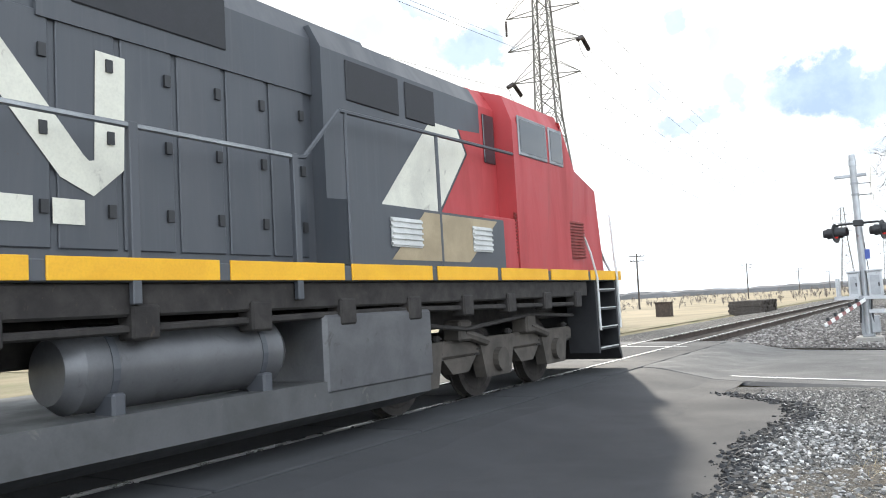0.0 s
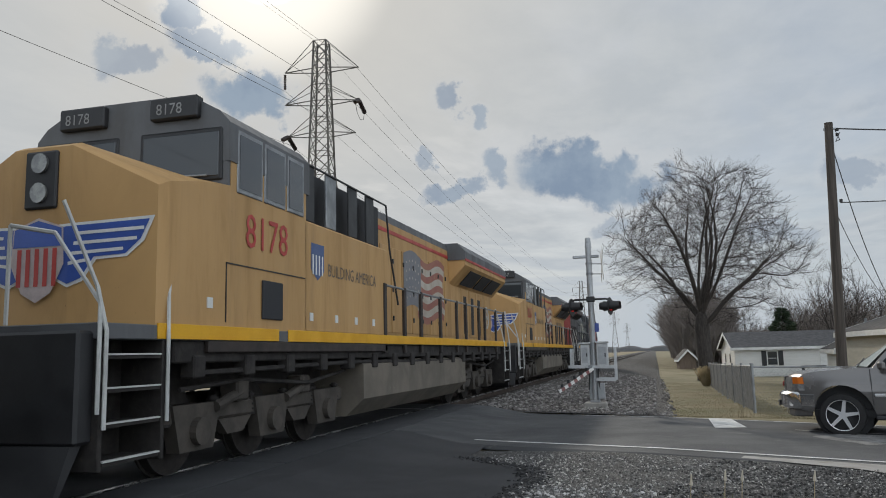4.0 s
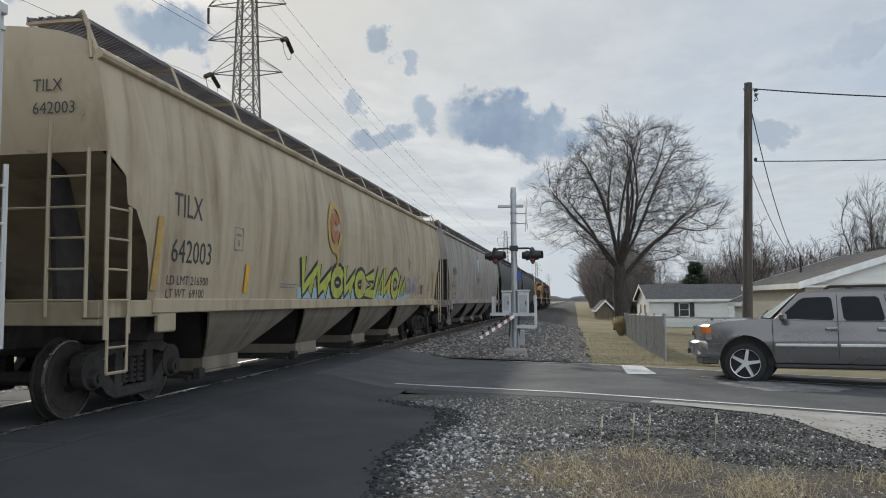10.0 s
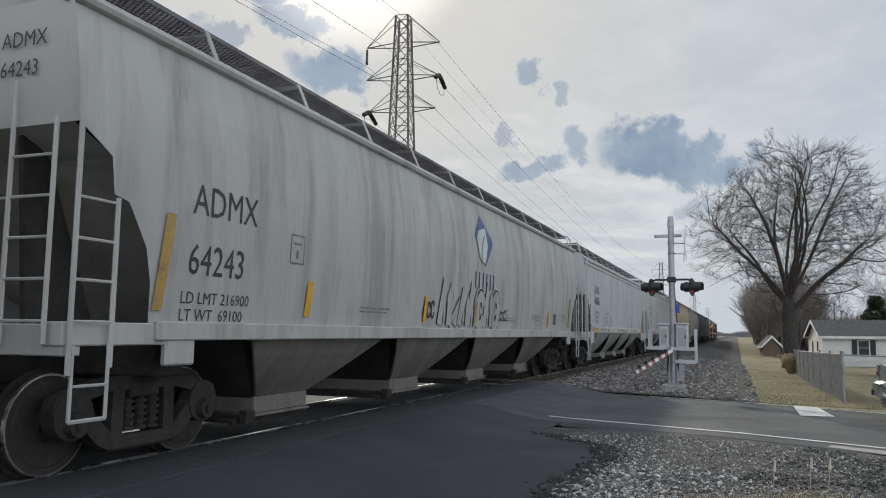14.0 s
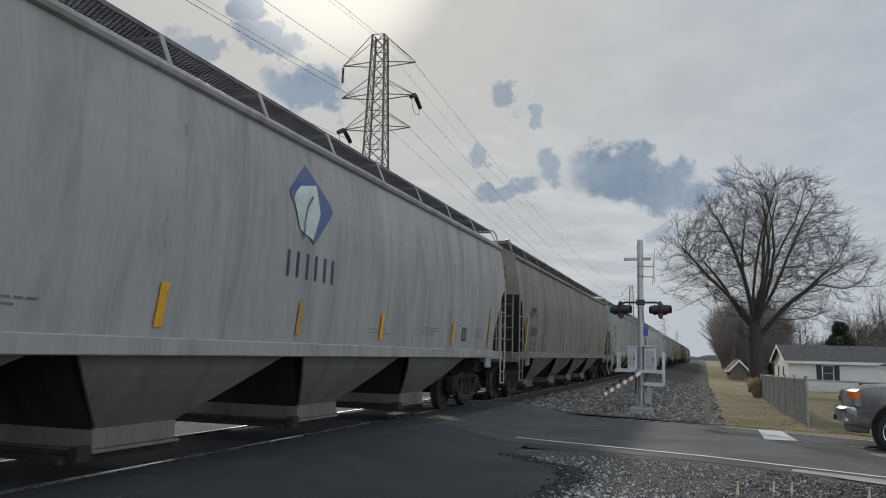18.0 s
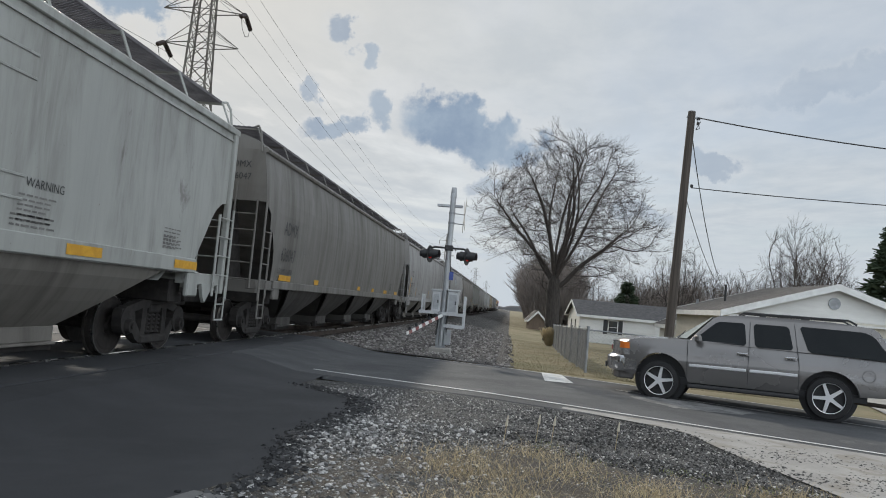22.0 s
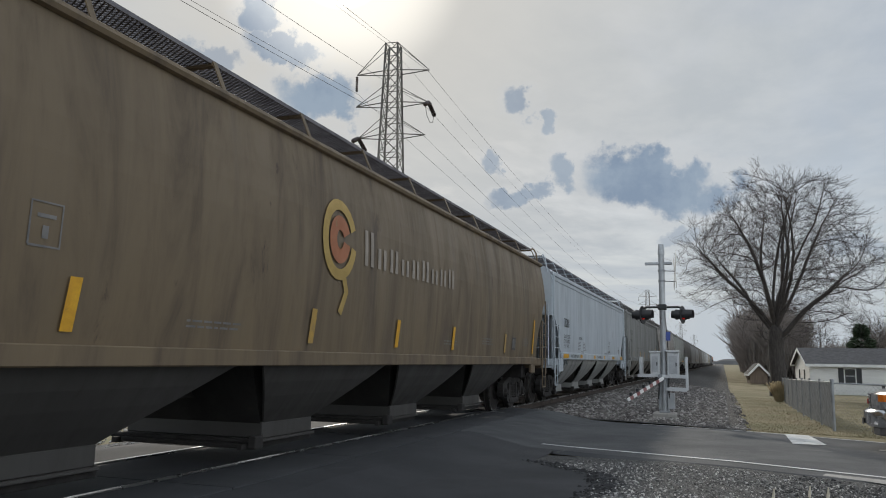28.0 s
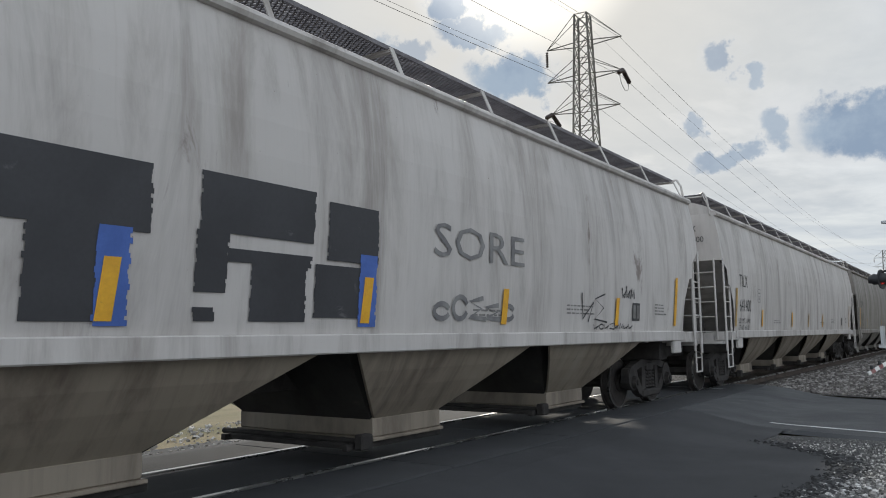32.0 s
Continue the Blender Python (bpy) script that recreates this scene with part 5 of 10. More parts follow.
    # small gabled porch at its back corner
    p = gabled("porch_annex", "small white gabled annex with dark windows", pose(9.2, 47.5, -0.75, 0, 0, 0), 3.2, 4.0, 2.2, 0.95, BROWNROOF, SIDING, None, 0.3)
    p.matrix_basis = pose(13.5, 45.8, -0.75, 0, 0, 90)
    for y0 in (0.7, 2.2):
        bm = bmesh.new()
        box(bm, -0.04, 0.0, y0, y0 + 0.75, 0.9, 1.9, 0.01)
        f = part("window_frame", bm, BLACK, p)
        bm = bmesh.new()
        box(bm, -0.05, -0.038, y0 + 0.08, y0 + 0.67, 0.98, 1.82)
        part("pane", bm, DARKGLASS, f)
    b = thing("wheelie_bin", "dark plastic wheeled rubbish bin by the garage", "bin", pose(17.4, 34.9, land(17.4, 34.9) + 0.02, 0, 0, 20))
    bm = bmesh.new()
    v = box(bm, -0.3, 0.3, -0.3, 0.3, 0.06, 0.95, 0.03)
    for q in bm.verts:
        k = 0.78 + 0.22 * q.co.z / 0.95
        q.co.x *= k
        q.co.y *= k
    part("tub", bm, BLACK, b)
    bm = bmesh.new()
    box(bm, -0.33, 0.33, -0.36, 0.32, 0.95, 1.02, 0.02)
    part("lid", bm, TRIM, b)
    # small shed roof by the big tree
    s = gabled("garden_shed", "small weathered shed with a pale roof edge", pose(2.5, 102.2, -0.5, 0, 0, -80), 1.8, 2.0, 0.95, 1.0, BROWNROOF, mat("weathered boards", (0.16, 0.12, 0.09), rough=0.9, scale=2, stretch=(6, 6, 0.4)), None, 0.25, "shed")


buildings()


# ---- chain-link fence of the yard ----
MESH = mat("chain link wire", (0.17, 0.18, 0.19), rough=0.55, metal=0.4, scale=5)


def fence(name, pts, h, label, w):
    f = thing(name, label, "fence", kind="")
    for i, (x, y) in enumerate(pts):
        z = land(x, y)
        bm = bmesh.new()
        r = 0.04 if i in (0, len(pts) - 1) else 0.028
        bar(bm, (x, y, z - 0.1), (x, y, z + h + 0.05), r, 10)
        disc(bm, (x, y, z + h + 0.06), r * 1.2, 0.04, "Z", 10)
        part("post", bm, GALV, f)
    for (x0, y0), (x1, y1) in zip(pts, pts[1:]):
        z0, z1 = land(x0, y0), land(x1, y1)
        bm = bmesh.new()
        bar(bm, (x0, y0, z0 + h), (x1, y1, z1 + h), 0.02, 6)
        part("top_rail", bm, GALV, f)
        # woven wires
        L = math.hypot(x1 - x0, y1 - y0)
        n = int(L / 0.11)
        verts, faces = [], []
        for s in (-1, 1):
            for k in range(-int(h / 0.11), n + int(h / 0.11)):
                a, b = k * 0.11, k * 0.11 + s * h
                va, vb = 0.0, h
                if s > 0:
                    if a < 0: va, a = -a, 0.0
                    if b > L: vb, b = vb - (b - L), L
                else:
                    if a > L: va, a = a - L, L
                    if b < 0: vb, b = vb + b, 0.0
                if vb <= va or a < -1e-6 or a > L + 1e-6:
                    continue
                q = len(verts)
                for u, v_ in ((a, va), (b, vb)):
                    t = u / L
                    x, y, z = x0 + (x1 - x0) * t, y0 + (y1 - y0) * t, z0 + (z1 - z0) * t
                    verts += [(x, y, z + v_ + 0.03 - w), (x, y, z + v_ + 0.03 + w)]
                faces.append((q, q + 2, q + 3, q + 1))
        me = soup("wire_mesh", verts, faces)
        put("wire_mesh", me, MESH, f, kind="stuff")
        if w > 0.01:
            # upright privacy slats woven into the wire
            verts, faces = [], []
            for k in range(int(L / 0.085)):
                u = (k + 0.5) * 0.085 / L
                x, y, z = x0 + (x1 - x0) * u, y0 + (y1 - y0) * u, z0 + (z1 - z0) * u
                d = 0.027
                q = len(verts)
                verts += [(x + ex, y + ey, z + v_) for v_ in (0.05, h - 0.03) for ex, ey in ((0, -d), (0.006, -d), (0.006, d), (0, d))]
                faces += [(q, q + 1, q + 5, q + 4), (q + 1, q + 2, q + 6, q + 5), (q + 2, q + 3, q + 7, q + 6), (q + 3, q, q + 4, q + 7)]
            put("privacy_slats", soup("privacy_slats", verts, faces), MESH, f, kind="stuff")
    return f


fence("chain_link_fence", [(2.45, 22.3), (2.44, 24.9), (2.43, 27.6), (2.45, 30.4), (2.5, 33.2), (2.56, 36.2), (2.65, 39.5), (2.75, 43.0), (2.9, 47.0)], 1.22, "grey galvanised chain-link yard fence on steel posts", 0.013)
fence("chain_link_fence", [(2.46, 22.32), (5.6, 22.9), (8.9, 23.5)], 1.2, "grey chain-link fence run along the front yard", 0.0028)


# ---- trees ----
def tree_mesh(seed, trunk_h, fork_z, centre, radii, points, step, tip, trunk_r, twigs, limbs, flare=1.25):
    """A bare tree that grows limbs towards free room in its crown; returns the trunk's, the limbs' and the twigs' meshes."""
    rs = np.random.RandomState(seed)
    c, r = np.array(centre, float), np.array(radii, float)
    pts = rs.uniform(-1, 1, (points * 3, 3))
    d = np.linalg.norm(pts, axis=1)
    pts = pts[(d < 1) & (d > 0.25)][:points]
    lump = np.array([0.84 + 0.34 * noise.noise((p[0] * 2.1 + seed, p[1] * 2.1, p[2] * 2.1)) for p in pts])
    pts = c + pts * r * lump[:, None]
    pts = pts[pts[:, 2] > fork_z + 0.8]
    nodes, up, heads = [np.array([0, 0, -0.3])], [-1], [np.array([0, 0, 1.0])]
    z = 0.0
    while z < trunk_h:
        nodes.append(np.array([0.10 * noise.noise((z * 0.4, seed, 0)), 0.08 * noise.noise((z * 0.4, 0, seed)), z]))
        up.append(len(nodes) - 2)
        heads.append(np.array([0, 0, 1.0]))
        z += step
    first = next(i for i, n in enumerate(nodes) if n[2] >= fork_z)
    # main limbs fan out from the fork
    spine = len(nodes)
    for q in range(limbs):
        az = q * 2.39996 + rs.uniform(-0.3, 0.3)
        tilt = radians(8 + 54 * ((q + 0.5) / limbs) ** 0.8 + rs.uniform(-5, 5))
        at = first + int((spine - first - 1) * max(0.0, min(1.0, 1.05 - (q / limbs) ** 1.3 + rs.uniform(-0.12, 0.12))))
        v = np.array([math.cos(az) * math.sin(tilt), math.sin(az) * math.sin(tilt), math.cos(tilt)])
        here, prev = nodes[at].copy(), at
        for _ in range(60):
            v = v + rs.normal(0, 0.055, 3) + np.array([0, 0, 0.012])
            v /= np.linalg.norm(v)
            here = here + v * step
            if np.linalg.norm((here - c) / r) > 0.80 and here[2] > fork_z + 1:
                break
            nodes.append(here.copy())
            up.append(prev)
            heads.append(v.copy())
            prev = len(nodes) - 1
    near_d = np.full(len(pts), 1e9)
    near_i = np.zeros(len(pts), int)
    live = np.ones(len(pts), bool)
    fresh = list(range(first, len(nodes)))
    kids = {}
    for _ in range(90):
        if not fresh or not live.any():
            break
        for i in fresh:
            dd = np.linalg.norm(pts - nodes[i], axis=1)
            near = dd < near_d
            near_d[near], near_i[near] = dd[near], i
        live &= near_d > step * 1.5
        want = {}
        for j in np.nonzero(live)[0]:
            i = near_i[j]
            want.setdefault(i, []).append((pts[j] - nodes[i]) / near_d[j])
        fresh = []
        for i, ds in want.items():
            if kids.get(i, 0) > 3:
                continue
            v = np.mean(ds, axis=0) + heads[i] * 1.1 + rs.normal(0, 0.12, 3) + np.array([0, 0, 0.22])
            v /= np.linalg.norm(v)
            nodes.append(nodes[i] + v * step)
            up.append(i)
            heads.append(v)
            kids[i] = kids.get(i, 0) + 1
            fresh.append(len(nodes) - 1)
    n = len(nodes)
    area = np.zeros(n)
    leaf = np.ones(n, bool)
    leaf[[u for u in up if u >= 0]] = False
    area[leaf] = tip ** 1.85
    for i in range(n - 1, 0, -1):
        area[up[i]] += area[i]
    rad = area ** (1 / 1.85)
    trunk_n = spine
    k = trunk_r / rad[1]
    rad = rad * np.where(rad > tip * 4, k, 1 + (k - 1) * np.clip(rad / (tip * 4), 0, 1))
    out = [([], []), ([], []), ([], [])]

    def tube(kind, a, b, ra, rb, sides):
        verts, faces = out[kind]
        a, b = Vector(a), Vector(b)
        q = (b - a).to_track_quat("Z", "Y")
        base = len(verts)
        for p, rr in ((a, ra), (b, rb)):
            for i in range(sides):
                t = 2 * math.pi * i / sides
                verts.append(tuple(p + q @ Vector((rr * math.cos(t), rr * math.sin(t), 0))))
        for i in range(sides):
            j = (i + 1) % sides
            faces.append((base + i, base + j, base + sides + j, base + sides + i))
    rng = random.Random(seed)
    for i in range(1, n):
        ra, rb = rad[up[i]], rad[i]
        if i >= trunk_n:
            ra = min(ra, rb * 1.25)
        if i < trunk_n:
            f = 1 + (flare - 1) * max(0.0, 1 - nodes[i][2] / 1.2) ** 2
            tube(0, nodes[up[i]], nodes[i], ra * f, rb * f, 12)
        else:
            tube(1, nodes[up[i]], nodes[i], ra, rb, 6 if rb > 0.06 else 4 if rb > 0.025 else 3)
        if i >= trunk_n and rad[i] < tip * 4.5:
            for _ in range(twigs if leaf[i] else twigs - 2):
                p = Vector(nodes[i])
                v = (Vector(heads[i]) * 0.9 + Vector((rng.gauss(0, 0.42), rng.gauss(0, 0.42), rng.gauss(0.30, 0.3)))).normalized()
                q = p + v * rng.uniform(0.5, 1.6) * step * 2.2
                tube(2, p, q, tip * 0.62, tip * 0.30, 3)
                for _ in range(4):
                    w = (v + Vector((rng.gauss(0, 0.40), rng.gauss(0, 0.40), rng.gauss(0.2, 0.3)))).normalized()
                    s = p.lerp(q, rng.uniform(0.25, 1.0))
                    tube(2, s, s + w * rng.uniform(0.4, 1.5) * step, tip * 0.42, tip * 0.22, 3)
    return soup("trunk", *out[0]), soup("limbs", *out[1]), soup("twigs", *out[2])


def bare_tree(meshes, m, label, group=""):
    t = thing("bare_tree", label, "tree", m, group=group)
    put("trunk", meshes[0], BARK, t, smooth=True)
    put("crown", meshes[1], BARK, t, kind="stuff", smooth=True)
    put("twig_crown", meshes[2], TWIG, t, kind="stuff")
    return t


big = tree_mesh(12, 5.4, 3.0, (0.75, 0, 9.5), (7.6, 6.8, 6.7), 2400, 0.34, 0.0105, 0.52, 4, 21)
bare_tree(big, pose(3.35, 58.5, land(3.35, 58.5)), "large bare grey maple tree with a wide round crown")
mid = [tree_mesh(40 + i, 2.6, 1.8, (0, 0, 6.2), (3.4, 3.2, 3.9), 520, 0.36, 0.013, 0.16, 3, 8) for i in range(3)]
rng = random.Random(8)
PLACES = [(19.2, 90, 1.05), (22.5, 62, 1.05), (25.2, 66, 1.0), (15.5, 101, 0.85), (24, 96, 0.95), (28.5, 98, 1.0), (33, 97, 1.05), (37, 94, 1.1), (41, 97, 1.0), (46, 94, 1.05), (52, 98, 1.1),
          (30, 80, 1.0), (58, 100, 1.1), (64, 96, 1.1), (17.4, 106, 0.9), (12.0, 118, 0.85), (9.5, 122, 0.9), (6.2, 126, 0.9), (21.5, 103, 0.9), (-60, 62, 0.7), (-52, 55, 0.65), (-70, 85, 0.8)]
for i, (x, y, s) in enumerate(PLACES):
    m = pose(x, y, land(x, y) - 0.1, 0, 0, rng.uniform(0, 360))
    t = bare_tree(mid[i % 3], m, "slender bare brown winter tree", "bare trees round the yards")
    t.scale = (s, s, s * rng.uniform(0.9, 1.15))


# brush colour lightened to paint in the haze over the far thickets
BRUSH = mat("haze-paled grey brown brush twigs", (0.27, 0.235, 0.21), (0.18, 0.155, 0.14), 0.95, scale=0.4, fine=3)


def thicket(name, label, boxes, n, seed, height):
    """A tangle of bare brush: many thin stems that fork."""
    rng = random.Random(seed)
    verts, faces = [], []

    def stick(a, b, r):
        d = b - a
        s = d.cross(Vector((rng.uniform(-1, 1), rng.uniform(-1, 1), 0.1))).normalized() * r
        q = len(verts)
        verts.extend([tuple(a - s), tuple(a + s), tuple(b + s * 0.4), tuple(b - s * 0.4)])
        faces.append((q, q + 1, q + 2, q + 3))
    for _ in range(n):
        x0, x1, y0, y1, hh = rng.choice(boxes)
        x, y = rng.uniform(x0, x1), rng.uniform(y0, y1)
        p = Vector((x, y, land(x, y) - 0.2))
        h = hh * rng.uniform(0.55, 1.0)
        d = Vector((rng.uniform(-0.3, 0.3), rng.uniform(-0.3, 0.3), 1)).normalized()
        q = p + d * h * 0.55
        stick(p, q, 0.03 + 0.008 * h)
        for _ in range(7):
            a = p.lerp(q, rng.uniform(0.35, 1.0))
            d2 = (d + Vector((rng.uniform(-0.7, 0.7), rng.uniform(-0.7, 0.7), rng.uniform(0, 0.5)))).normalized()
            b = a + d2 * h * rng.uniform(0.2, 0.48)
            stick(a, b, 0.018 + 0.003 * h)
            for _ in range(7):
                c = a.lerp(b, rng.uniform(0.3, 1))
                d3 = (d2 + Vector((rng.uniform(-0.8, 0.8), rng.uniform(-0.8, 0.8), rng.uniform(-0.1, 0.5)))).normalized()
                stick(c, c + d3 * h * rng.uniform(0.08, 0.24), 0.014 + 0.0015 * h)
    put(name, soup(name, verts, faces), BRUSH, None, label, "brush", kind="stuff")


thicket("brush_row", "dense brown bare brush and young trees along the line", [(3.0, 9.0, 106, 122, 10.5), (3.4, 9.5, 112, 150, 12.5), (4.5, 11, 150, 260, 12.0), (9, 17, 104, 116, 6.0)], 2600, 3, 6)
thicket("brush_row", "brown bare woodland edge behind the houses", [(17, 66, 100, 118, 9.0), (22, 75, 112, 140, 11.5), (34, 60, 86, 98, 6.0)], 2000, 5, 6)
thicket("brush_row", "low dry scrub along the field edge", [(-120, -30, 70, 110, 1.6), (-60, -14, 110, 200, 1.8), (-110, -20, 200, 420, 3.2)], 420, 7, 2)


def evergreen(m, h, w, label):
    t = thing("evergreen_tree", label, "tree", m)
    rng = random.Random(int(h * 10))
    bm = bmesh.new()
    bar(bm, (0, 0, -0.2), (0, 0, h * 0.95), 0.03 * h, 8, 0.02)
    part("trunk", bm, BARK, t)
    verts, faces = [], []
    n = int(2600)
    for i in range(n):
        u = rng.random() ** 0.8
        z = h * (0.06 + 0.94 * u)
        r = w * (1 - u) ** 0.85 * (0.75 + 0.35 * math.sin(z * 3.1 + 2 * math.sin(z))) * rng.uniform(0.45, 1.05) + 0.05
        a = rng.uniform(0, 2 * math.pi)
        c = Vector((r * math.cos(a), r * math.sin(a), z - r * 0.15))
        d = Vector((math.cos(a), math.sin(a), rng.uniform(-0.5, 0.5))).normalized()
        s = d.cross(Vector((rng.uniform(-1, 1), rng.uniform(-1, 1), rng.uniform(-1, 1)))).normalized() * 0.035 * h * 0.35
        b = len(verts)
        e = c + d * 0.09 * h * rng.uniform(0.5, 1.0)
        verts += [tuple(c - s), tuple(c + s), tuple(e + s * 0.3), tuple(e - s * 0.3)]
        faces.append((b, b + 1, b + 2, b + 3))
    put("foliage", soup("foliage", verts, faces), NEEDLE, t, kind="stuff")


evergreen(pose(14.4, 97, -1.0), 7.0, 3.3, "dark green spruce tree behind the white house")
evergreen(pose(27.3, 58, -0.8), 10.4, 3.4, "tall green pine tree beside the garage house")
evergreen(pose(31.5, 60, -0.8), 9.0, 3.4, "green pine tree behind the garage house")

# far tree line and hills on the horizon, air haze mixed into their colour
for y, h, seed, x0, x1 in ((1250, 13, 1, -1500, 1500), (900, 10, 2, -1300, -40)):
    verts, faces = [], []
    n = 300
    for i in range(n + 1):
        x = x0 + (x1 - x0) * i / n
        e = h * (0.55 + 0.5 * noise.noise((x * 0.006, seed, 0)) + 0.35 * noise.noise((x * 0.04, seed, 3)))
        for dy, k in ((0, 0), (4, 0.7), (10, 1.0), (30, 0.9)):
            verts.append((x, y + dy, -2 + e * k + (2 if k else 0)))
    for i in range(n):
        for j in range(3):
            a = i * 4 + j
            faces.append((a, a + 4, a + 5, a + 1))
    put("distant_trees", soup("distant_trees", verts, faces), FAR, None, "tree line on the horizon tinted grey for haze", "woodland", kind="stuff")


# ---- beside the track over the road: stacked ties, posts ----
def tie_stack(m, label):
    s = thing("tie_stack", label, "timber stack", m)
    bm = bmesh.new()
    box(bm, -0.115, 0.115, -1.3, 1.3, 0, 0.2, 0.015)
    me = bpy.data.meshes.new("tie")
    bm.to_mesh(me)
    bm.free()
    rng = random.Random(4)
    for k in range(6):
        for i in range(6):
            ob = put("tie", me, TIE, s)
            ob.matrix_basis = pose(-0.7 + i * 0.28 + rng.uniform(-0.03, 0.03), rng.uniform(-0.1, 0.1), k * 0.205, 0, 0, rng.uniform(-1.5, 1.5))


tie_stack(pose(-12.4, 62.0, land(-12.4, 62), 0, 0, 80), "stack of dark old wooden ties beside the track")
tie_stack(pose(-12.6, 66.0, land(-12.6, 66), 0, 0, 84), "stack of dark old wooden ties beside the track")
p = thing("marker_post", "slim grey steel post beyond the tracks", "post", pose(-13.2, 34.5, land(-13.2, 34.5)))
bm = bmesh.new()
bar(bm, (0, 0, -0.3), (0, 0, 1.75), 0.05, 8)
part("post", bm, GALV, p)
p = thing("relay_cabinet", "small rusty brown relay cabinet in the field", "cabinet", pose(-22.5, 74, land(-22.5, 74)))
bm = bmesh.new()
box(bm, -0.7, 0.7, -0.5, 0.5, -0.1, 1.35, 0.03)
part("case", bm, RUST, p)
bm = bmesh.new()
box(bm, -0.8, 0.8, -0.6, 0.6, 1.35, 1.45, 0.02)
part("lid", bm, RUST, p)
# shrub and planter by the fence end
def shrub(m, h, label):
    t = thing("shrub", label, "shrub", m)
    rng = random.Random(2)
    verts, faces = [], []
    for _ in range(420):
        a, e = rng.uniform(0, 6.283), rng.uniform(0, 1.0)
        d = Vector((math.cos(a) * e * 0.5, math.sin(a) * e * 0.5, 1)).normalized()
        p0 = Vector((math.cos(a) * 0.15 * e, math.sin(a) * 0.15 * e, 0))
        p1 = p0 + d * h * rng.uniform(0.6, 1.0)
        s = d.orthogonal().normalized() * 0.012
        b = len(verts)
        verts += [tuple(p0 - s), tuple(p0 + s), tuple(p1 + s), tuple(p1 - s)]
        faces.append((b, b + 1, b + 2, b + 3))
    put("stalk_tuft", soup("stalk_tuft", verts, faces), STRAW, t, kind="stuff")


shrub(pose(2.6, 45.5, land(2.6, 45.5) - 0.02), 1.15, "tuft of tall dry tan ornamental grass")
# ---- the train ----
GAPS = [-56.5, -78.9, -102.2, -125.3, -148.1, -170.5, -190.4, -213.7, -236.2, -259.3, -282.2, -305.2, -328.4, -351.0, -373.4, -395.0, -415.2,
        -438.1, -461.1, -483.7, -506.6]
STEEL = mat("grimy truck steel", (0.038, 0.033, 0.030), (0.024, 0.021, 0.020), 0.85, 0.1, scale=5, bump=0.004, dirt=(0.075, 0.056, 0.042))
WHEEL = mat("wheel steel", (0.042, 0.035, 0.031), (0.028, 0.024, 0.022), 0.75, 0.2, scale=6, dirt=(0.08, 0.06, 0.045))
TREAD = mat("bright wheel rim", (0.5, 0.49, 0.48), rough=0.3, metal=1.0, scale=4)
GRATE = mat("galvanised grating", (0.20, 0.19, 0.20), (0.13, 0.12, 0.13), 0.6, 0.3, scale=3)
YELLOW = mat("yellow reflector", (0.72, 0.38, 0.02), (0.60, 0.30, 0.02), 0.45, scale=5, dirt=(0.25, 0.16, 0.05), dirt_at=0.62)
INK = mat("black lettering", (0.03, 0.03, 0.032), (0.06, 0.06, 0.06), 0.6, scale=3)
FADEDYELLOW = mat("faded yellow reflector", (0.50, 0.30, 0.06), (0.36, 0.23, 0.08), 0.5, scale=7, dirt=(0.20, 0.16, 0.10), dirt_at=0.52)
FAINT = mat("faded stencil paint", (0.13, 0.125, 0.12), (0.22, 0.21, 0.20), 0.7, scale=3, fine=30)
# slope sheets: grime, with the shade under the car painted into the near-black
GRIMESHADE = mat("grimy slope sheet darkened for shade", (0.042, 0.038, 0.034), (0.025, 0.022, 0.020), 0.85, scale=1.2, dirt=(0.065, 0.055, 0.045))
SHARED = {}
WALK = 4.60


def shared(key, make):
    """A mesh that is made once and used on many cars."""
    if key not in SHARED:
        bm = bmesh.new()
        make(bm)
        me = bpy.data.meshes.new(key)
        bm.to_mesh(me)
        bm.free()
        SHARED[key] = me
    return SHARED[key]


def sub(name, key, make, material, parent, label="", at=None, smooth=False):
    ob = put(name, shared(key, make), material, parent, label, smooth=smooth)
    if at:
        ob.matrix_basis = at
    return ob


def twin(name, key, make, material, parent, label="", at=None):
    """The two like pieces on either side of a car, each an object of its own."""
    for s in (1, -1):
        def half(bm, s=s):
            make(bm)
            bmesh.ops.delete(bm, geom=[f for f in bm.faces if f.calc_center_median().x * s < 0], context="FACES")
        sub(name, f"{key}_{s}", half, material, parent, label, at)


def round_side(z):
    """How far out the curved side stands at each height over the rail."""
    if z < 1.35:
        return 1.60
    t = (z - 1.35) / (4.02 - 1.35)
    return 1.60 + 0.075 * math.sin(math.pi * min(t, 1) * 0.9) - 0.20 * max(t - 0.55, 0) ** 2 * 2.2


def flat_side(z):
    return 1.60 - (0.02 * max(z - 3.6, 0))


ROUND_CUT = [(0.0, 3.02), (0.37, 2.80), (0.42, 2.48), (0.60, 2.44), (0.86, 2.06), (0.95, 1.75), (0.98, 1.36)]
FLAT_CUT = [(0.0, 2.72), (0.42, 2.66), (0.62, 2.55), (0.79, 2.39), (1.35, 1.61), (1.42, 1.36)]


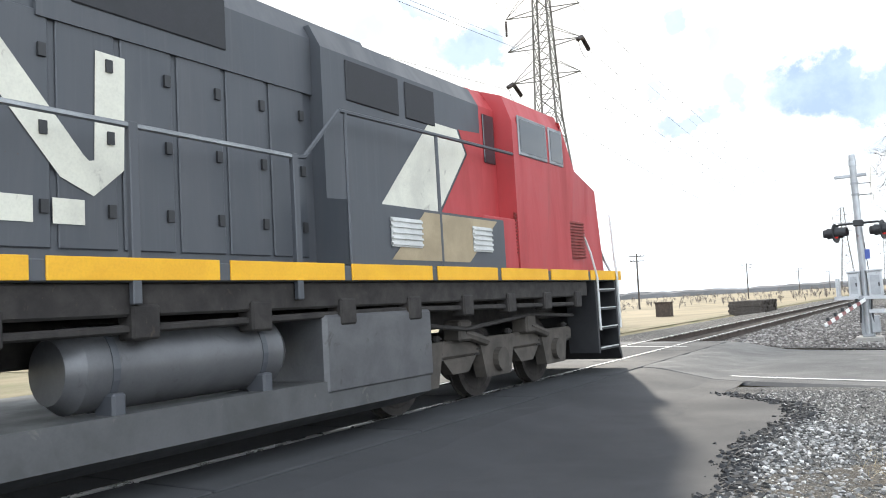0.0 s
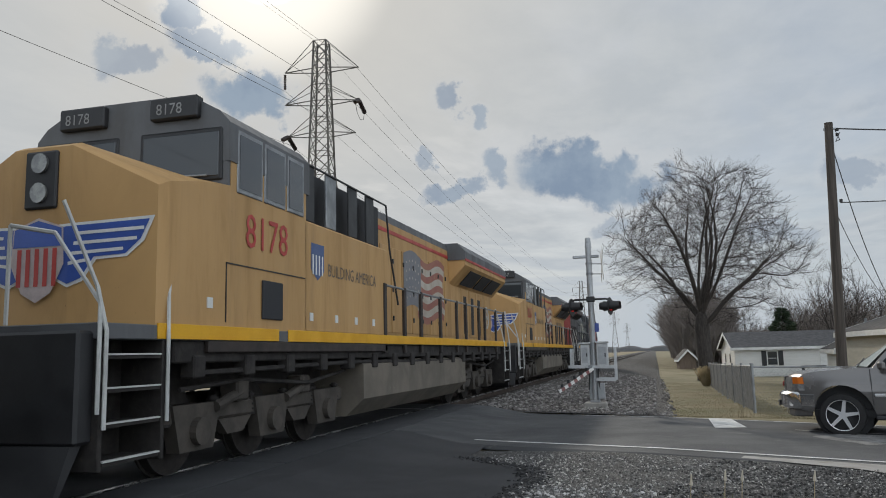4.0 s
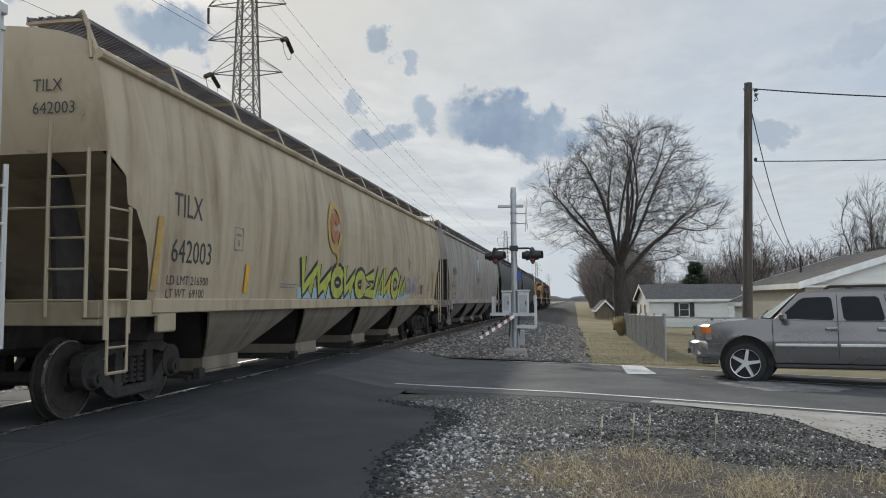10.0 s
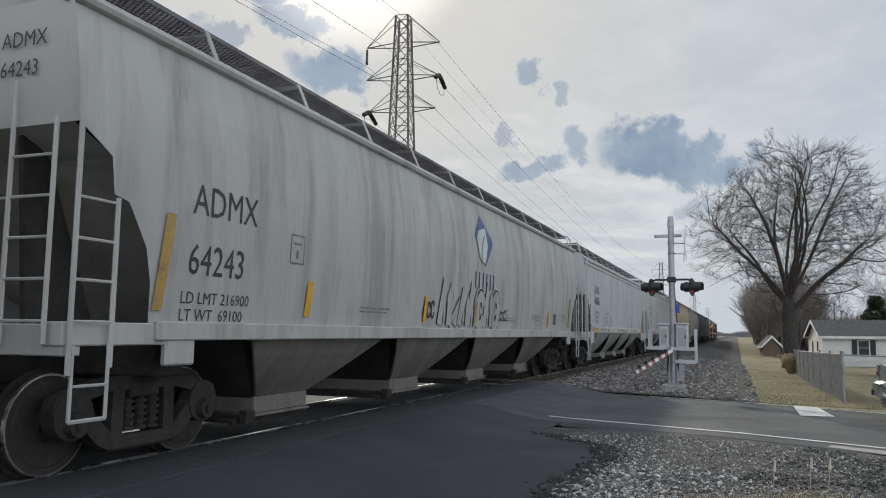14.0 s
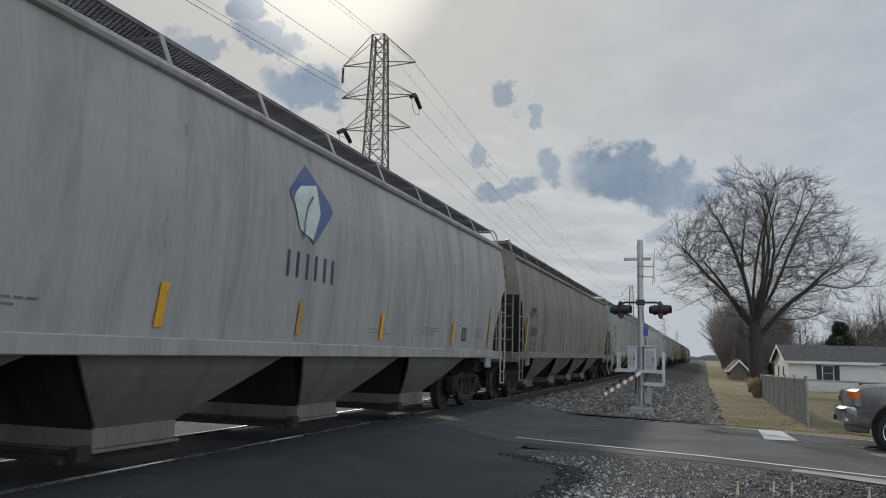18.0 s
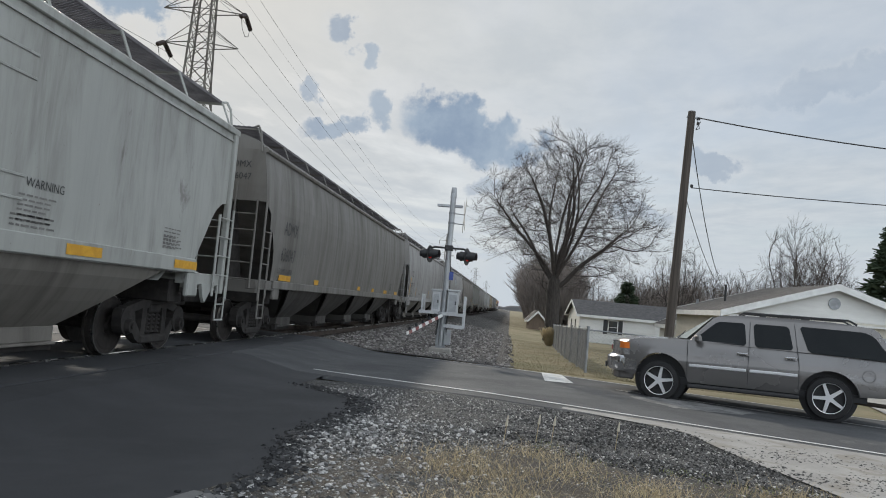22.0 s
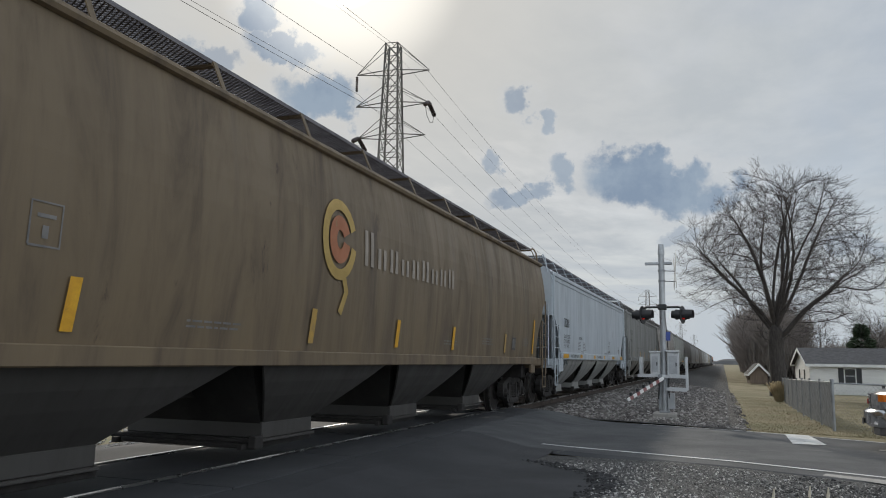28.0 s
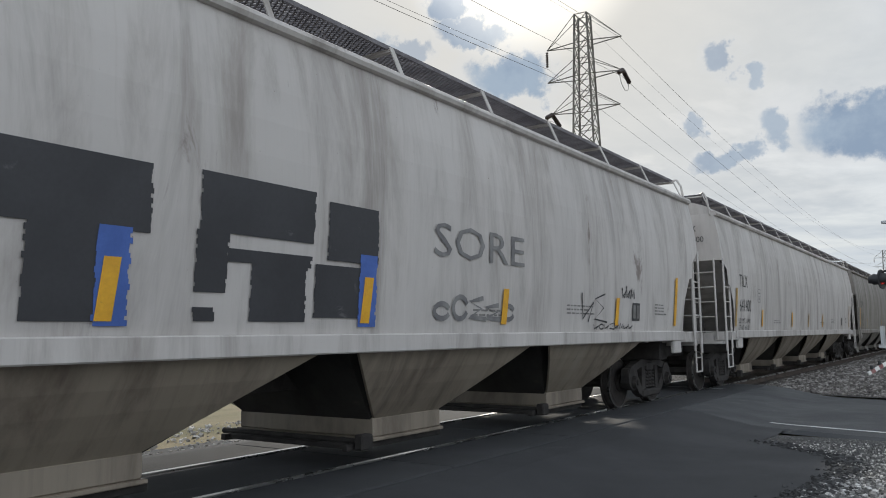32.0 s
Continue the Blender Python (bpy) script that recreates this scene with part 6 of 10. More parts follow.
def hopper_parts(kind, L):
    """The meshes of one kind of covered hopper car, of coupled length L."""
    hb = L / 2 - 0.79
    side = round_side if kind == "round" else flat_side
    cut = ROUND_CUT if kind == "round" else FLAT_CUT
    top = 4.12 if kind == "round" else 4.04
    tag = f"{kind}_{L:.1f}"

    def low(d):
        for (a, za), (b, zb) in zip(cut, cut[1:]):
            if a <= d <= b:
                return za + (zb - za) * (d - a) / max(b - a, 1e-6)
        return 1.36

    def shell(bm):
        ds = [0, 0.2, 0.37, 0.42, 0.51, 0.60, 0.73, 0.86, 0.95, 0.98, 1.6] if kind == "round" else [0, 0.22, 0.42, 0.62, 0.79, 1.07, 1.35, 1.42, 1.6]
        ys = [-hb + d for d in ds] + list(np.linspace(-hb + 2.6, hb - 2.6, 17)) + [hb - d for d in ds[::-1]]
        for sx in (-1, 1):
            cols = []
            for y in ys:
                b = low(hb - abs(y))
                cols.append([bm.verts.new((sx * side(z), y, z)) for z in [b + (top - b) * i / 9 for i in range(10)]])
            for a, b in zip(cols, cols[1:]):
                for i in range(9):
                    q = (a[i], b[i], b[i + 1], a[i + 1])
                    bm.faces.new(q if sx > 0 else q[::-1])
        # end walls and the slope sheets under them
        for sy in (-1, 1):
            zs = [cut[0][1] + (top - cut[0][1]) * i / 6 for i in range(7)]
            a = [bm.verts.new((-side(z), sy * hb, z)) for z in zs]
            b = [bm.verts.new((side(z), sy * hb, z)) for z in zs]
            for i in range(6):
                q = (a[i], b[i], b[i + 1], a[i + 1])
                bm.faces.new(q if sy < 0 else q[::-1])
            line = ((0, 3.03), (0.48, 2.82), (2.9, 1.2)) if kind == "round" else ((0, 2.73), (0.45, 2.68), (0.85, 2.42), (2.6, 1.2))
            for (d0, za), (d1, zb) in zip(line, line[1:]):
                q = [bm.verts.new(v) for v in ((-1.595, sy * (hb - d0), za), (1.595, sy * (hb - d0), za), (1.595, sy * (hb - d1), zb), (-1.595, sy * (hb - d1), zb))]
                bm.faces.new(q if sy < 0 else q[::-1])

    def roof(bm):
        ys = np.linspace(-hb, hb, 12)
        arc = [(side(top) * math.cos(a), top + 0.40 * math.sin(a)) for a in np.linspace(0, math.pi, 13)]
        rows = [[bm.verts.new((x, y, z)) for x, z in arc] for y in ys]
        for a, b in zip(rows, rows[1:]):
            for i in range(12):
                bm.faces.new((a[i], a[i + 1], b[i + 1], b[i]))
        for r, f in ((rows[0], 1), (rows[-1], -1)):
            bm.faces.new(r[::f])

    def lip(bm):
        for sx in (-1, 1):
            if kind == "round":
                bar(bm, (sx * (side(top) + 0.02), -hb, top), (sx * (side(top) + 0.02), hb, top), 0.06, 8)
            else:
                box(bm, sx * (side(top)) - 0.05, sx * side(top) + 0.05, -hb, hb, top - 0.06, top + 0.05, 0.012)
                box(bm, sx * (side(top)) - 0.03, sx * side(top) + 0.03, -hb, hb, top - 0.2, top - 0.16)

    def sill(bm):
        z0, z1 = (1.22, 1.40) if kind == "round" else (1.37, 1.60)
        for sx in (-1, 1):
            e = 1.05 if kind == "round" else 1.42
            box(bm, sx * 1.52, sx * 1.66, -hb + e, hb - e, z0, z1, 0.012)
            box(bm, sx * 1.40, sx * 1.62, -hb + 0.0, -hb + 1.6, 1.18, 1.38, 0.012)
            box(bm, sx * 1.40, sx * 1.62, hb - 1.6, hb - 0.0, 1.18, 1.38, 0.012)
            for sy in (-1, 1):
                box(bm, sx * 1.56, sx * 1.64, sy * (hb - 1.62), sy * (hb - 1.2), 0.98, 1.40, 0.02)
                if kind == "flat":
                    prism(bm, [(sy * (hb - 0.55), 1.2), (sy * (hb - 1.1), 1.2), (sy * (hb - 1.0), 0.98), (sy * (hb - 0.9), 0.88), (sy * (hb - 0.8), 0.98)], sx * 1.60, sx * 1.66)

    def end_sill(bm):
        box(bm, -1.6, 1.6, -0.02, -0.22, 1.10, 1.36, 0.01)

    def frame_(bm):
        box(bm, -0.25, 0.25, -L / 2 + 0.55, L / 2 - 0.55, 0.80, 1.12, 0.02)
        for sy in (-1, 1):
            box(bm, -1.4, 1.4, sy * (hb - 1.35), sy * (hb - 1.75), 0.86, 1.24, 0.02)
            # upright ribs under the slope sheet
            for x in (-0.9, 0.9):
                prism(bm, [(sy * (hb - 0.25), 1.36), (sy * (hb - 0.1), cut[0][1] + 0.05), (sy * (hb - 0.4), cut[0][1] - 0.2), (sy * (hb - 1.0), 1.36)], x - 0.03, x + 0.03, 0)

    n = 4
    span = (2 * hb - (5.3 if kind == "round" else 4.7)) / n

    ya, yb, xo = -1.12, 0.10, 1.05

    def bay(bm):
        t = [(-1.42, -span / 2), (1.42, -span / 2), (1.42, span / 2), (-1.42, span / 2)]
        b = [(-xo + 0.04, ya), (xo - 0.04, ya), (xo - 0.04, yb), (-xo + 0.04, yb)]
        zt, zb = 1.36, 0.48
        t0 = [bm.verts.new((x, y, zt)) for x, y in t]
        b0 = [bm.verts.new((x, y, zb)) for x, y in b]
        for i in range(4):
            j = (i + 1) % 4
            bm.faces.new((t0[j], t0[i], b0[i], b0[j]))
        bm.faces.new(b0[::-1])
        bm.faces.new(t0)

    def skirt(bm):
        # the side sheet of a bay, bowed in towards the outlet
        for sx in (-1, 1):
            rows = []
            for k in range(6):
                f = k / 5
                z = 1.37 - 0.87 * f
                x = 1.57 + (xo - 1.57) * f ** 1.5
                y0 = -span / 2 + 0.02 + (ya + span / 2) * f ** 1.35
                y1 = span / 2 - 0.02 + (yb - span / 2) * f ** 0.85
                rows.append([bm.verts.new((sx * xx, y, z)) for xx, y in ((x, y0), (x, y1), (x - 0.03, y1), (x - 0.03, y0))])
            fs = []
            for a, b in zip(rows, rows[1:]):
                fs += [bm.faces.new((a[i], a[(i + 1) % 4], b[(i + 1) % 4], b[i])) for i in range(4)]
            fs += [bm.faces.new(rows[0]), bm.faces.new(rows[-1])]
            bmesh.ops.recalc_face_normals(bm, faces=fs)

    def chute(bm):
        # upright collar of the outlet, with a rolled flange round its foot
        box(bm, -xo - 0.01, xo + 0.01, ya - 0.01, yb + 0.01, 0.30, 0.51, 0.015)
        box(bm, -xo - 0.04, xo + 0.04, ya - 0.04, yb + 0.04, 0.265, 0.303, 0.008)

    def gate(bm):
        box(bm, -0.9, 0.9, ya - 0.3, yb, 0.205, 0.262, 0.01)
        for x in (-0.96, 0.96):
            box(bm, x - 0.04, x + 0.04, ya - 0.35, yb + 0.1, 0.19, 0.262, 0.008)
        bar(bm, (-1.12, ya - 0.2, 0.28), (1.12, ya - 0.2, 0.28), 0.035, 8)
        box(bm, 1.02, 1.14, ya - 0.28, ya - 0.1, 0.20, 0.36, 0.015)

    def board(bm):
        # edge bars of the walkway
        for sx in (-1, 1):
            for x in (0.60, 1.25):
                box(bm, sx * x - 0.008, sx * x + 0.008, -hb + 0.05, hb - 0.05, WALK - 0.035, WALK + 0.012)

    def bracket(bm):
        # flat upright plate from the eave to the walkway, and the arm under the grating
        beam(bm, (1.27, 0, WALK - 0.01), (1.47, 0, top + 0.02), 0.075, 0.014)
        beam(bm, (0.56, 0, WALK - 0.045), (1.27, 0, WALK - 0.045), 0.07, 0.035)

    def end_rail(bm):
        rail(bm, [(1.24, -0.05, WALK), (1.32, -0.02, WALK + 0.02), (1.40, 0.0, WALK - 0.12), (1.46, 0.02, top - 0.05)], 0.022, 6)

    def hatch(bm):
        box(bm, -0.42, 0.42, -hb + 0.7, hb - 0.7, 4.36, 4.54, 0.04)

    def ladder(bm):
        # side ladder at a corner, with the stirrup under it; y runs inwards from the end
        x = 1.68
        if kind == "flat":
            box(bm, 1.56, 1.66, 0.10, 0.24, 1.05, 3.98, 0.012)
        for y, z0, z1 in ((0.02, 0.95, 3.05 if kind == "round" else 2.6), (0.46 if kind == "round" else 0.66, 1.0, 2.45)):
            bar(bm, (x, y, z0), (x, y, z1), 0.024, 6)
        for z in (1.38, 1.72, 2.06, 2.4):
            bar(bm, (x, 0.02, z), (x, 0.46 if kind == "round" else 0.66, z), 0.014, 5)
        rail(bm, [(x, 0.06, 1.2), (x, 0.06, 0.58), (x, 0.44, 0.58), (x, 0.44, 1.2)], 0.018, 5)
        bar(bm, (x, 0.06, 0.86), (x, 0.44, 0.86), 0.014, 5)

    def end_ladder(bm):
        for x in (1.02, 1.5):
            bar(bm, (x, -0.07, 1.2), (x, -0.07, 3.4 if x < 1.2 else 3.05), 0.022, 6)
        for z in (1.38, 1.72, 2.06, 2.4, 2.74):
            bar(bm, (1.02, -0.07, z), (1.5, -0.07, z), 0.014, 5)
        bar(bm, (-1.45, -0.05, 2.4), (1.02, -0.05, 2.4), 0.014, 5)
        bar(bm, (-1.45, -0.05, 1.38), (1.02, -0.05, 1.38), 0.014, 5)

    def ribs(bm):
        box(bm, 1.60, 1.614, -4.4, 4.4, -0.016, 0.016, 0.005)

    return dict(tag=tag, hb=hb, side=side, shell=shell, roof=roof, lip=lip, sill=sill, frame_=frame_, bay=bay, skirt=skirt, gate=gate, chute=chute, end_sill=end_sill, board=board,
                bracket=bracket, end_rail=end_rail, hatch=hatch, ladder=ladder, end_ladder=end_ladder, ribs=ribs, span=span, n=n, top=top)


def slat_mesh(hb):
    """Expanded metal: two sets of slanting strands that cross."""
    key = f"slats_{hb:.2f}"
    if key not in SHARED:
        verts, faces = [], []
        for sx in (-1, 1):
            for lean in (-1, 1):
                y = -hb - 0.2
                while y < hb - 0.1:
                    ya, yb = (y, y + 0.36) if lean > 0 else (y + 0.36, y)
                    xa, xb = 0.61, 1.25
                    lo, hi = -hb + 0.06, hb - 0.06
                    if min(ya, yb) < lo or max(ya, yb) > hi:
                        k0, k1 = (min(max(v, lo), hi) for v in (ya, yb))
                        if abs(k1 - k0) < 0.02:
                            y += 0.062
                            continue
                        xa, xb = xa + (xb - xa) * (k0 - ya) / (yb - ya), xa + (xb - xa) * (k1 - ya) / (yb - ya)
                        ya, yb = k0, k1
                    b = len(verts)
                    verts += [(sx * x, yy + d, z) for x, yy in ((xa, ya), (xb, yb)) for d in (-0.0095, 0.0095) for z in (WALK - 0.010, WALK + 0.006)]
                    faces += [(b, b + 1, b + 5, b + 4), (b + 2, b + 6, b + 7, b + 3), (b + 1, b + 3, b + 7, b + 5), (b, b + 4, b + 6, b + 2)]
                    y += 0.062
        SHARED[key] = soup(key, verts, faces)
    return SHARED[key]


def truck_side(bm):
    # cast side frame: bowed top chord, columns round the springs, slanting arms and round pedestal ends
    for sx in (-1, 1):
        x0, x1 = sx * 0.97, sx * 1.11
        prism(bm, [(-1.12, 0.60), (-1.08, 0.72), (-0.80, 0.79), (-0.45, 0.87), (0.45, 0.87), (0.80, 0.79), (1.08, 0.72), (1.12, 0.60), (0.80, 0.66), (0.42, 0.74), (-0.42, 0.74), (-0.80, 0.66)], x0, x1)
        box(bm, x0, sx * 1.14, -0.46, 0.46, 0.17, 0.31, 0.03)
        for sy in (-1, 1):
            prism(bm, [(sy * 0.27, 0.80), (sy * 0.42, 0.80), (sy * 0.44, 0.22), (sy * 0.29, 0.22)], x0, x1)
            prism(bm, [(sy * 0.40, 0.32), (sy * 0.40, 0.17), (sy * 0.60, 0.26), (sy * 0.84, 0.50), (sy * 0.72, 0.62)], x0, x1)
            disc(bm, (sx * 1.05, sy * 0.89, 0.55), 0.225, 0.15, "X", 16)
            disc(bm, (sx * 1.15, sy * 0.89, 0.47), 0.125, 0.10, "X", 14, 0.105)
            disc(bm, (sx * 1.21, sy * 0.89, 0.47), 0.05, 0.03, "X", 10)


def truck_spring(bm):
    for i in range(5):
        disc(bm, (0, 0, 0.36 + i * 0.065), 0.078, 0.03, "Z", 10)
    bar(bm, (0, 0, 0.34), (0, 0, 0.66), 0.05, 8)


def truck_bolster(bm):
    box(bm, -1.12, 1.12, -0.2, 0.2, 0.66, 0.82, 0.02)


def axle(bm):
    bar(bm, (-0.95, 0, 0), (0.95, 0, 0), 0.085, 10)


def wheel(r, sx):
    """A dished freight wheel: flange, rim, plate and hub."""
    def make(bm):
        disc(bm, (sx * 0.755, 0, 0), r, 0.13, "X", 32)
        disc(bm, (sx * 0.68, 0, 0), r + 0.03, 0.03, "X", 32)
        disc(bm, (sx * 0.823, 0, 0), r * 0.86, 0.012, "X", 28, r * 0.80)
        disc(bm, (sx * 0.84, 0, 0), r * 0.34, 0.1, "X", 14)
    return make


def rim(r, sx):
    """The worn bright edge of the tread."""
    def make(bm):
        a = [bm.verts.new((sx * x, r * math.cos(t) * k, r * math.sin(t) * k)) for k, x in ((1.004, 0.79), (1.002, 0.824), (0.965, 0.8245)) for t in np.linspace(0, 2 * math.pi, 33)[:-1]]
        for ring in (0, 32):
            for i in range(32):
                j = (i + 1) % 32
                q = (a[ring + i], a[ring + j], a[ring + 32 + j], a[ring + 32 + i])
                bm.faces.new(q if sx > 0 else q[::-1])
    return make


def truck(car, y, axles=(-0.89, 0.89), r=0.457):
    t = new("truck")
    t.parent = car
    t.matrix_basis = pose(0, y, 0)
    twin("side_frame", "truck_frame", truck_side, STEEL, t, "dark cast steel truck frame")
    sub("bolster", "truck_bolster", truck_bolster, STEEL, t)
    for yy in (-0.17, 0.0, 0.17):
        for sx in (-1, 1):
            sub("spring", "truck_spring", truck_spring, STEEL, t, at=pose(sx * 1.04, yy, 0))
    for a in axles:
        sub("axle", "axle", axle, WHEEL, t, at=pose(0, a, r))
        for sx in (-1, 1):
            sub("wheel", f"wheel_{r}_{sx}", wheel(r, sx), WHEEL, t, at=pose(0, a, r))
        sub("tread_edge", f"rim_{r}_1", rim(r, 1), TREAD, t, "bright worn tread edge", at=pose(0, a, r))
    return t


def coupler(bm):
    box(bm, -0.16, 0.16, 0.0, 0.62, 0.72, 0.98, 0.03)
    box(bm, -0.2, 0.12, 0.55, 0.86, 0.70, 1.0, 0.05)
    rail(bm, [(0.45, 0.3, 0.95), (0.5, 0.6, 0.6), (0.4, 0.85, 0.4), (0.3, 0.98, 0.5)], 0.03, 6)


def ribbon_mesh(strokes, width):
    """Flat strokes in (u, v): a strip along each line of points."""
    verts, faces = [], []
    for pts in strokes:
        pts = [Vector(p) for p in pts]
        base = len(verts)
        for i, p in enumerate(pts):
            d = (pts[min(i + 1, len(pts) - 1)] - pts[max(i - 1, 0)])
            d = d.normalized() if d.length else Vector((1, 0))
            nrm = Vector((-d.y, d.x)) * width / 2
            verts += [(*(p - nrm), 0), (*(p + nrm), 0)]
        for i in range(len(pts) - 1):
            faces.append((base + 2 * i, base + 2 * i + 2, base + 2 * i + 3, base + 2 * i + 1))
    return soup("strokes", verts, faces)


def poly_mesh(polys):
    verts, faces = [], []
    for p in polys:
        # cut into a fan of thin slices so that it follows the curved side
        b = len(verts)
        verts += [(u, v, 0) for u, v in p]
        faces.append(tuple(range(b, b + len(p))))
    return soup("shape", verts, faces)


def rect(u, v, w, h, nv=4):
    """A rectangle in slices."""
    return [[(u, v + h * i / nv), (u + w, v + h * i / nv), (u + w, v + h * (i + 1) / nv), (u, v + h * (i + 1) / nv)] for i in range(nv)]


def arc(cx, cy, rx, ry, a0, a1, n=10):
    return [(cx + rx * math.cos(radians(a0 + (a1 - a0) * i / n)), cy + ry * math.sin(radians(a0 + (a1 - a0) * i / n))) for i in range(n + 1)]


def scribble(rng, n, w, h):
    """Loose spray-can strokes, no letters."""
    out, u = [], 0.0
    step = w / n
    for i in range(n):
        kind = rng.randrange(4)
        a = rng.uniform(0.6, 1.0) * h
        if kind == 0:
            out.append([(u, 0), (u + step * 0.3, a), (u + step * 0.45, a * 0.2), (u + step * 0.8, a * 0.9), (u + step * 0.9, 0)])
        elif kind == 1:
            out.append(arc(u + step * 0.45, a * 0.5, step * 0.4, a * 0.5, 20, 340, 12))
        elif kind == 2:
            out.append([(u + step * 0.8, a), (u, a * 0.8), (u + step * 0.7, a * 0.5), (u, a * 0.1), (u + step, 0)])
        else:
            out.append([(u, a), (u + step * 0.1, 0.1 * a), (u + step * 0.9, a * 0.7), (u + step * 0.5, 0)])
        u += step
    return out


def hopper(i, kind, L, colour, marks, label, extras=()):
    """One covered hopper car, number i in the train."""
    P = hopper_parts(kind, L)
    tag, hb, side = P["tag"], P["hb"], P["side"]
    car = thing("hopper_car", label, "freight car", group="hopper cars of the train")
    body_mat = colour
    body = sub("body", "shell_" + tag, P["shell"], body_mat, car, smooth=False)
    sub("roof", "roof_" + tag, P["roof"], body_mat, car)
    twin("eave_lip", "lip_" + tag, P["lip"], body_mat, car)
    twin("side_sill", "sill_" + tag, P["sill"], body_mat, car)
    sub("centre_sill", "frame_" + tag, P["frame_"], STEEL, car)
    if kind == "flat":
        for z in (3.52, 3.26, 2.20, 1.95) if marks[0] != "AOKX" and i != 15 else ():
            sub("side_rib", "rib_" + tag, P["ribs"], body_mat, body, at=pose(0, 0, z))
    for j in range(P["n"]):
        y = (j - (P["n"] - 1) / 2) * P["span"]
        # bays take the colour that holds grime and under-car shade
        b = sub("hopper_bay", "bay_" + tag, P["bay"], GRIMESHADE, car, at=pose(0, y, 0))
        low = LOWDARK if colour in (CHARCOAL, SOOTY, TANDARK) else LOWPALE if colour in (PALEGREY, BLUEGREY) else LOWTAN if colour in (TAN, LASTGREY) else LOWER
        twin("side_sheet", "skirt_" + tag, P["skirt"], low, b)
        sub("outlet_collar", "chute", P["chute"], low, b)
        sub("outlet_gate", "gate", P["gate"], STEEL, b)
    board = sub("running_board", "board_" + tag, P["board"], GRATE, car, "see-through steel grating walkway")
    tagged(board, "see-through steel grating walkway", kind="stuff")
    put("grating", slat_mesh(hb), GRATE, board, kind="stuff")
    for y in np.linspace(-hb + 0.12, hb - 0.12, 12):
        for turn in (0, 180):
            sub("walkway_bracket", "bracket", P["bracket"], body_mat, board, at=pose(0, y, 0, 0, 0, turn))
    for sx in (-1, 1):
        for sy in (-1, 1):
            e = sub("walkway_rail", f"end_rail_{sx}_{sy}", lambda bm: (P["end_rail"](bm), bmesh.ops.transform(bm, matrix=Matrix.Diagonal((sx, sy, 1, 1)), verts=bm.verts[:])), body_mat, board, at=pose(0, sy * hb, 0))
    sub("roof_hatch", "hatch_" + tag, P["hatch"], body_mat, car)
    for sx, sy in ((1, -1), (1, 1), (-1, -1), (-1, 1)):
        at = Matrix.Translation((0, sy * hb, 0)) @ Matrix.Diagonal((sx, -sy, 1, 1))
        lad = put("ladder", shared(f"ladder_{kind}_{sx}_{sy}", lambda bm: (P["ladder"](bm), bmesh.ops.transform(bm, matrix=Matrix.Diagonal((sx, -sy, 1, 1)), verts=bm.verts[:]),
                  bmesh.ops.recalc_face_normals(bm, faces=bm.faces[:]))), body_mat, car)
        lad.location = (0, sy * hb, 0)
    for sy in (-1, 1):
        e = put("end_ladder", shared(f"end_ladder_{kind}_{sy}", lambda bm: (P["end_ladder"](bm), bmesh.ops.transform(bm, matrix=Matrix.Diagonal((1, -sy, 1, 1)), verts=bm.verts[:]),
                bmesh.ops.recalc_face_normals(bm, faces=bm.faces[:]))), body_mat, car)
        e.location = (0, sy * hb, 0)
        sub("end_sill", "end_sill_" + kind, P["end_sill"], body_mat, car, at=pose(0, sy * hb, 0, 0, 0, 0 if sy > 0 else 180))
        truck(car, sy * (hb - 1.55))
        c = sub("coupler", "coupler", coupler, STEEL, car, at=pose(0, sy * (hb - 0.02), 0, 0, 0, 0 if sy > 0 else 180))
    # lettering on the side that faces the road; it sits towards the rear end
    initials, number = marks
    y0, z0, gap = (-hb + 1.45, 2.47, 0.60) if kind == "round" else (-hb + 1.97, 2.86, 0.42)
    for body_text, size, y, z, name in ((initials, 0.44, y0, z0, "lettering"), (number, 0.44, y0 - 0.02, z0 - gap, "lettering")):
        if body_text:
            me = wrap(text_mesh(body_text, size, True), y, z, side, squeeze=0.86)
            put(name, me, INK, car, f"black stencilled {body_text}")
    for j, line in enumerate(("LD LMT 216900", "LT WT  69100") if kind == "round" else ("LD LMT 222000", "LT WT  64000", "CU FT  5800")):
        put("lettering", wrap(text_mesh(line, 0.17), y0 - 0.08, z0 - gap - (0.29 if kind == "round" else 0.36) - 0.17 * j, side), INK, car)
    if initials:
        for j, line in enumerate((initials, number)):
            me = text_mesh(line, 0.2, True)
            for v in me.vertices:
                v.co = (v.co.x * 0.9 + 0.75, -hb - 0.02, 3.72 - 0.26 * j + v.co.y)
            put("lettering", me, INK, car)
    # small unreadable stencils, as rows of short bars
    rng = random.Random(i * 7 + 3)

    def stencil(spots, h, pitch):
        rows = []
        for u, v, n, w in spots:
            for j in range(n):
                at = 0.0
                while at < w * rng.uniform(0.7, 1.0):
                    k = rng.uniform(0.05, 0.16)
                    rows.extend(rect(u + at, v + pitch * j, k, h, 1))
                    at += k + 0.03
        put("stencil", wrap(poly_mesh(rows), 0, 0, side), FAINT, car, "small faded stencil lines")
    stencil([(hb - 2.6, 1.70, 4, 0.5), (hb - 6.2, 1.66, 3, 0.9), (2.0, 1.60, 2, 0.9), (-hb + 5.2, 1.6, 2, 0.9)], 0.022, 0.055)
    upright = colour is SOOTGREY or (kind == "round" and colour is not SOOTY)
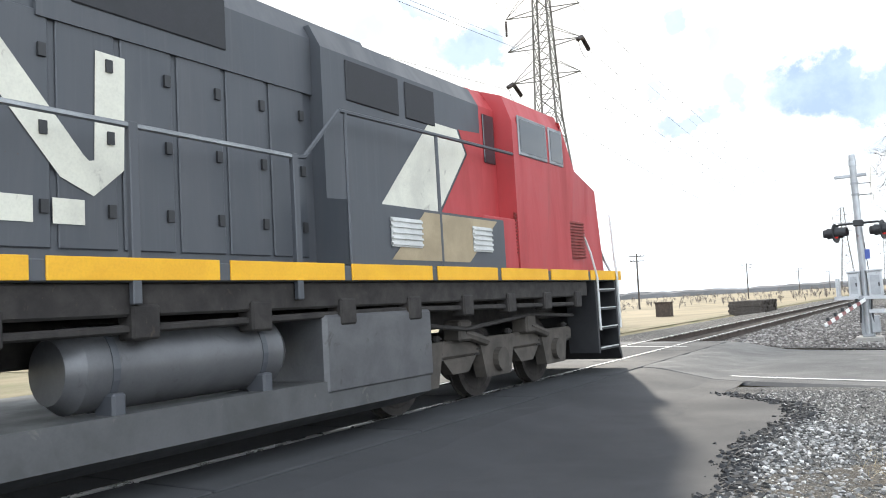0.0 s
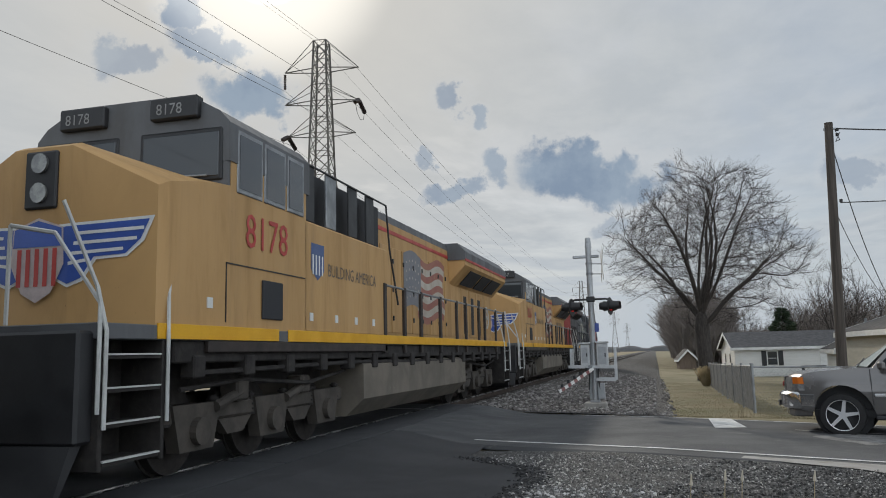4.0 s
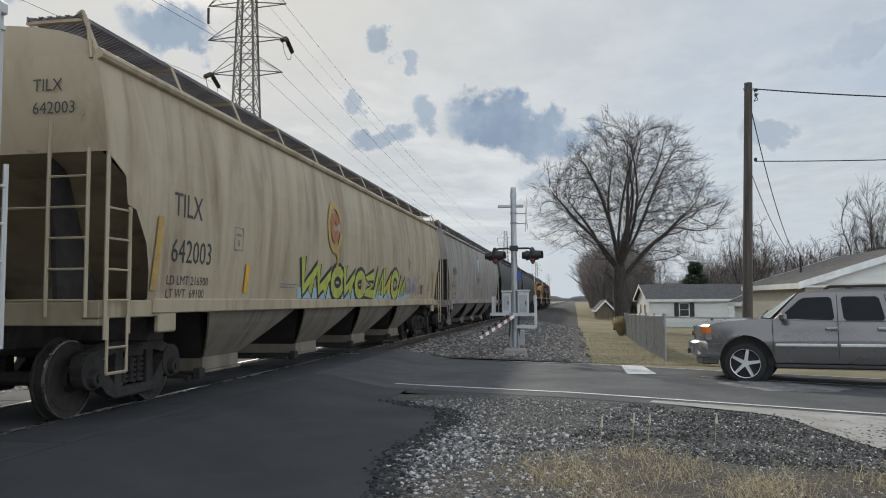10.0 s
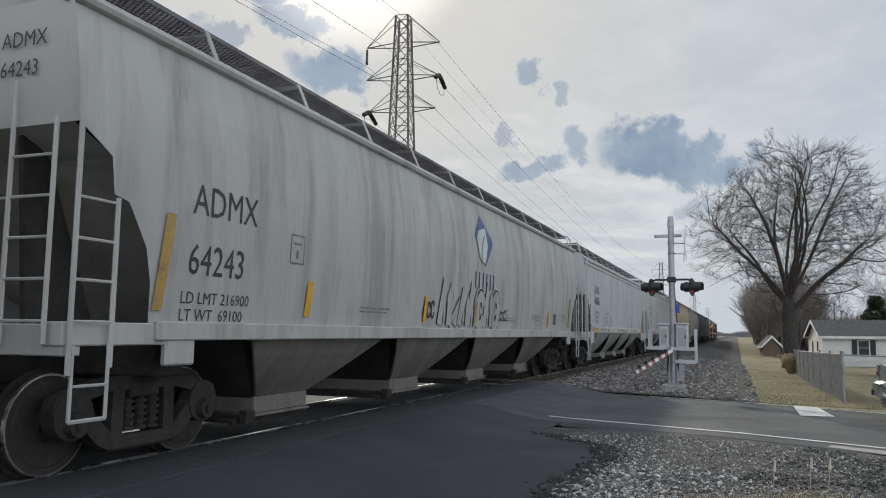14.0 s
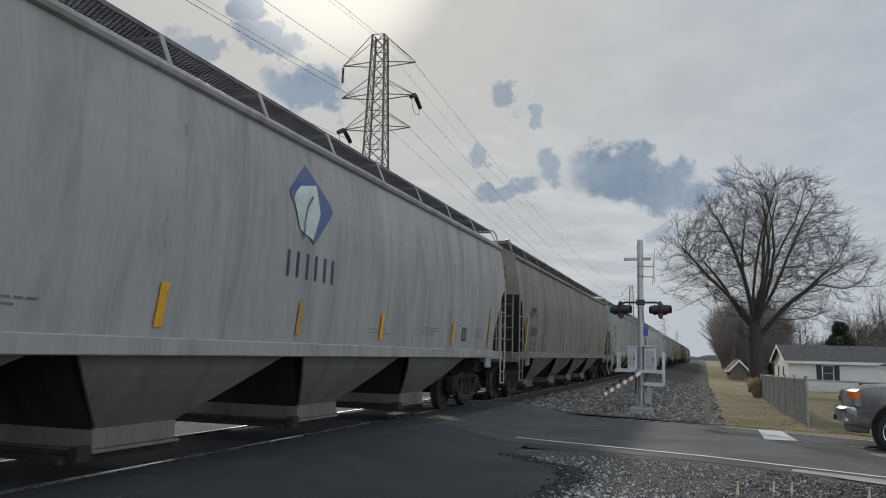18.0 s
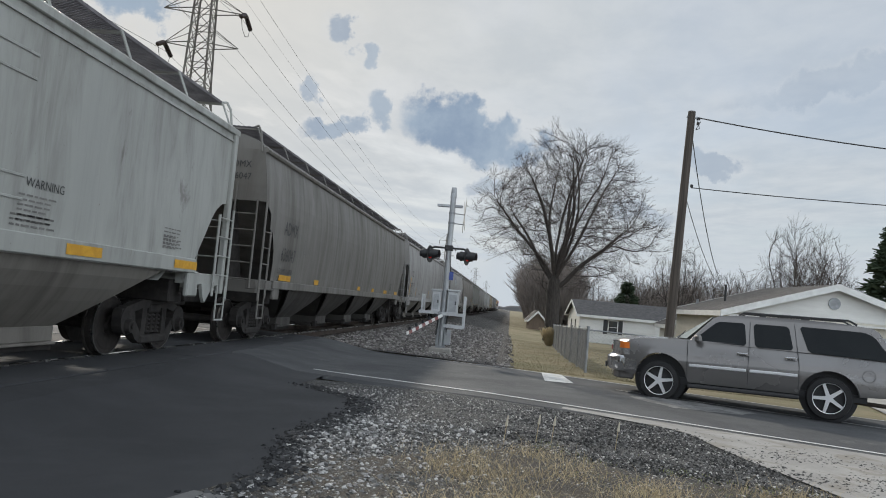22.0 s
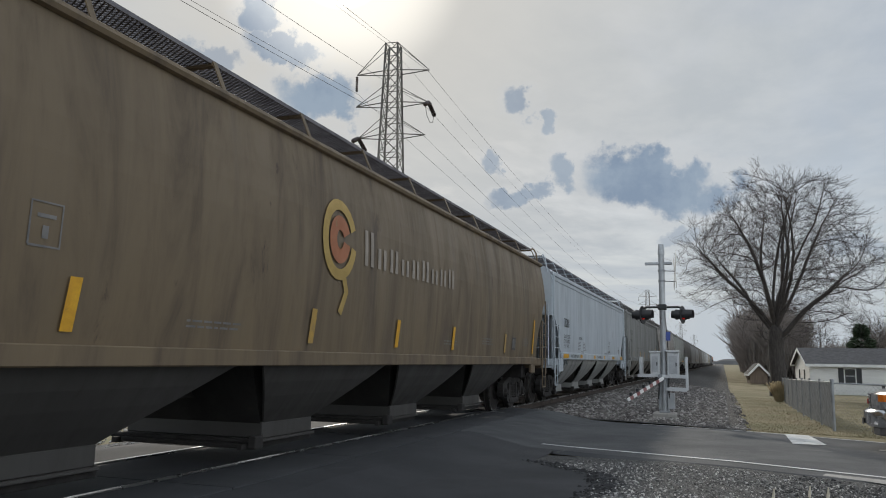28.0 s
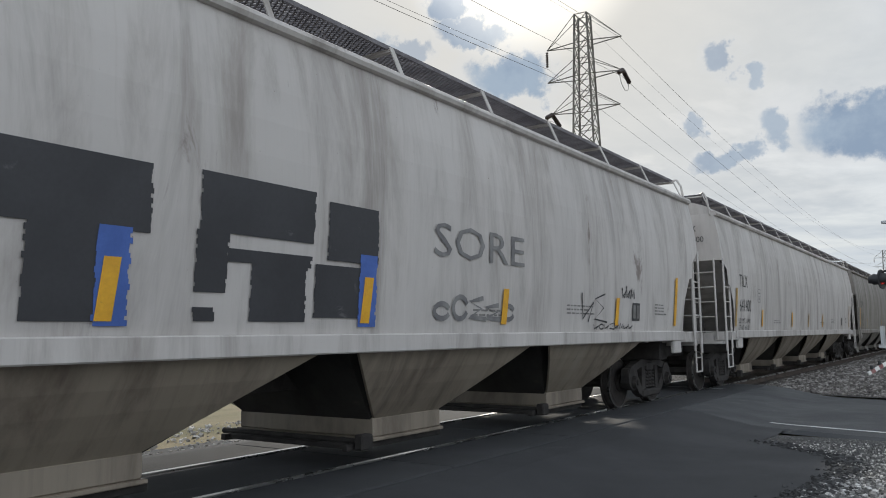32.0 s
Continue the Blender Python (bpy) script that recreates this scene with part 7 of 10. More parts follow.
    if upright:
        for j, y in enumerate((-hb + 0.98, -7.0, *((-2.69, 0.0, 2.62) if i == 19 else (-3.1, -0.35, 2.4)), 6.2, hb - 1.6)):
            tall = 0.92 if j in (0, 6) else 0.44
            poly = [[(0.10 * (k / 4) * tall, k / 4 * tall), (0.13 + 0.10 * (k / 4) * tall, k / 4 * tall), (0.13 + 0.10 * ((k + 1) / 4) * tall, (k + 1) / 4 * tall), (0.10 * ((k + 1) / 4) * tall, (k + 1) / 4 * tall)] for k in range(4)]
            put("reflector", wrap(poly_mesh(poly), y, 1.5, side, off=0.022), FADEDYELLOW if (i + j) % 3 == 0 and i != 19 else YELLOW, car, "upright yellow reflector strip") if (i * 5 + j * 3) % 7 or j in (0, 6) else None
    if kind == "round":
        put("placard_holder", wrap(poly_mesh(rect(0, 0, 0.34, 0.30)), hb - 3.7, 1.58, side, off=0.012), INK, car)
        put("placard", wrap(poly_mesh(rect(0.03, 0.04, 0.12, 0.22) + rect(0.19, 0.04, 0.12, 0.22)), hb - 3.7, 1.58, side, off=0.016), FAINT, car)
        put("placard_frame", wrap(ribbon_mesh([[(0, 0), (0.3, 0), (0.3, 0.34), (0, 0.34), (0, 0)]], 0.02), -hb + 3.27, 2.14, side), FAINT, car)
        put("placard_bars", wrap(poly_mesh(rect(0.06, 0.22, 0.18, 0.03, 1) + rect(0.12, 0.06, 0.06, 0.1, 1)), -hb + 3.27, 2.14, side), FAINT, car)
    if not upright:
        for y, w in ((-hb + 1.5, 0.95), (-hb + 4.7, 0.45), (hb - 10.7, 0.45), (hb - 7.96, 0.45), (hb - 5.2, 0.8), (hb - 2.25, 0.85)):
            put("reflector", wrap(poly_mesh(rect(0, 0, w, 0.13, 1)), y, 1.42, (lambda z: 1.662) if kind == "flat" else side, off=0.006 if kind == "flat" else 0.02), YELLOW, car, "flat yellow reflector strip")
    if kind == "flat":
        put("lettering", wrap(text_mesh("DO NOT HAMMER ON CAR", 0.15, True), -hb + 2.85, 1.44, lambda z: 1.662, squeeze=0.8), INK, car, "black stencilled warning")
        put("lettering", wrap(text_mesh("DO NOT HAMMER ON CAR", 0.15, True), hb - 9.84, 1.44, lambda z: 1.662, squeeze=0.8), INK, car, "black stencilled warning")
        put("lettering", wrap(text_mesh("WARNING", 0.15, True), -4.5, 2.1, side), INK, car)
        put("lettering", wrap(text_mesh("WARNING", 0.15, True), hb - 6.0, 2.1, side), INK, car)
        stencil([(u, 1.72, 6, 0.62) for u in (-4.7, -3.6, hb - 6.1, hb - 2.6)], 0.02, 0.055)
    for fn in extras:
        fn(car, side, hb)
    return car


# ---- things painted on single cars ----
BLUE = mat("dark blue paint", (0.05, 0.09, 0.24), (0.10, 0.14, 0.26), 0.5, scale=3)
LEAF = mat("pale leaf paint", (0.62, 0.66, 0.60), (0.45, 0.5, 0.48), 0.5, scale=3)


def leaf_badge(y, faint=False):
    def make(car, side, hb):
        def slices(pts, n=6):
            # cut a convex outline into level bands, so that it lies on the curved side
            out, lo, hi = [], min(v for u, v in pts), max(v for u, v in pts)

            def span(v):
                xs = []
                for (u0, v0), (u1, v1) in zip(pts, pts[1:] + pts[:1]):
                    if min(v0, v1) - 1e-9 <= v <= max(v0, v1) + 1e-9 and abs(v1 - v0) > 1e-9:
                        xs.append(u0 + (u1 - u0) * (v - v0) / (v1 - v0))
                return min(xs), max(xs)
            for i in range(n):
                va, vb = lo + (hi - lo) * (i + 0.002) / n, lo + (hi - lo) * (i + 0.998) / n
                (a0, a1), (b0, b1) = span(va), span(vb)
                out.append([(a0, va), (a1, va), (b1, vb), (b0, vb)])
            return out
        if not faint:
            put("badge", wrap(poly_mesh(slices([(0, 0.6), (0.52, 1.07), (1.3, 0.57), (0.70, 0)], 10)), y, 2.72, side, off=0.012), BLUE, car, "blue diamond badge with a pale leaf")
        put("badge_leaf", wrap(poly_mesh(slices([(0.12, 0.58), (0.40, 0.80), (0.78, 0.84), (0.86, 0.45), (0.66, 0.06), (0.32, 0.10)], 8)), y, 2.72, side, off=0.018), LEAF, car)
        put("badge_stem", wrap(ribbon_mesh([[(0.40, 0.05), (0.42, 0.3), (0.50, 0.5), (0.66, 0.66)]], 0.04), y, 2.72, side, off=0.024), BLUE, car)
        bars = []
        for j in range(3):
            bars += rect(0.04 + j * 0.5, 0, 0.07, 0.34) + rect(0.28 + j * 0.5, 0, 0.07, 0.34)
        put("badge_bars", wrap(poly_mesh(bars), y, 2.24, side), mat("dark blue grey lettering", (0.05, 0.06, 0.10), rough=0.6, scale=3), car)
    return make


def sun_badge(y, col, letters):
    def make(car, side, hb):
        for r, w, c in ((0.42, 0.15, (0.46, 0.31, 0.09)), (0.20, 0.20, (0.40, 0.15, 0.07))):
            put("badge_ring", wrap(ribbon_mesh([arc(0, 0, r, r * 1.15, 20, 350, 22)], w), y, 2.92, side, off=0.02), mat(f"badge orange {r}", c, rough=0.6, scale=2, dirt=(0.25, 0.2, 0.1)), car, "faded orange sun swirl")
        put("badge_tail", wrap(ribbon_mesh([[(0.1, -0.4), (0.25, -0.7), (0.1, -1.0)]], 0.12), y, 2.92, side, off=0.02), mat("badge orange 0.42", (0.46, 0.31, 0.09)), car)
        # its unreadable lettering, as bars
        for k in range(letters):
            h = 0.52 if k == 0 else 0.26 + 0.05 * (k % 3)
            put("badge_bar", wrap(poly_mesh(rect(0, 0, 0.10, h) + rect(0.2, 0, 0.10, h)), y + 0.80 + k * 0.46, 2.66, side, off=0.012), col, car)
    return make


def spray(seed, y, z, w, h, n, width, material, label="scrawled spray paint", off=0.012):
    def make(car, side, hb):
        put("graffiti", wrap(ribbon_mesh(scribble(random.Random(seed), n, w, h), width), y, z, side, off=off), material, car, label)
    return make


def sprayed_word(word, y, z, size, squeeze):
    def make(car, side, hb):
        put("graffiti", wrap(text_mesh(word, size, True), y, z, side, squeeze=squeeze, off=0.012), CHALK, car, f"faded sprayed word {word}")
    return make


def blocks(items, material, off, label="painted graffiti blocks"):
    def make(car, side, hb):
        rng = random.Random(len(items))
        for u, v, w, h in items:
            # ragged roller edges
            n = max(3, int(h / 0.035))
            polys = []
            for i in range(n):
                a, b = u + rng.uniform(-0.010, 0.010), u + w + rng.uniform(-0.014, 0.014)
                lo, hi = v + h * i / n - 0.003, v + h * (i + 1) / n + 0.003
                polys.append([(a, lo), (b, lo), (b, hi), (a, hi)])
            put("graffiti", wrap(poly_mesh(polys), 0, 0, side, off=off), material, car, label)
    return make


LOWPALE = paint("pale lower sheet paint", (0.30, 0.30, 0.285), (0.10, 0.09, 0.08), 0.6)
LOWTAN = paint("rust-smeared tan lower sheet paint", (0.25, 0.21, 0.165), (0.055, 0.037, 0.028), 0.7)
GREY = paint("light grey car paint", (0.345, 0.335, 0.325), (0.14, 0.125, 0.11), 0.55)
GREYLIGHT = paint("pale weathered grey car paint", (0.45, 0.44, 0.425), (0.18, 0.16, 0.14), 0.55)
LASTGREY = paint("streaked pale grey car paint", (0.50, 0.47, 0.45), (0.20, 0.175, 0.155), 0.75)
GREY2 = paint("weathered grey car paint", (0.30, 0.275, 0.25), (0.10, 0.082, 0.068), 0.75)
SOOTGREY = paint("soot-stained grey car paint", (0.230, 0.230, 0.220), (0.11, 0.105, 0.095), 0.6)
LOWER = paint("road-grimed lower sheet paint", (0.19, 0.175, 0.155), (0.07, 0.06, 0.05), 0.7)
LOWDARK = paint("sooty lower sheet paint", (0.06, 0.055, 0.05), (0.05, 0.045, 0.04), 0.6)
SOOTY = paint("soot-blackened grey car paint", (0.18, 0.17, 0.155), (0.085, 0.075, 0.065), 0.7)
DIRTY = paint("dirty grey car paint", (0.225, 0.205, 0.185), (0.10, 0.085, 0.07), 0.7)
CHARCOAL = paint("charcoal grey car paint", (0.058, 0.063, 0.070), (0.036, 0.036, 0.038), 0.55)
TAN = paint("tan car paint", (0.40, 0.33, 0.225), (0.16, 0.11, 0.07), 0.7)
TANDARK = paint("sooty tan car paint", (0.166, 0.119, 0.068), (0.075, 0.055, 0.04), 0.9)
PALEGREY = paint("clean pale grey car paint", (0.51, 0.515, 0.51), (0.25, 0.24, 0.23), 0.28, 0.32)
BLUEGREY = paint("pale blue grey car paint", (0.46, 0.50, 0.54), (0.25, 0.26, 0.27), 0.3, 0.30)
GREENGREY = paint("pale greenish grey car paint", (0.385, 0.39, 0.365), (0.13, 0.12, 0.105), 0.55, 0.36)
SOOT = mat("black spray paint", (0.022, 0.022, 0.026), (0.04, 0.04, 0.045), 0.6, scale=1.2, fine=30, dirt=(0.16, 0.16, 0.16), dirt_at=0.64)
LIME = mat("lime spray paint", (0.42, 0.44, 0.07), (0.30, 0.34, 0.06), 0.6, scale=3)
SKY = mat("pale blue spray paint", (0.32, 0.46, 0.55), (0.25, 0.36, 0.45), 0.6, scale=2)
CHALK = mat("faded scrawl", (0.13, 0.125, 0.13), (0.24, 0.235, 0.23), 0.7, scale=3, fine=12)
ROSE = mat("faded purple spray paint", (0.34, 0.27, 0.36), (0.40, 0.33, 0.38), 0.7, scale=2)
ROYAL = mat("blue spray paint", (0.06, 0.13, 0.42), rough=0.6, scale=3)

CARS = [
    ("round", CHARCOAL, ("", ""), "charcoal grey covered hopper freight car, dull paint", ()),
    ("round", CHARCOAL, ("ADMX", "64420"), "charcoal grey covered hopper freight car with yellow reflectors", ()),
    ("round", GREY2, ("ADMX", "64142"), "streaked light grey covered hopper car with blue leaf badge", (leaf_badge(-0.94), spray(3, -2.9, 1.55, 4.6, 0.62, 8, 0.04, CHALK))),
    ("round", TAN, ("TILX", "642003"), "rust-stained tan covered hopper car with lime graffiti",
     (sun_badge(-2.5, mat("faint orange letters", (0.45, 0.24, 0.09)), 0), spray(11, -4.4, 1.52, 9.0, 0.72, 10, 0.40, SOOT, "black graffiti outline", 0.012), spray(11, -4.4, 1.52, 9.0, 0.72, 10, 0.22, LIME, "lime graffiti fill", 0.018),
      blocks([(-4.6, 1.42, 9.6, 0.20)], SKY, 0.009), spray(21, 4.7, 1.58, 2.3, 0.62, 4, 0.13, ROSE), spray(22, 4.75, 1.6, 2.3, 0.62, 4, 0.03, CHALK, off=0.016))),
    ("flat", PALEGREY, ("MBKX", "190038"), "clean pale grey smooth-sided hopper car with yellow reflectors", ()),
    ("flat", PALEGREY, ("AOKX", "600605"), "clean glossy pale grey smooth-sided hopper car", ()),
    ("round", GREYLIGHT, ("ADMX", "64243"), "light grey covered hopper car with leaf badge and scrawls", (leaf_badge(-0.42), spray(31, -2.3, 1.46, 3.7, 0.95, 7, 0.32, SOOT, "black outlined scrawl"), spray(31, -2.3, 1.46, 3.7, 0.95, 7, 0.235, GREYLIGHT, "grey scrawl fill", 0.018), spray(32, -3.1, 1.58, 0.55, 0.36, 3, 0.05, SOOT), spray(33, 1.5, 1.6, 0.6, 0.25, 4, 0.035, SOOT))),
    ("flat", GREENGREY, ("MWCX", "482414"), "pale greenish grey smooth-sided hopper car", ()),
    ("round", DIRTY, ("ADMX", "636009"), "dirty dark grey covered hopper freight car", ()),
    ("round", GREY, ("ADMX", "64272"), "light grey covered hopper car with leaf badge", (leaf_badge(-0.75),)),
    ("round", GREY, ("TILX", "649751"), "streaked light grey covered hopper freight car", (spray(41, 7.8, 2.9, 1.5, 0.7, 3, 0.05, CHALK),)),
    ("round", SOOTY, ("ADMX", "636047"), "sooty grey covered hopper freight car", ()),
    ("flat", GREENGREY, ("MWCX", "481182"), "pale greenish grey smooth-sided hopper car", ()),
    ("round", GREY2, ("TILX", "650238"), "weathered grey covered hopper car with small graffiti", (spray(51, -6.9, 1.58, 1.5, 0.5, 3, 0.05, SOOT), spray(52, -1.5, 1.62, 0.7, 0.4, 3, 0.03, SOOT))),
    ("flat", SOOTGREY, ("MWCX", "481016"), "soot-stained greenish grey smooth-sided hopper car", ()),
    ("flat", BLUEGREY, ("", "78280"), "pale blue grey smooth-sided hopper car", ()),
    ("round", TANDARK, ("TILX", "642360"), "sooty tan covered hopper car with faded orange sun badge", (sun_badge(-2.42, mat("dull white letters", (0.36, 0.31, 0.26), rough=0.7), 9),)),
    ("round", DIRTY, ("ADMX", "636073"), "weathered grey covered hopper freight car", ()),
    ("round", LASTGREY, ("TILX", "641400"), "streaked weathered grey covered hopper freight car", ()),
    ("round", LASTGREY, ("", ""), "light grey covered hopper car with heavy black graffiti",
     (blocks([(-3.40, 2.13, 1.1, 0.5), (-3.18, 1.50, 0.6, 0.64), (-1.87, 2.20, 1.22, 0.46), (-1.90, 1.73, 0.30, 0.47), (-1.60, 1.98, 0.92, 0.10), (-1.35, 1.51, 0.62, 0.48), (-1.9, 1.51, 0.2, 0.1),
              (-0.47, 2.07, 0.70, 0.53), (-0.62, 1.55, 0.80, 0.47), (-4.9, 2.1, 1.1, 0.52), (-4.8, 1.5, 0.35, 0.6)], SOOT, 0.012, "big blocks of black graffiti"),
      blocks([(-2.70, 1.47, 0.25, 0.68), (-0.03, 1.47, 0.25, 0.68)], ROYAL, 0.0165, "blue paint round a reflector"), sprayed_word("SORE", 1.15, 2.24, 0.54, 1.6),
      spray(62, 1.2, 1.56, 1.8, 0.26, 5, 0.06, CHALK), spray(63, 4.95, 1.55, 0.95, 0.55, 2, 0.03, SOOT), spray(64, 6.5, 1.95, 0.55, 0.25, 3, 0.04, SOOT),
      spray(65, 5.4, 1.44, 1.6, 0.10, 8, 0.02, SOOT))),
]


def travel(t):
    """Metres run since the start; the train gains a little speed."""
    v, knots, s = (15.42, 15.55, 15.66, 15.85, 15.64), (0, 8, 16, 24, 32), 0.0
    for i in range(4):
        a, b = knots[i], knots[i + 1]
        d = min(max(t - a, 0), b - a)
        s += v[i] * d + (v[i + 1] - v[i]) * d * d / (2 * (b - a))
    return s


MOVING = []
for i, (kind, colour, marks, label, extras) in enumerate(CARS):
    a, b = GAPS[i], GAPS[i + 1]
    L = 22.9 if kind == "round" else 22.45
    if i in (5, 15):
        L = 20.1
    MOVING.append((hopper(i, kind, L, colour, marks, label, extras), (a + b) / 2 + {16: 0.35, 17: 0.2, 18: 0.45}.get(i, 0.0), 0))
# ---- locomotives ----
UPY = paint("armour yellow paint", (0.53, 0.315, 0.125), (0.20, 0.12, 0.055), 0.4, 0.5)
UPGREY = paint("loco grey paint", (0.115, 0.118, 0.125), (0.07, 0.065, 0.06), 0.5)
REDLINE = mat("red stripe", (0.50, 0.05, 0.04), rough=0.45, scale=2)
CNBLACK = paint("black hood paint", (0.060, 0.065, 0.075), (0.11, 0.11, 0.118), 0.45, 0.28)
CNRED = paint("crimson red cab paint", (0.42, 0.045, 0.05), (0.22, 0.06, 0.05), 0.4, 0.4)
BRIGHT = mat("bright yellow stripe", (0.80, 0.42, 0.01), (0.72, 0.36, 0.01), 0.45, scale=2)
CREAMW = mat("cream white paint", (0.68, 0.66, 0.56), (0.55, 0.53, 0.46), 0.5, scale=1.5, dirt=(0.3, 0.28, 0.24))
TANK = mat("dusty tank steel", (0.19, 0.163, 0.13), (0.135, 0.117, 0.095), 0.7, scale=1.2, dirt=(0.22, 0.19, 0.15))
TRUCKPAINT = mat("dusty truck frame paint", (0.085, 0.072, 0.060), (0.05, 0.043, 0.037), 0.85, scale=2.5, bump=0.004, dirt=(0.05, 0.043, 0.038))
POST = mat("dark brown handrail post paint", (0.045, 0.032, 0.027), (0.028, 0.022, 0.02), 0.6, scale=3)
SCREEN = mat("dark radiator screen", (0.022, 0.023, 0.026), (0.035, 0.035, 0.04), 0.7, scale=6)
HANDRAIL = mat("white handrail", (0.62, 0.62, 0.60), rough=0.5, scale=3)
HEAD = mat("clear headlight glass", (0.32, 0.32, 0.30), (0.2, 0.2, 0.2), 0.15, 0.5, scale=9)


def loco_truck_frame(bm):
    for sx in (-1, 1):
        x0, x1 = sx * 1.02, sx * 1.16
        box(bm, x0, x1, -2.75, 2.75, 0.62, 0.86, 0.04)
        for y in (-1.95, 0.0, 1.95):
            prism(bm, [(y - 0.52, 0.86), (y + 0.52, 0.86), (y + 0.36, 0.30), (y - 0.36, 0.30)], x0, sx * 1.2)
            disc(bm, (sx * 1.22, y, 0.53), 0.17, 0.14, "X", 14)
        for y in (-0.98, 0.98):
            prism(bm, [(y - 0.42, 0.62), (y + 0.42, 0.62), (y + 0.2, 0.42), (y - 0.2, 0.42)], x0, x1)
            bar(bm, (sx * 1.22, y, 0.95), (sx * 1.22, y + 0.6, 0.80), 0.07, 8)
            box(bm, sx * 1.0, sx * 1.28, y - 0.16, y + 0.16, 0.84, 1.12, 0.03)


def loco_truck(loco, y):
    t = new("truck")
    t.parent = loco
    t.matrix_basis = pose(0, y, 0)
    twin("side_frame", "loco_truck", loco_truck_frame, TRUCKPAINT, t, "grimy three axle truck frame")
    for a in (-1.95, 0.0, 1.95):
        sub("axle", "axle", axle, WHEEL, t, at=pose(0, a, 0.53))
        for sx in (-1, 1):
            sub("wheel", f"wheel_0.53_{sx}", wheel(0.53, sx), WHEEL, t, at=pose(0, a, 0.53))
    for sx in (-1, 1):
        for a in (-2.5, -1.45, -0.5, 0.5, 1.45, 2.5):
            sub("spring", "truck_spring", truck_spring, STEEL, t, at=pose(sx * 1.1, a, 0.28))
        bm = bmesh.new()
        rail(bm, [(sx * 1.25, -2.6, 1.15), (sx * 1.3, -1.0, 1.0), (sx * 1.25, 1.0, 1.12), (sx * 1.3, 2.5, 1.05)], 0.03, 6)
        part("brake_pipe", bm, STEEL, t)


def steps(loco, y, sx, colour):
    """A stair well at a corner of the deck: tread plates between two side sheets, with grab rails."""
    s = new("stair_well")
    s.parent = loco
    s.matrix_basis = pose(0, y, 0)
    bm = bmesh.new()
    box(bm, sx * 0.95, sx * 1.52, -0.52, -0.46, 0.35, 1.72, 0.01)
    box(bm, sx * 0.95, sx * 1.52, 0.46, 0.52, 0.35, 1.72, 0.01)
    box(bm, sx * 0.95, sx * 1.0, -0.46, 0.46, 0.35, 1.72)
    part("side_sheet", bm, colour, s)
    for z in (0.42, 0.78, 1.12, 1.45):
        bm = bmesh.new()
        box(bm, sx * 1.05, sx * 1.51, -0.44, 0.44, z - 0.025, z + 0.01)
        part("tread", bm, colour, s)
        bm = bmesh.new()
        box(bm, sx * 1.47, sx * 1.525, -0.44, 0.44, z + 0.011, z + 0.028)
        part("tread_edge", bm, HANDRAIL, s, "worn pale tread edge")
    for yy in (-0.5, 0.5):
        bm = bmesh.new()
        rail(bm, [(sx * 1.56, yy, 0.75), (sx * 1.56, yy, 1.7), (sx * 1.5, yy * 1.15, 2.1), (sx * 1.35, yy * 1.8, 2.85)], 0.022, 6)
        part("grab_rail", bm, HANDRAIL, s)


def louvre(parent, x, y0, y1, z0, z1, n, material, name="louvre"):
    bm = bmesh.new()
    for i in range(n):
        z = z0 + (z1 - z0) * (i + 0.5) / n
        box(bm, x - 0.015, x + 0.02, y0, y1, z - 0.012, z + 0.012, m=None)
    box(bm, x - 0.01, x, y0, y1, z0, z1)
    part(name, bm, material, parent)


def hood_doors(loco, x, y0, y1, z0, z1, n, material, latch=True):
    w = (y1 - y0) / n
    for i in range(n):
        bm = bmesh.new()
        box(bm, x - 0.005, x + 0.022, y0 + i * w + 0.03, y0 + (i + 1) * w - 0.03, z0, z1, 0.008)
        d = part("hood_door", bm, material, loco)
        for z in (z0 + 0.3, (z0 + z1) / 2, z1 - 0.3):
            bm = bmesh.new()
            box(bm, x + 0.02, x + 0.05, y0 + (i + 1) * w - 0.12, y0 + (i + 1) * w - 0.06, z - 0.05, z + 0.05)
            part("latch", bm, BLACK, d)


def handrail_run(loco, x, posts, material, z1=2.78, w=0.04):
    for y in posts:
        bm = bmesh.new()
        box(bm, x - 0.03, x + 0.03, y - w, y + w, 1.45, z1 + 0.03, 0.008)
        part("stanchion", bm, material, loco)
    bm = bmesh.new()
    bar(bm, (x, posts[0], z1), (x, posts[-1], z1), 0.024, 6)
    part("handrail", bm, GALV, loco)


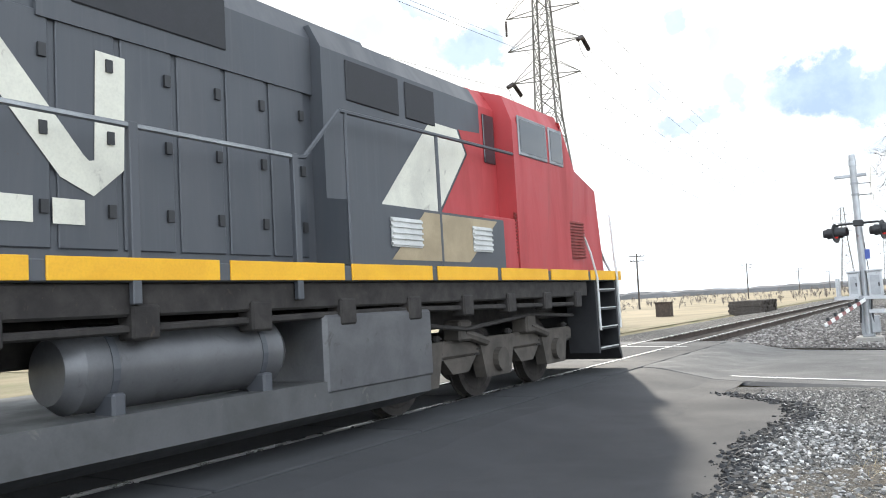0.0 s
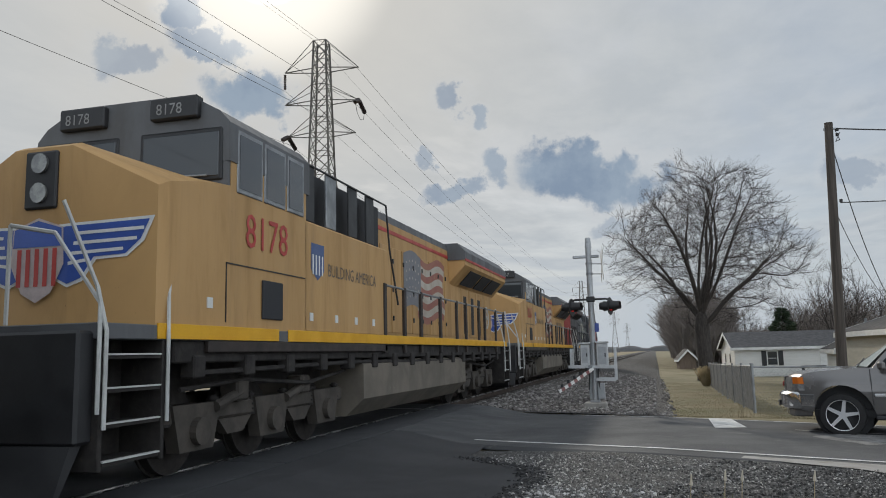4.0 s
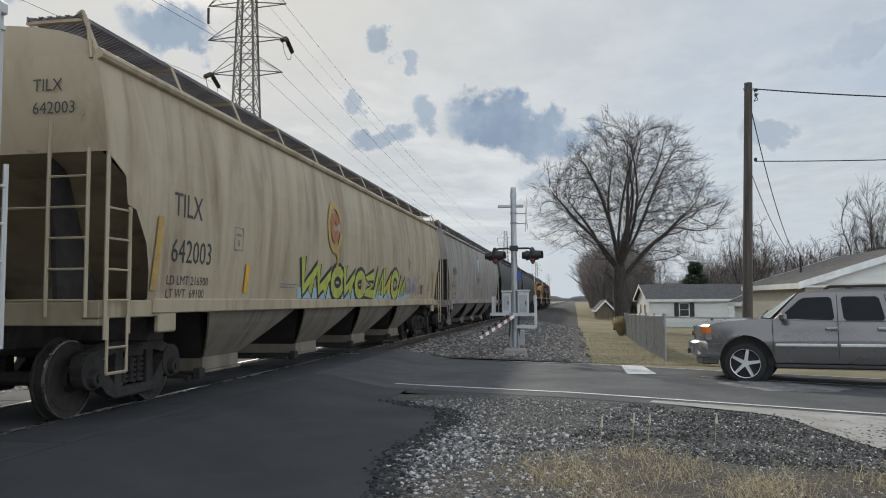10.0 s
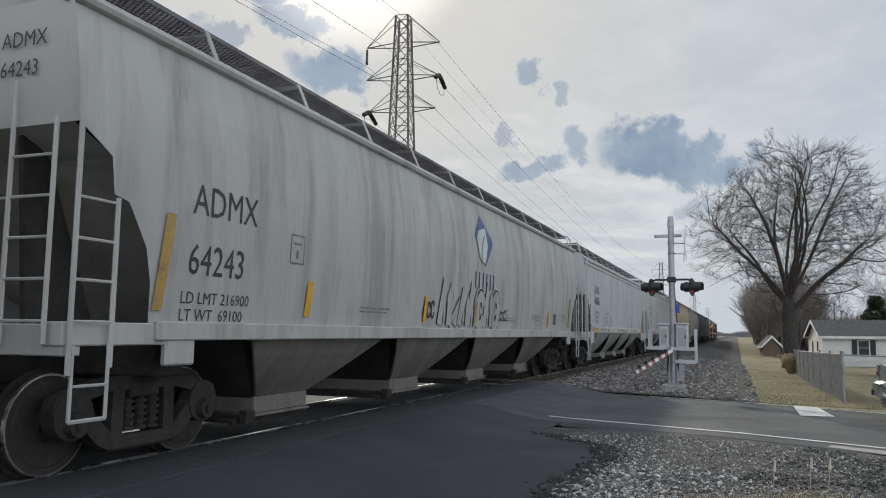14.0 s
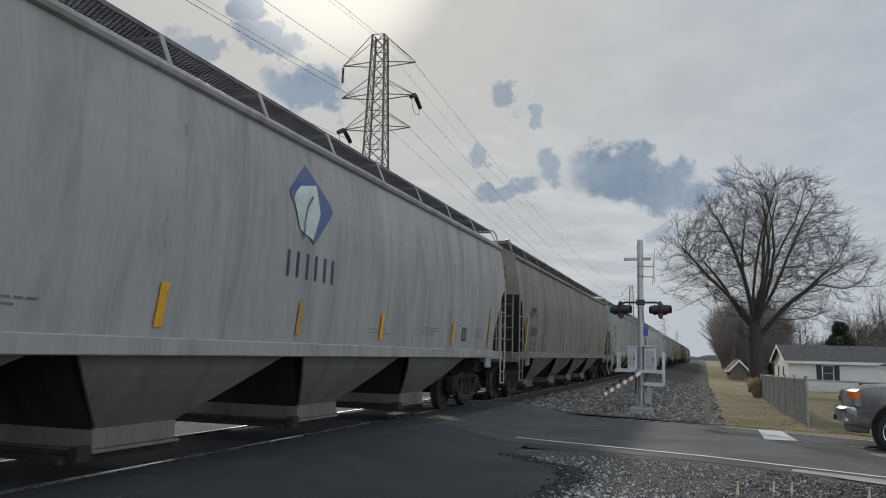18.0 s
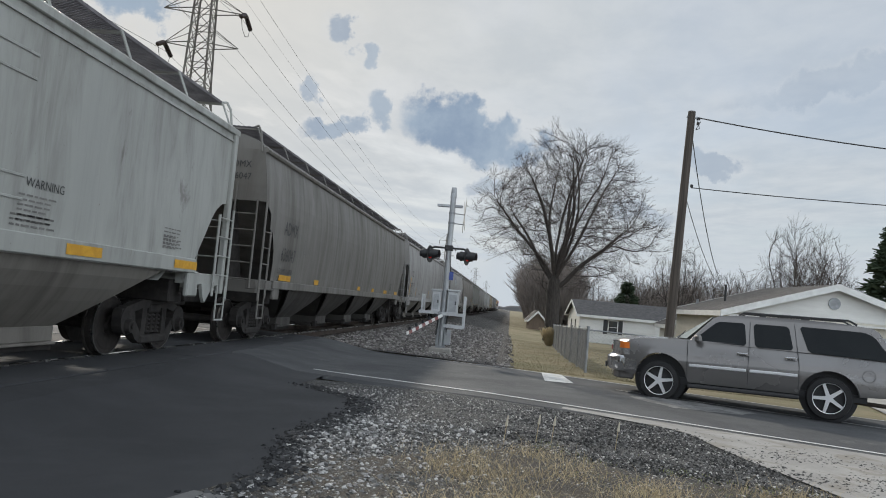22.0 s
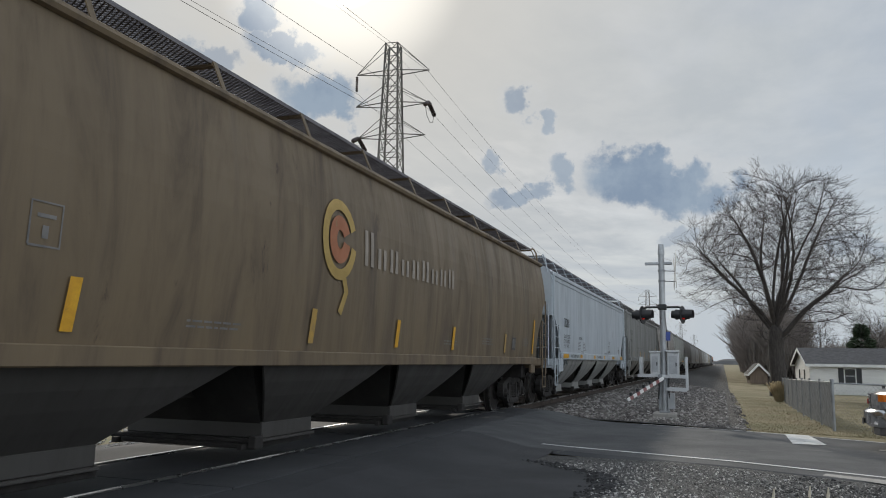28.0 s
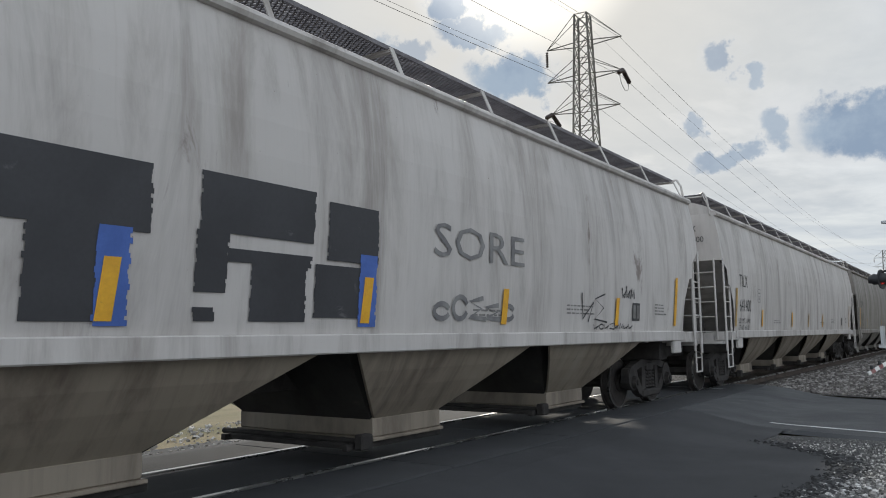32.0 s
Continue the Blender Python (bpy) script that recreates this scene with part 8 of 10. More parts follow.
def underframe(loco, deck_mat, stripe_mat, stripe_y, tank_kind):
    bm = bmesh.new()
    box(bm, -1.52, 1.52, -10.9, 10.9, 1.62, 1.78, 0.01)
    part("deck", bm, deck_mat, loco)
    bm = bmesh.new()
    for sx in (-1, 1):
        box(bm, sx * 1.2, sx * 1.46, -9.6, 9.6, 1.36, 1.62, 0.02)
        for i in range(16):
            y = -9 + i * 1.2
            box(bm, sx * 1.3, sx * 1.5, y, y + 0.25, 1.18, 1.45, 0.02)
        rail(bm, [(sx * 1.42, -9, 1.3), (sx * 1.42, -4, 1.22), (sx * 1.42, 4, 1.3), (sx * 1.42, 9, 1.24)], 0.035, 6)
    box(bm, -0.6, 0.6, -10.8, 10.8, 1.0, 1.62, 0.02)
    part("underframe", bm, STEEL, loco)
    for y0, y1 in stripe_y:
        bm = bmesh.new()
        box(bm, 1.515, 1.535, y0, y1, 1.63, 1.80, 0.004)
        part("sill_stripe", bm, stripe_mat, loco)
        bm = bmesh.new()
        box(bm, -1.535, -1.515, y0, y1, 1.63, 1.80, 0.004)
        part("sill_stripe", bm, stripe_mat, loco)
    for sy in (-1, 1):
        bm = bmesh.new()
        box(bm, -1.45, 1.45, sy * 10.86, sy * 11.1, 0.62, 1.70, 0.03)
        part("pilot", bm, BLACK, loco)
        bm = bmesh.new()
        prism(bm, [(sy * 11.1, 0.62), (sy * 11.3, 0.16), (sy * 11.24, 0.14), (sy * 10.95, 0.62)], -1.4, 1.4)
        part("plough", bm, BLACK, loco)
        sub("coupler", "coupler", coupler, STEEL, loco, at=pose(0, sy * 11.05, 0, 0, 0, 0 if sy > 0 else 180))
        for sx in (-1, 1):
            steps(loco, sy * 10.35, sx, STEEL if tank_kind == "plain" else BLACK)
        loco_truck(loco, sy * 6.75)


def up_loco(number, m=None):
    lo = thing("yellow_locomotive", "armour yellow diesel freight locomotive with grey roof", "locomotive", group="locomotives of the train")
    underframe(lo, UPGREY, BRIGHT, [(-10.4, 6.9), (7.2, 10.0)], "plain")
    bm = bmesh.new()
    prism(bm, [(-1.46, 0.62), (-1.46, 1.24), (-1.34, 1.32), (1.34, 1.32), (1.46, 1.24), (1.46, 0.62), (1.1, 0.30), (-1.1, 0.30)], -4.3, 3.7, 1)
    part("fuel_tank", bm, TANK, lo, "dusty brown-grey fuel tank")
    # skirt of the flush body behind the cab
    bm = bmesh.new()
    box(bm, -1.5, 1.5, 2.4, 6.3, 1.78, 3.42, 0.03)
    aux = part("auxiliary_cabinet", bm, UPY, lo)
    bm = bmesh.new()
    box(bm, 1.46, 1.53, 2.5, 9.0, 1.48, 1.62, 0.01)
    box(bm, -1.53, -1.46, 2.5, 9.0, 1.48, 1.62, 0.01)
    part("skirt", bm, POST, lo)
    bm = bmesh.new()
    prism(bm, [(-1.16, 3.42), (1.16, 3.42), (1.16, 4.1), (0.8, 4.38), (-0.8, 4.38), (-1.16, 4.1)], 2.4, 6.3, 1)
    part("upper_cabinet", bm, UPGREY, lo)
    # recessed equipment bay with pale marker boards and rail above the walkway
    bm = bmesh.new()
    box(bm, 1.16, 1.2, 2.7, 6.4, 3.56, 4.2)
    part("blower_recess", bm, SCREEN, lo)
    for y in (3.0, 3.9, 4.9, 5.8):
        bm = bmesh.new()
        box(bm, 1.30, 1.34, y, y + 0.38, 3.56, 4.15, 0.01)
        part("cab_side_panel", bm, GALV if y == 4.9 else BLACK, lo)
    bm = bmesh.new()
    rail(bm, [(1.45, 6.3, 3.6), (1.45, 6.3, 4.05), (1.45, 2.8, 4.05), (1.45, 2.6, 3.6), (1.52, 2.2, 2.4)], 0.02, 6)
    part("roof_rail", bm, BLACK, lo)
    bm = bmesh.new()
    box(bm, 1.495, 1.512, 3.0, 6.2, 2.35, 2.38)
    box(bm, 1.495, 1.512, 3.0, 3.03, 1.85, 2.38)
    part("panel_seam", bm, BLACK, aux)
    # long hood
    bm = bmesh.new()
    prism(bm, [(-1.0, 1.78), (1.0, 1.78), (1.0, 4.2), (-1.0, 4.2)], -10.3, 2.4, 1)
    part("long_hood", bm, UPY, lo)
    bm = bmesh.new()
    prism(bm, [(-1.0, 4.2), (1.0, 4.2), (0.98, 4.36), (0.6, 4.5), (-0.6, 4.5), (-0.98, 4.36)], -10.3, 2.4, 1)
    part("hood_roof", bm, UPGREY, lo)
    bm = bmesh.new()
    box(bm, 1.0, 1.012, -4.36, 2.4, 3.98, 4.06)
    part("red_stripe", bm, REDLINE, lo)
    hood_doors(lo, 1.0, -4.6, 2.3, 1.9, 3.7, 9, UPY)
    # radiator wings
    wing = [(-1.0, 3.30), (-1.52, 3.80), (-1.52, 4.16), (-1.30, 4.36), (1.30, 4.36), (1.52, 4.16), (1.52, 3.80), (1.0, 3.25)]
    bm = bmesh.new()
    prism(bm, wing, -10.62, -4.36, 1)
    w = part("radiator_wing", bm, UPY, lo, "flared radiator section")
    bm = bmesh.new()
    prism(bm, [(-1.535, 4.17), (-1.31, 4.40), (1.31, 4.40), (1.535, 4.17), (1.535, 3.95), (1.50, 3.94), (-1.50, 3.94), (-1.535, 3.95)], -10.64, -4.34, 1)
    part("wing_roof", bm, UPGREY, w)
    bm = bmesh.new()
    box(bm, 1.52, 1.542, -10.6, -4.36, 3.92, 3.98)
    part("wing_stripe", bm, REDLINE, w)
    for y, y_ in ((-9.95, -8.45), (-8.25, -7.05), (-6.8, -5.3)):
        bm = bmesh.new()
        prism(bm, [(1.10, 3.37), (1.46, 3.72), (1.48, 3.70), (1.12, 3.35)], y, y_, 1)
        part("wing_screen", bm, SCREEN, w)
    for y in (-8.43, -7.46, -6.45):
        bm = bmesh.new()
        box(bm, 0.99, 1.018, y - 0.12, y + 0.60, 1.90, 3.28, 0.012)
        part("grille_frame", bm, UPY, lo)
        bm = bmesh.new()
        box(bm, 0.99, 1.03, y, y + 0.36, 1.98, 3.08, 0.01)
        part("dark_grille", bm, SCREEN, lo)
    for x in (1.5, -1.5):
        handrail_run(lo, x, (-10.1, -8.65, -6.9, -6.03, -4.36, -3.28, -1.6, 0.09, 1.32, 2.6), POST, 2.74, 0.07)
    # cab
    bm = bmesh.new()
    prism(bm, [(-1.5, 1.78), (1.5, 1.78), (1.5, 3.95), (1.42, 4.2), (-1.42, 4.2), (-1.5, 3.95)], 6.25, 8.5, 1)
    cab = part("cab", bm, UPY, lo)
    bm = bmesh.new()
    prism(bm, [(-1.515, 3.80), (1.515, 3.80), (1.515, 4.28), (1.36, 4.44), (0.9, 4.68), (-0.9, 4.68), (-1.36, 4.44), (-1.515, 4.28)], 6.15, 8.56, 1)
    part("cab_roof", bm, UPGREY, cab)
    for y0, y1 in ((6.36, 6.92), (6.98, 7.62), (7.68, 8.36)):
        bm = bmesh.new()
        box(bm, 1.49, 1.518, y0, y1, 3.44, 4.24, 0.01)
        part("window_frame", bm, GALV, cab)
        bm = bmesh.new()
        box(bm, 1.515, 1.524, y0 + 0.05, y1 - 0.05, 3.50, 4.18)
        part("window_pane", bm, DARKGLASS, cab, "dark cab side window")
    # windscreens
    bm = bmesh.new()
    box(bm, -1.49, 1.49, 8.49, 8.555, 3.50, 3.798)
    part("front_plate", bm, UPGREY, cab)
    for x0, x1 in ((0.22, 1.36), (-1.36, -0.22)):
        bm = bmesh.new()
        box(bm, x0 - 0.05, x1 + 0.05, 8.545, 8.578, 3.57, 4.23, 0.02)
        part("screen_frame", bm, BLACK, cab)
        bm = bmesh.new()
        box(bm, x0, x1, 8.56, 8.588, 3.62, 4.18, 0.01)
        part("windscreen", bm, DARKGLASS, cab)
        bm = bmesh.new()
        bar(bm, (x0 + 0.15, 8.61, 3.63), (x1 - 0.25, 8.61, 3.66), 0.012, 6)
        part("wiper", bm, GALV, cab)
    for x in (0.72, -0.72):
        bm = bmesh.new()
        box(bm, x - 0.36, x + 0.36, 8.5, 8.66, 4.37, 4.65, 0.02)
        part("number_board", bm, BLACK, cab, "black number board with pale figures")
        me = text_mesh(number, 0.2, True)
        for v in me.vertices:
            v.co = (x + 0.26 - v.co.x, 8.666, 4.43 + v.co.y)
        put("board_number", me, mat("dim figures", (0.30, 0.30, 0.29), rough=0.6), cab)
    # nose: wide, with a sloping top and a blunt front
    bm = bmesh.new()
    rows = []
    for y, zs, zc, w in ((8.5, 3.50, 3.66, 1.5), (9.15, 3.42, 3.72, 1.5), (9.80, 3.30, 3.78, 1.5), (9.93, 3.24, 3.72, 1.44)):
        bulge = 0.14 if y > 9.5 else 0.0
        rows.append([bm.verts.new(p) for p in ((-w, y, 1.62), (-w, y, zs), (-0.4, y + bulge, zc), (0.4, y + bulge, zc), (w, y, zs), (w, y, 1.62), (0.4, y + bulge, 1.62), (-0.4, y + bulge, 1.62))])
    for a, b in zip(rows, rows[1:]):
        for i in range(8):
            j = (i + 1) % 8
            bm.faces.new((a[i], a[j], b[j], b[i]))
    for r in (rows[0], rows[-1]):
        bm.faces.new((r[0], r[1], r[2], r[7])), bm.faces.new((r[7], r[2], r[3], r[6])), bm.faces.new((r[6], r[3], r[4], r[5]))
    bmesh.ops.recalc_face_normals(bm, faces=bm.faces[:])
    nose = part("nose", bm, UPY, lo)
    bm = bmesh.new()
    box(bm, -0.22, 0.22, 10.02, 10.11, 3.05, 3.68, 0.02)
    part("headlight_housing", bm, BLACK, nose)
    for z in (3.54, 3.22):
        bm = bmesh.new()
        disc(bm, (0, 10.12, z), 0.11, 0.04, "Y", 16)
        part("headlight", bm, HEAD, nose, "round glass headlight")
    # winged shield on the nose
    wingc = mat("wing blue paint", (0.05, 0.11, 0.42), rough=0.4, scale=2)
    shield = mat("shield white and red", (0.6, 0.5, 0.48), rough=0.5, scale=6)
    def front(x):
        """How far forward the blunt front stands."""
        return 10.07 - (0.14 * (abs(x) - 0.4) / 1.04 if abs(x) > 0.4 else 0.0)
    for sx in (-1, 1):
        for pts, m_, off, nm in (([(0.10, 2.86), (1.42, 2.92), (1.30, 2.66), (1.10, 2.50), (0.74, 2.48), (0.58, 2.26), (0.40, 2.20), (0.10, 2.34)], WHITE, 0.012, "wing_edge"),
                                 ([(0.10, 2.83), (1.36, 2.885), (1.26, 2.68), (1.08, 2.53), (0.71, 2.51), (0.56, 2.29), (0.40, 2.235), (0.10, 2.37)], wingc, 0.018, "nose_wing")):
            for lo_, hi_ in ((0.0, 0.4), (0.4, 1.5)):
                bm = bmesh.new()
                f = [bm.verts.new((sx * x, 0, z)) for x, z in pts]
                bm.faces.new(f)
                bmesh.ops.bisect_plane(bm, geom=bm.verts[:] + bm.edges[:] + bm.faces[:], plane_co=(sx * 0.4, 0, 0), plane_no=(sx, 0, 0), clear_inner=lo_ > 0, clear_outer=lo_ == 0)
                for v in bm.verts:
                    v.co.y = front(v.co.x) + off
                part(nm, bm, m_, nose, "blue painted wing" if nm == "nose_wing" else "")
        for k in range(4):
            bm = bmesh.new()
            z, x1 = 2.80 - 0.105 * k, (1.30, 1.22, 1.06, 0.62)[k]
            f = [bm.verts.new((sx * x, front(x) + 0.024, zz)) for x, zz in ((0.5 - 0.03 * k, z - 0.02), (x1, z + 0.01), (x1, z - 0.025), (0.5 - 0.03 * k, z - 0.055))]
            bm.faces.new(f)
            part("wing_stripe", bm, WHITE, nose)
    bm = bmesh.new()
    f = [bm.verts.new((x, 10.10, z)) for x, z in ((-0.34, 2.84), (0, 2.95), (0.34, 2.84), (0.36, 2.45), (0.2, 2.15), (0, 2.05), (-0.2, 2.15), (-0.36, 2.45))]
    bm.faces.new(f)
    part("nose_shield", bm, shield, nose)
    bm = bmesh.new()
    f = [bm.verts.new((x, 10.106, z)) for x, z in ((-0.32, 2.83), (0, 2.92), (0.32, 2.83), (0.33, 2.64), (-0.33, 2.64))]
    bm.faces.new(f)
    part("shield_top", bm, wingc, nose)
    for k in range(5):
        bm = bmesh.new()
        x = -0.24 + 0.12 * k
        f = [bm.verts.new((x + dx, 10.106, z)) for dx, z in ((-0.03, 2.22), (0.03, 2.22), (0.03, 2.62), (-0.03, 2.62))]
        bm.faces.new(f)
        part("shield_stripe", bm, REDLINE, nose)
    # front platform rails
    for sx in (-1, 1):
        bm = bmesh.new()
        rail(bm, [(sx * 1.52, 10.9, 0.9), (sx * 1.52, 10.9, 1.95), (sx * 1.0, 10.95, 2.62), (sx * 0.45, 10.95, 2.72), (sx * 0.45, 10.95, 1.78)], 0.022, 6)
        part("platform_rail", bm, HANDRAIL, lo)
    # lettering and emblems on the side that faces the road (the loco runs nose last)
    def face(me, y, z, material, name, label="", x=1.506, squeeze=1.0):
        for v in me.vertices:
            v.co = (-x, y - v.co.x * squeeze, z + v.co.y)
        put(name, me, material, lo, label)
    face(text_mesh(number, 0.62, True), 8.14, 2.80, REDLINE, "cab_number", f"red figures {number}", x=1.512, squeeze=1.02)
    return lo, face


def up_side(lo, face):
    """What the road side shows: shield, slogan, dark grille door and the waving flag."""
    sh = poly_mesh([[(0, 0.55), (0.0, 0.15), (0.25, 0), (0.5, 0.15), (0.5, 0.55)]])
    face(sh, 6.07, 2.56, BLUE, "side_shield")
    face(poly_mesh([r for k in range(4) for r in rect(0.04 + k * 0.12, 0.08, 0.05, 0.3, 1)]), 6.07, 2.56, WHITE, "shield_bars", x=1.510)
    face(text_mesh("BUILDING AMERICA", 0.28, True), 5.42, 2.66, mat("grey slogan paint", (0.16, 0.13, 0.10), rough=0.6), "slogan", "grey lettered slogan", squeeze=0.92)
    bm = bmesh.new()
    box(bm, -1.53, -1.5, 7.07, 7.67, 1.92, 2.42, 0.01)
    part("side_grille", bm, SCREEN, lo)
    for y, z in ((8.9, 2.0), (6.0, 1.95), (5.0, 1.95), (4.1, 1.95), (3.2, 1.95)):
        bm = bmesh.new()
        box(bm, -1.512, -1.5, y, y + 0.12, z, z + 0.12)
        part("marker", bm, WHITE, lo)
    bm = bmesh.new()
    box(bm, -1.512, -1.5, 6.3, 8.6, 2.545, 2.56)
    box(bm, -1.512, -1.5, 8.585, 8.6, 1.85, 2.56)
    part("door_seam", bm, BLACK, lo)
    for y0, y1 in ((6.36, 6.92), (6.98, 7.62), (7.68, 8.36)):
        bm = bmesh.new()
        box(bm, -1.518, -1.49, y0, y1, 3.44, 4.24, 0.01)
        f = part("window_frame", bm, GALV, lo)
        bm = bmesh.new()
        box(bm, -1.524, -1.515, y0 + 0.05, y1 - 0.05, 3.50, 4.18)
        part("window_pane", bm, DARKGLASS, f, "dark cab side window")
    bm = bmesh.new()
    box(bm, -1.2, -1.16, 2.1, 6.2, 3.44, 4.3)
    part("blower_recess", bm, SCREEN, lo)
    for y in (3.0, 3.9, 4.9, 5.8):
        bm = bmesh.new()
        box(bm, -1.44, -1.40, y, y + 0.42, 3.44, 4.3, 0.01)
        part("cab_side_panel", bm, GALV if y == 4.9 else BLACK, lo)
    bm = bmesh.new()
    rail(bm, [(-1.45, 6.2, 3.45), (-1.45, 6.2, 4.3), (-1.45, 2.3, 4.3), (-1.45, 2.1, 3.45), (-1.52, 1.8, 2.4)], 0.02, 6)
    part("roof_rail", bm, BLACK, lo)
    hood_doors_neg(lo)
    for y, y_ in ((-9.95, -8.45), (-8.25, -7.05), (-6.8, -5.3)):
        bm = bmesh.new()
        prism(bm, [(-1.10, 3.37), (-1.46, 3.72), (-1.48, 3.70), (-1.12, 3.35)], y, y_, 1)
        part("wing_screen", bm, SCREEN, lo)
    for y in (-8.43, -7.46, -6.45):
        bm = bmesh.new()
        box(bm, -1.018, -0.99, y - 0.12, y + 0.60, 1.90, 3.28, 0.012)
        part("grille_frame", bm, UPY, lo)
        bm = bmesh.new()
        box(bm, -1.03, -0.99, y, y + 0.36, 1.98, 3.08, 0.01)
        part("dark_grille", bm, SCREEN, lo)
    bm = bmesh.new()
    box(bm, -1.012, -1.0, -4.36, 2.4, 3.98, 4.06)
    part("red_stripe", bm, REDLINE, lo)
    bm = bmesh.new()
    box(bm, -1.542, -1.52, -10.6, -4.36, 3.92, 3.98)
    part("wing_stripe", bm, REDLINE, lo)
    # flag: wavy red and white bands and a dark blue corner with pale dots
    def wavy(u0, u1, v, h, n=16):
        out = []
        for i in range(n):
            a, b = u0 + (u1 - u0) * i / n, u0 + (u1 - u0) * (i + 1) / n
            wa, wb = 0.10 * math.sin(a * 2.6), 0.10 * math.sin(b * 2.6)
            out.append([(a, v + wa), (b, v + wb), (b, v + wb + h), (a, v + wa + h)])
        return out
    fred = mat("faded flag red", (0.30, 0.10, 0.08), (0.36, 0.17, 0.12), 0.6, scale=2, dirt=(0.40, 0.26, 0.14), dirt_at=0.6)
    fwhite = mat("faded flag white", (0.52, 0.48, 0.42), (0.44, 0.38, 0.30), 0.6, scale=2)
    fblue = mat("faded flag blue", (0.17, 0.175, 0.20), (0.24, 0.235, 0.24), 0.6, scale=2)
    for k in range(9):
        face(poly_mesh(wavy(1.15 if k > 1 else 1.0, 3.5 + 0.1 * math.sin(k), 0.165 * k, 0.165)), -0.2, 2.24, fred if k % 2 == 0 else fwhite, "flag_band", x=1.03)
    face(poly_mesh(wavy(-0.1, 1.3, 0.22, 1.24, 8)), -0.2, 2.24, fblue, "flag_corner", x=1.034)
    dots = [r for i in range(5) for j in range(5) for r in rect(0.1 + i * 0.24, 0.40 + 0.2 * j + 0.1 * math.sin((0.1 + i * 0.24) * 2.6), 0.05, 0.05, 1)]
    face(poly_mesh(dots), -0.2, 2.24, fwhite, "flag_stars", x=1.038)
    # hand brake wheel and closed panels at the hood's far end
    bm = bmesh.new()
    ring = arc(0, 0, 0.34, 0.34, 0, 360, 24)
    rail(bm, [(-1.12, -8.95 + u, 2.55 + v) for u, v in ring], 0.02, 6)
    for a in (0, 60, 120):
        c_, s_ = math.cos(radians(a)) * 0.33, math.sin(radians(a)) * 0.33
        bar(bm, (-1.1, -8.95 - c_, 2.55 - s_), (-1.1, -8.95 + c_, 2.55 + s_), 0.015, 6)
    disc(bm, (-1.08, -8.95, 2.55), 0.07, 0.14, "X", 12)
    part("brake_wheel", bm, HANDRAIL, lo, "pale spoked hand brake wheel")
    for y0 in (-9.9, -9.25):
        bm = bmesh.new()
        box(bm, -1.018, -0.995, y0, y0 + 0.62, 1.9, 3.15, 0.01)
        part("end_panel", bm, UPY, lo)


def hood_doors_neg(lo):
    for i in range(9):
        w = 6.9 / 9
        bm = bmesh.new()
        box(bm, -1.022, -0.995, -4.6 + i * w + 0.03, -4.6 + (i + 1) * w - 0.03, 1.9, 3.7, 0.008)
        d = part("hood_door", bm, UPY, lo)
        for z in (2.2, 2.8, 3.4):
            bm = bmesh.new()
            box(bm, -1.05, -1.02, -4.6 + (i + 1) * w - 0.12, -4.6 + (i + 1) * w - 0.06, z - 0.05, z + 0.05)
            part("latch", bm, BLACK, d)


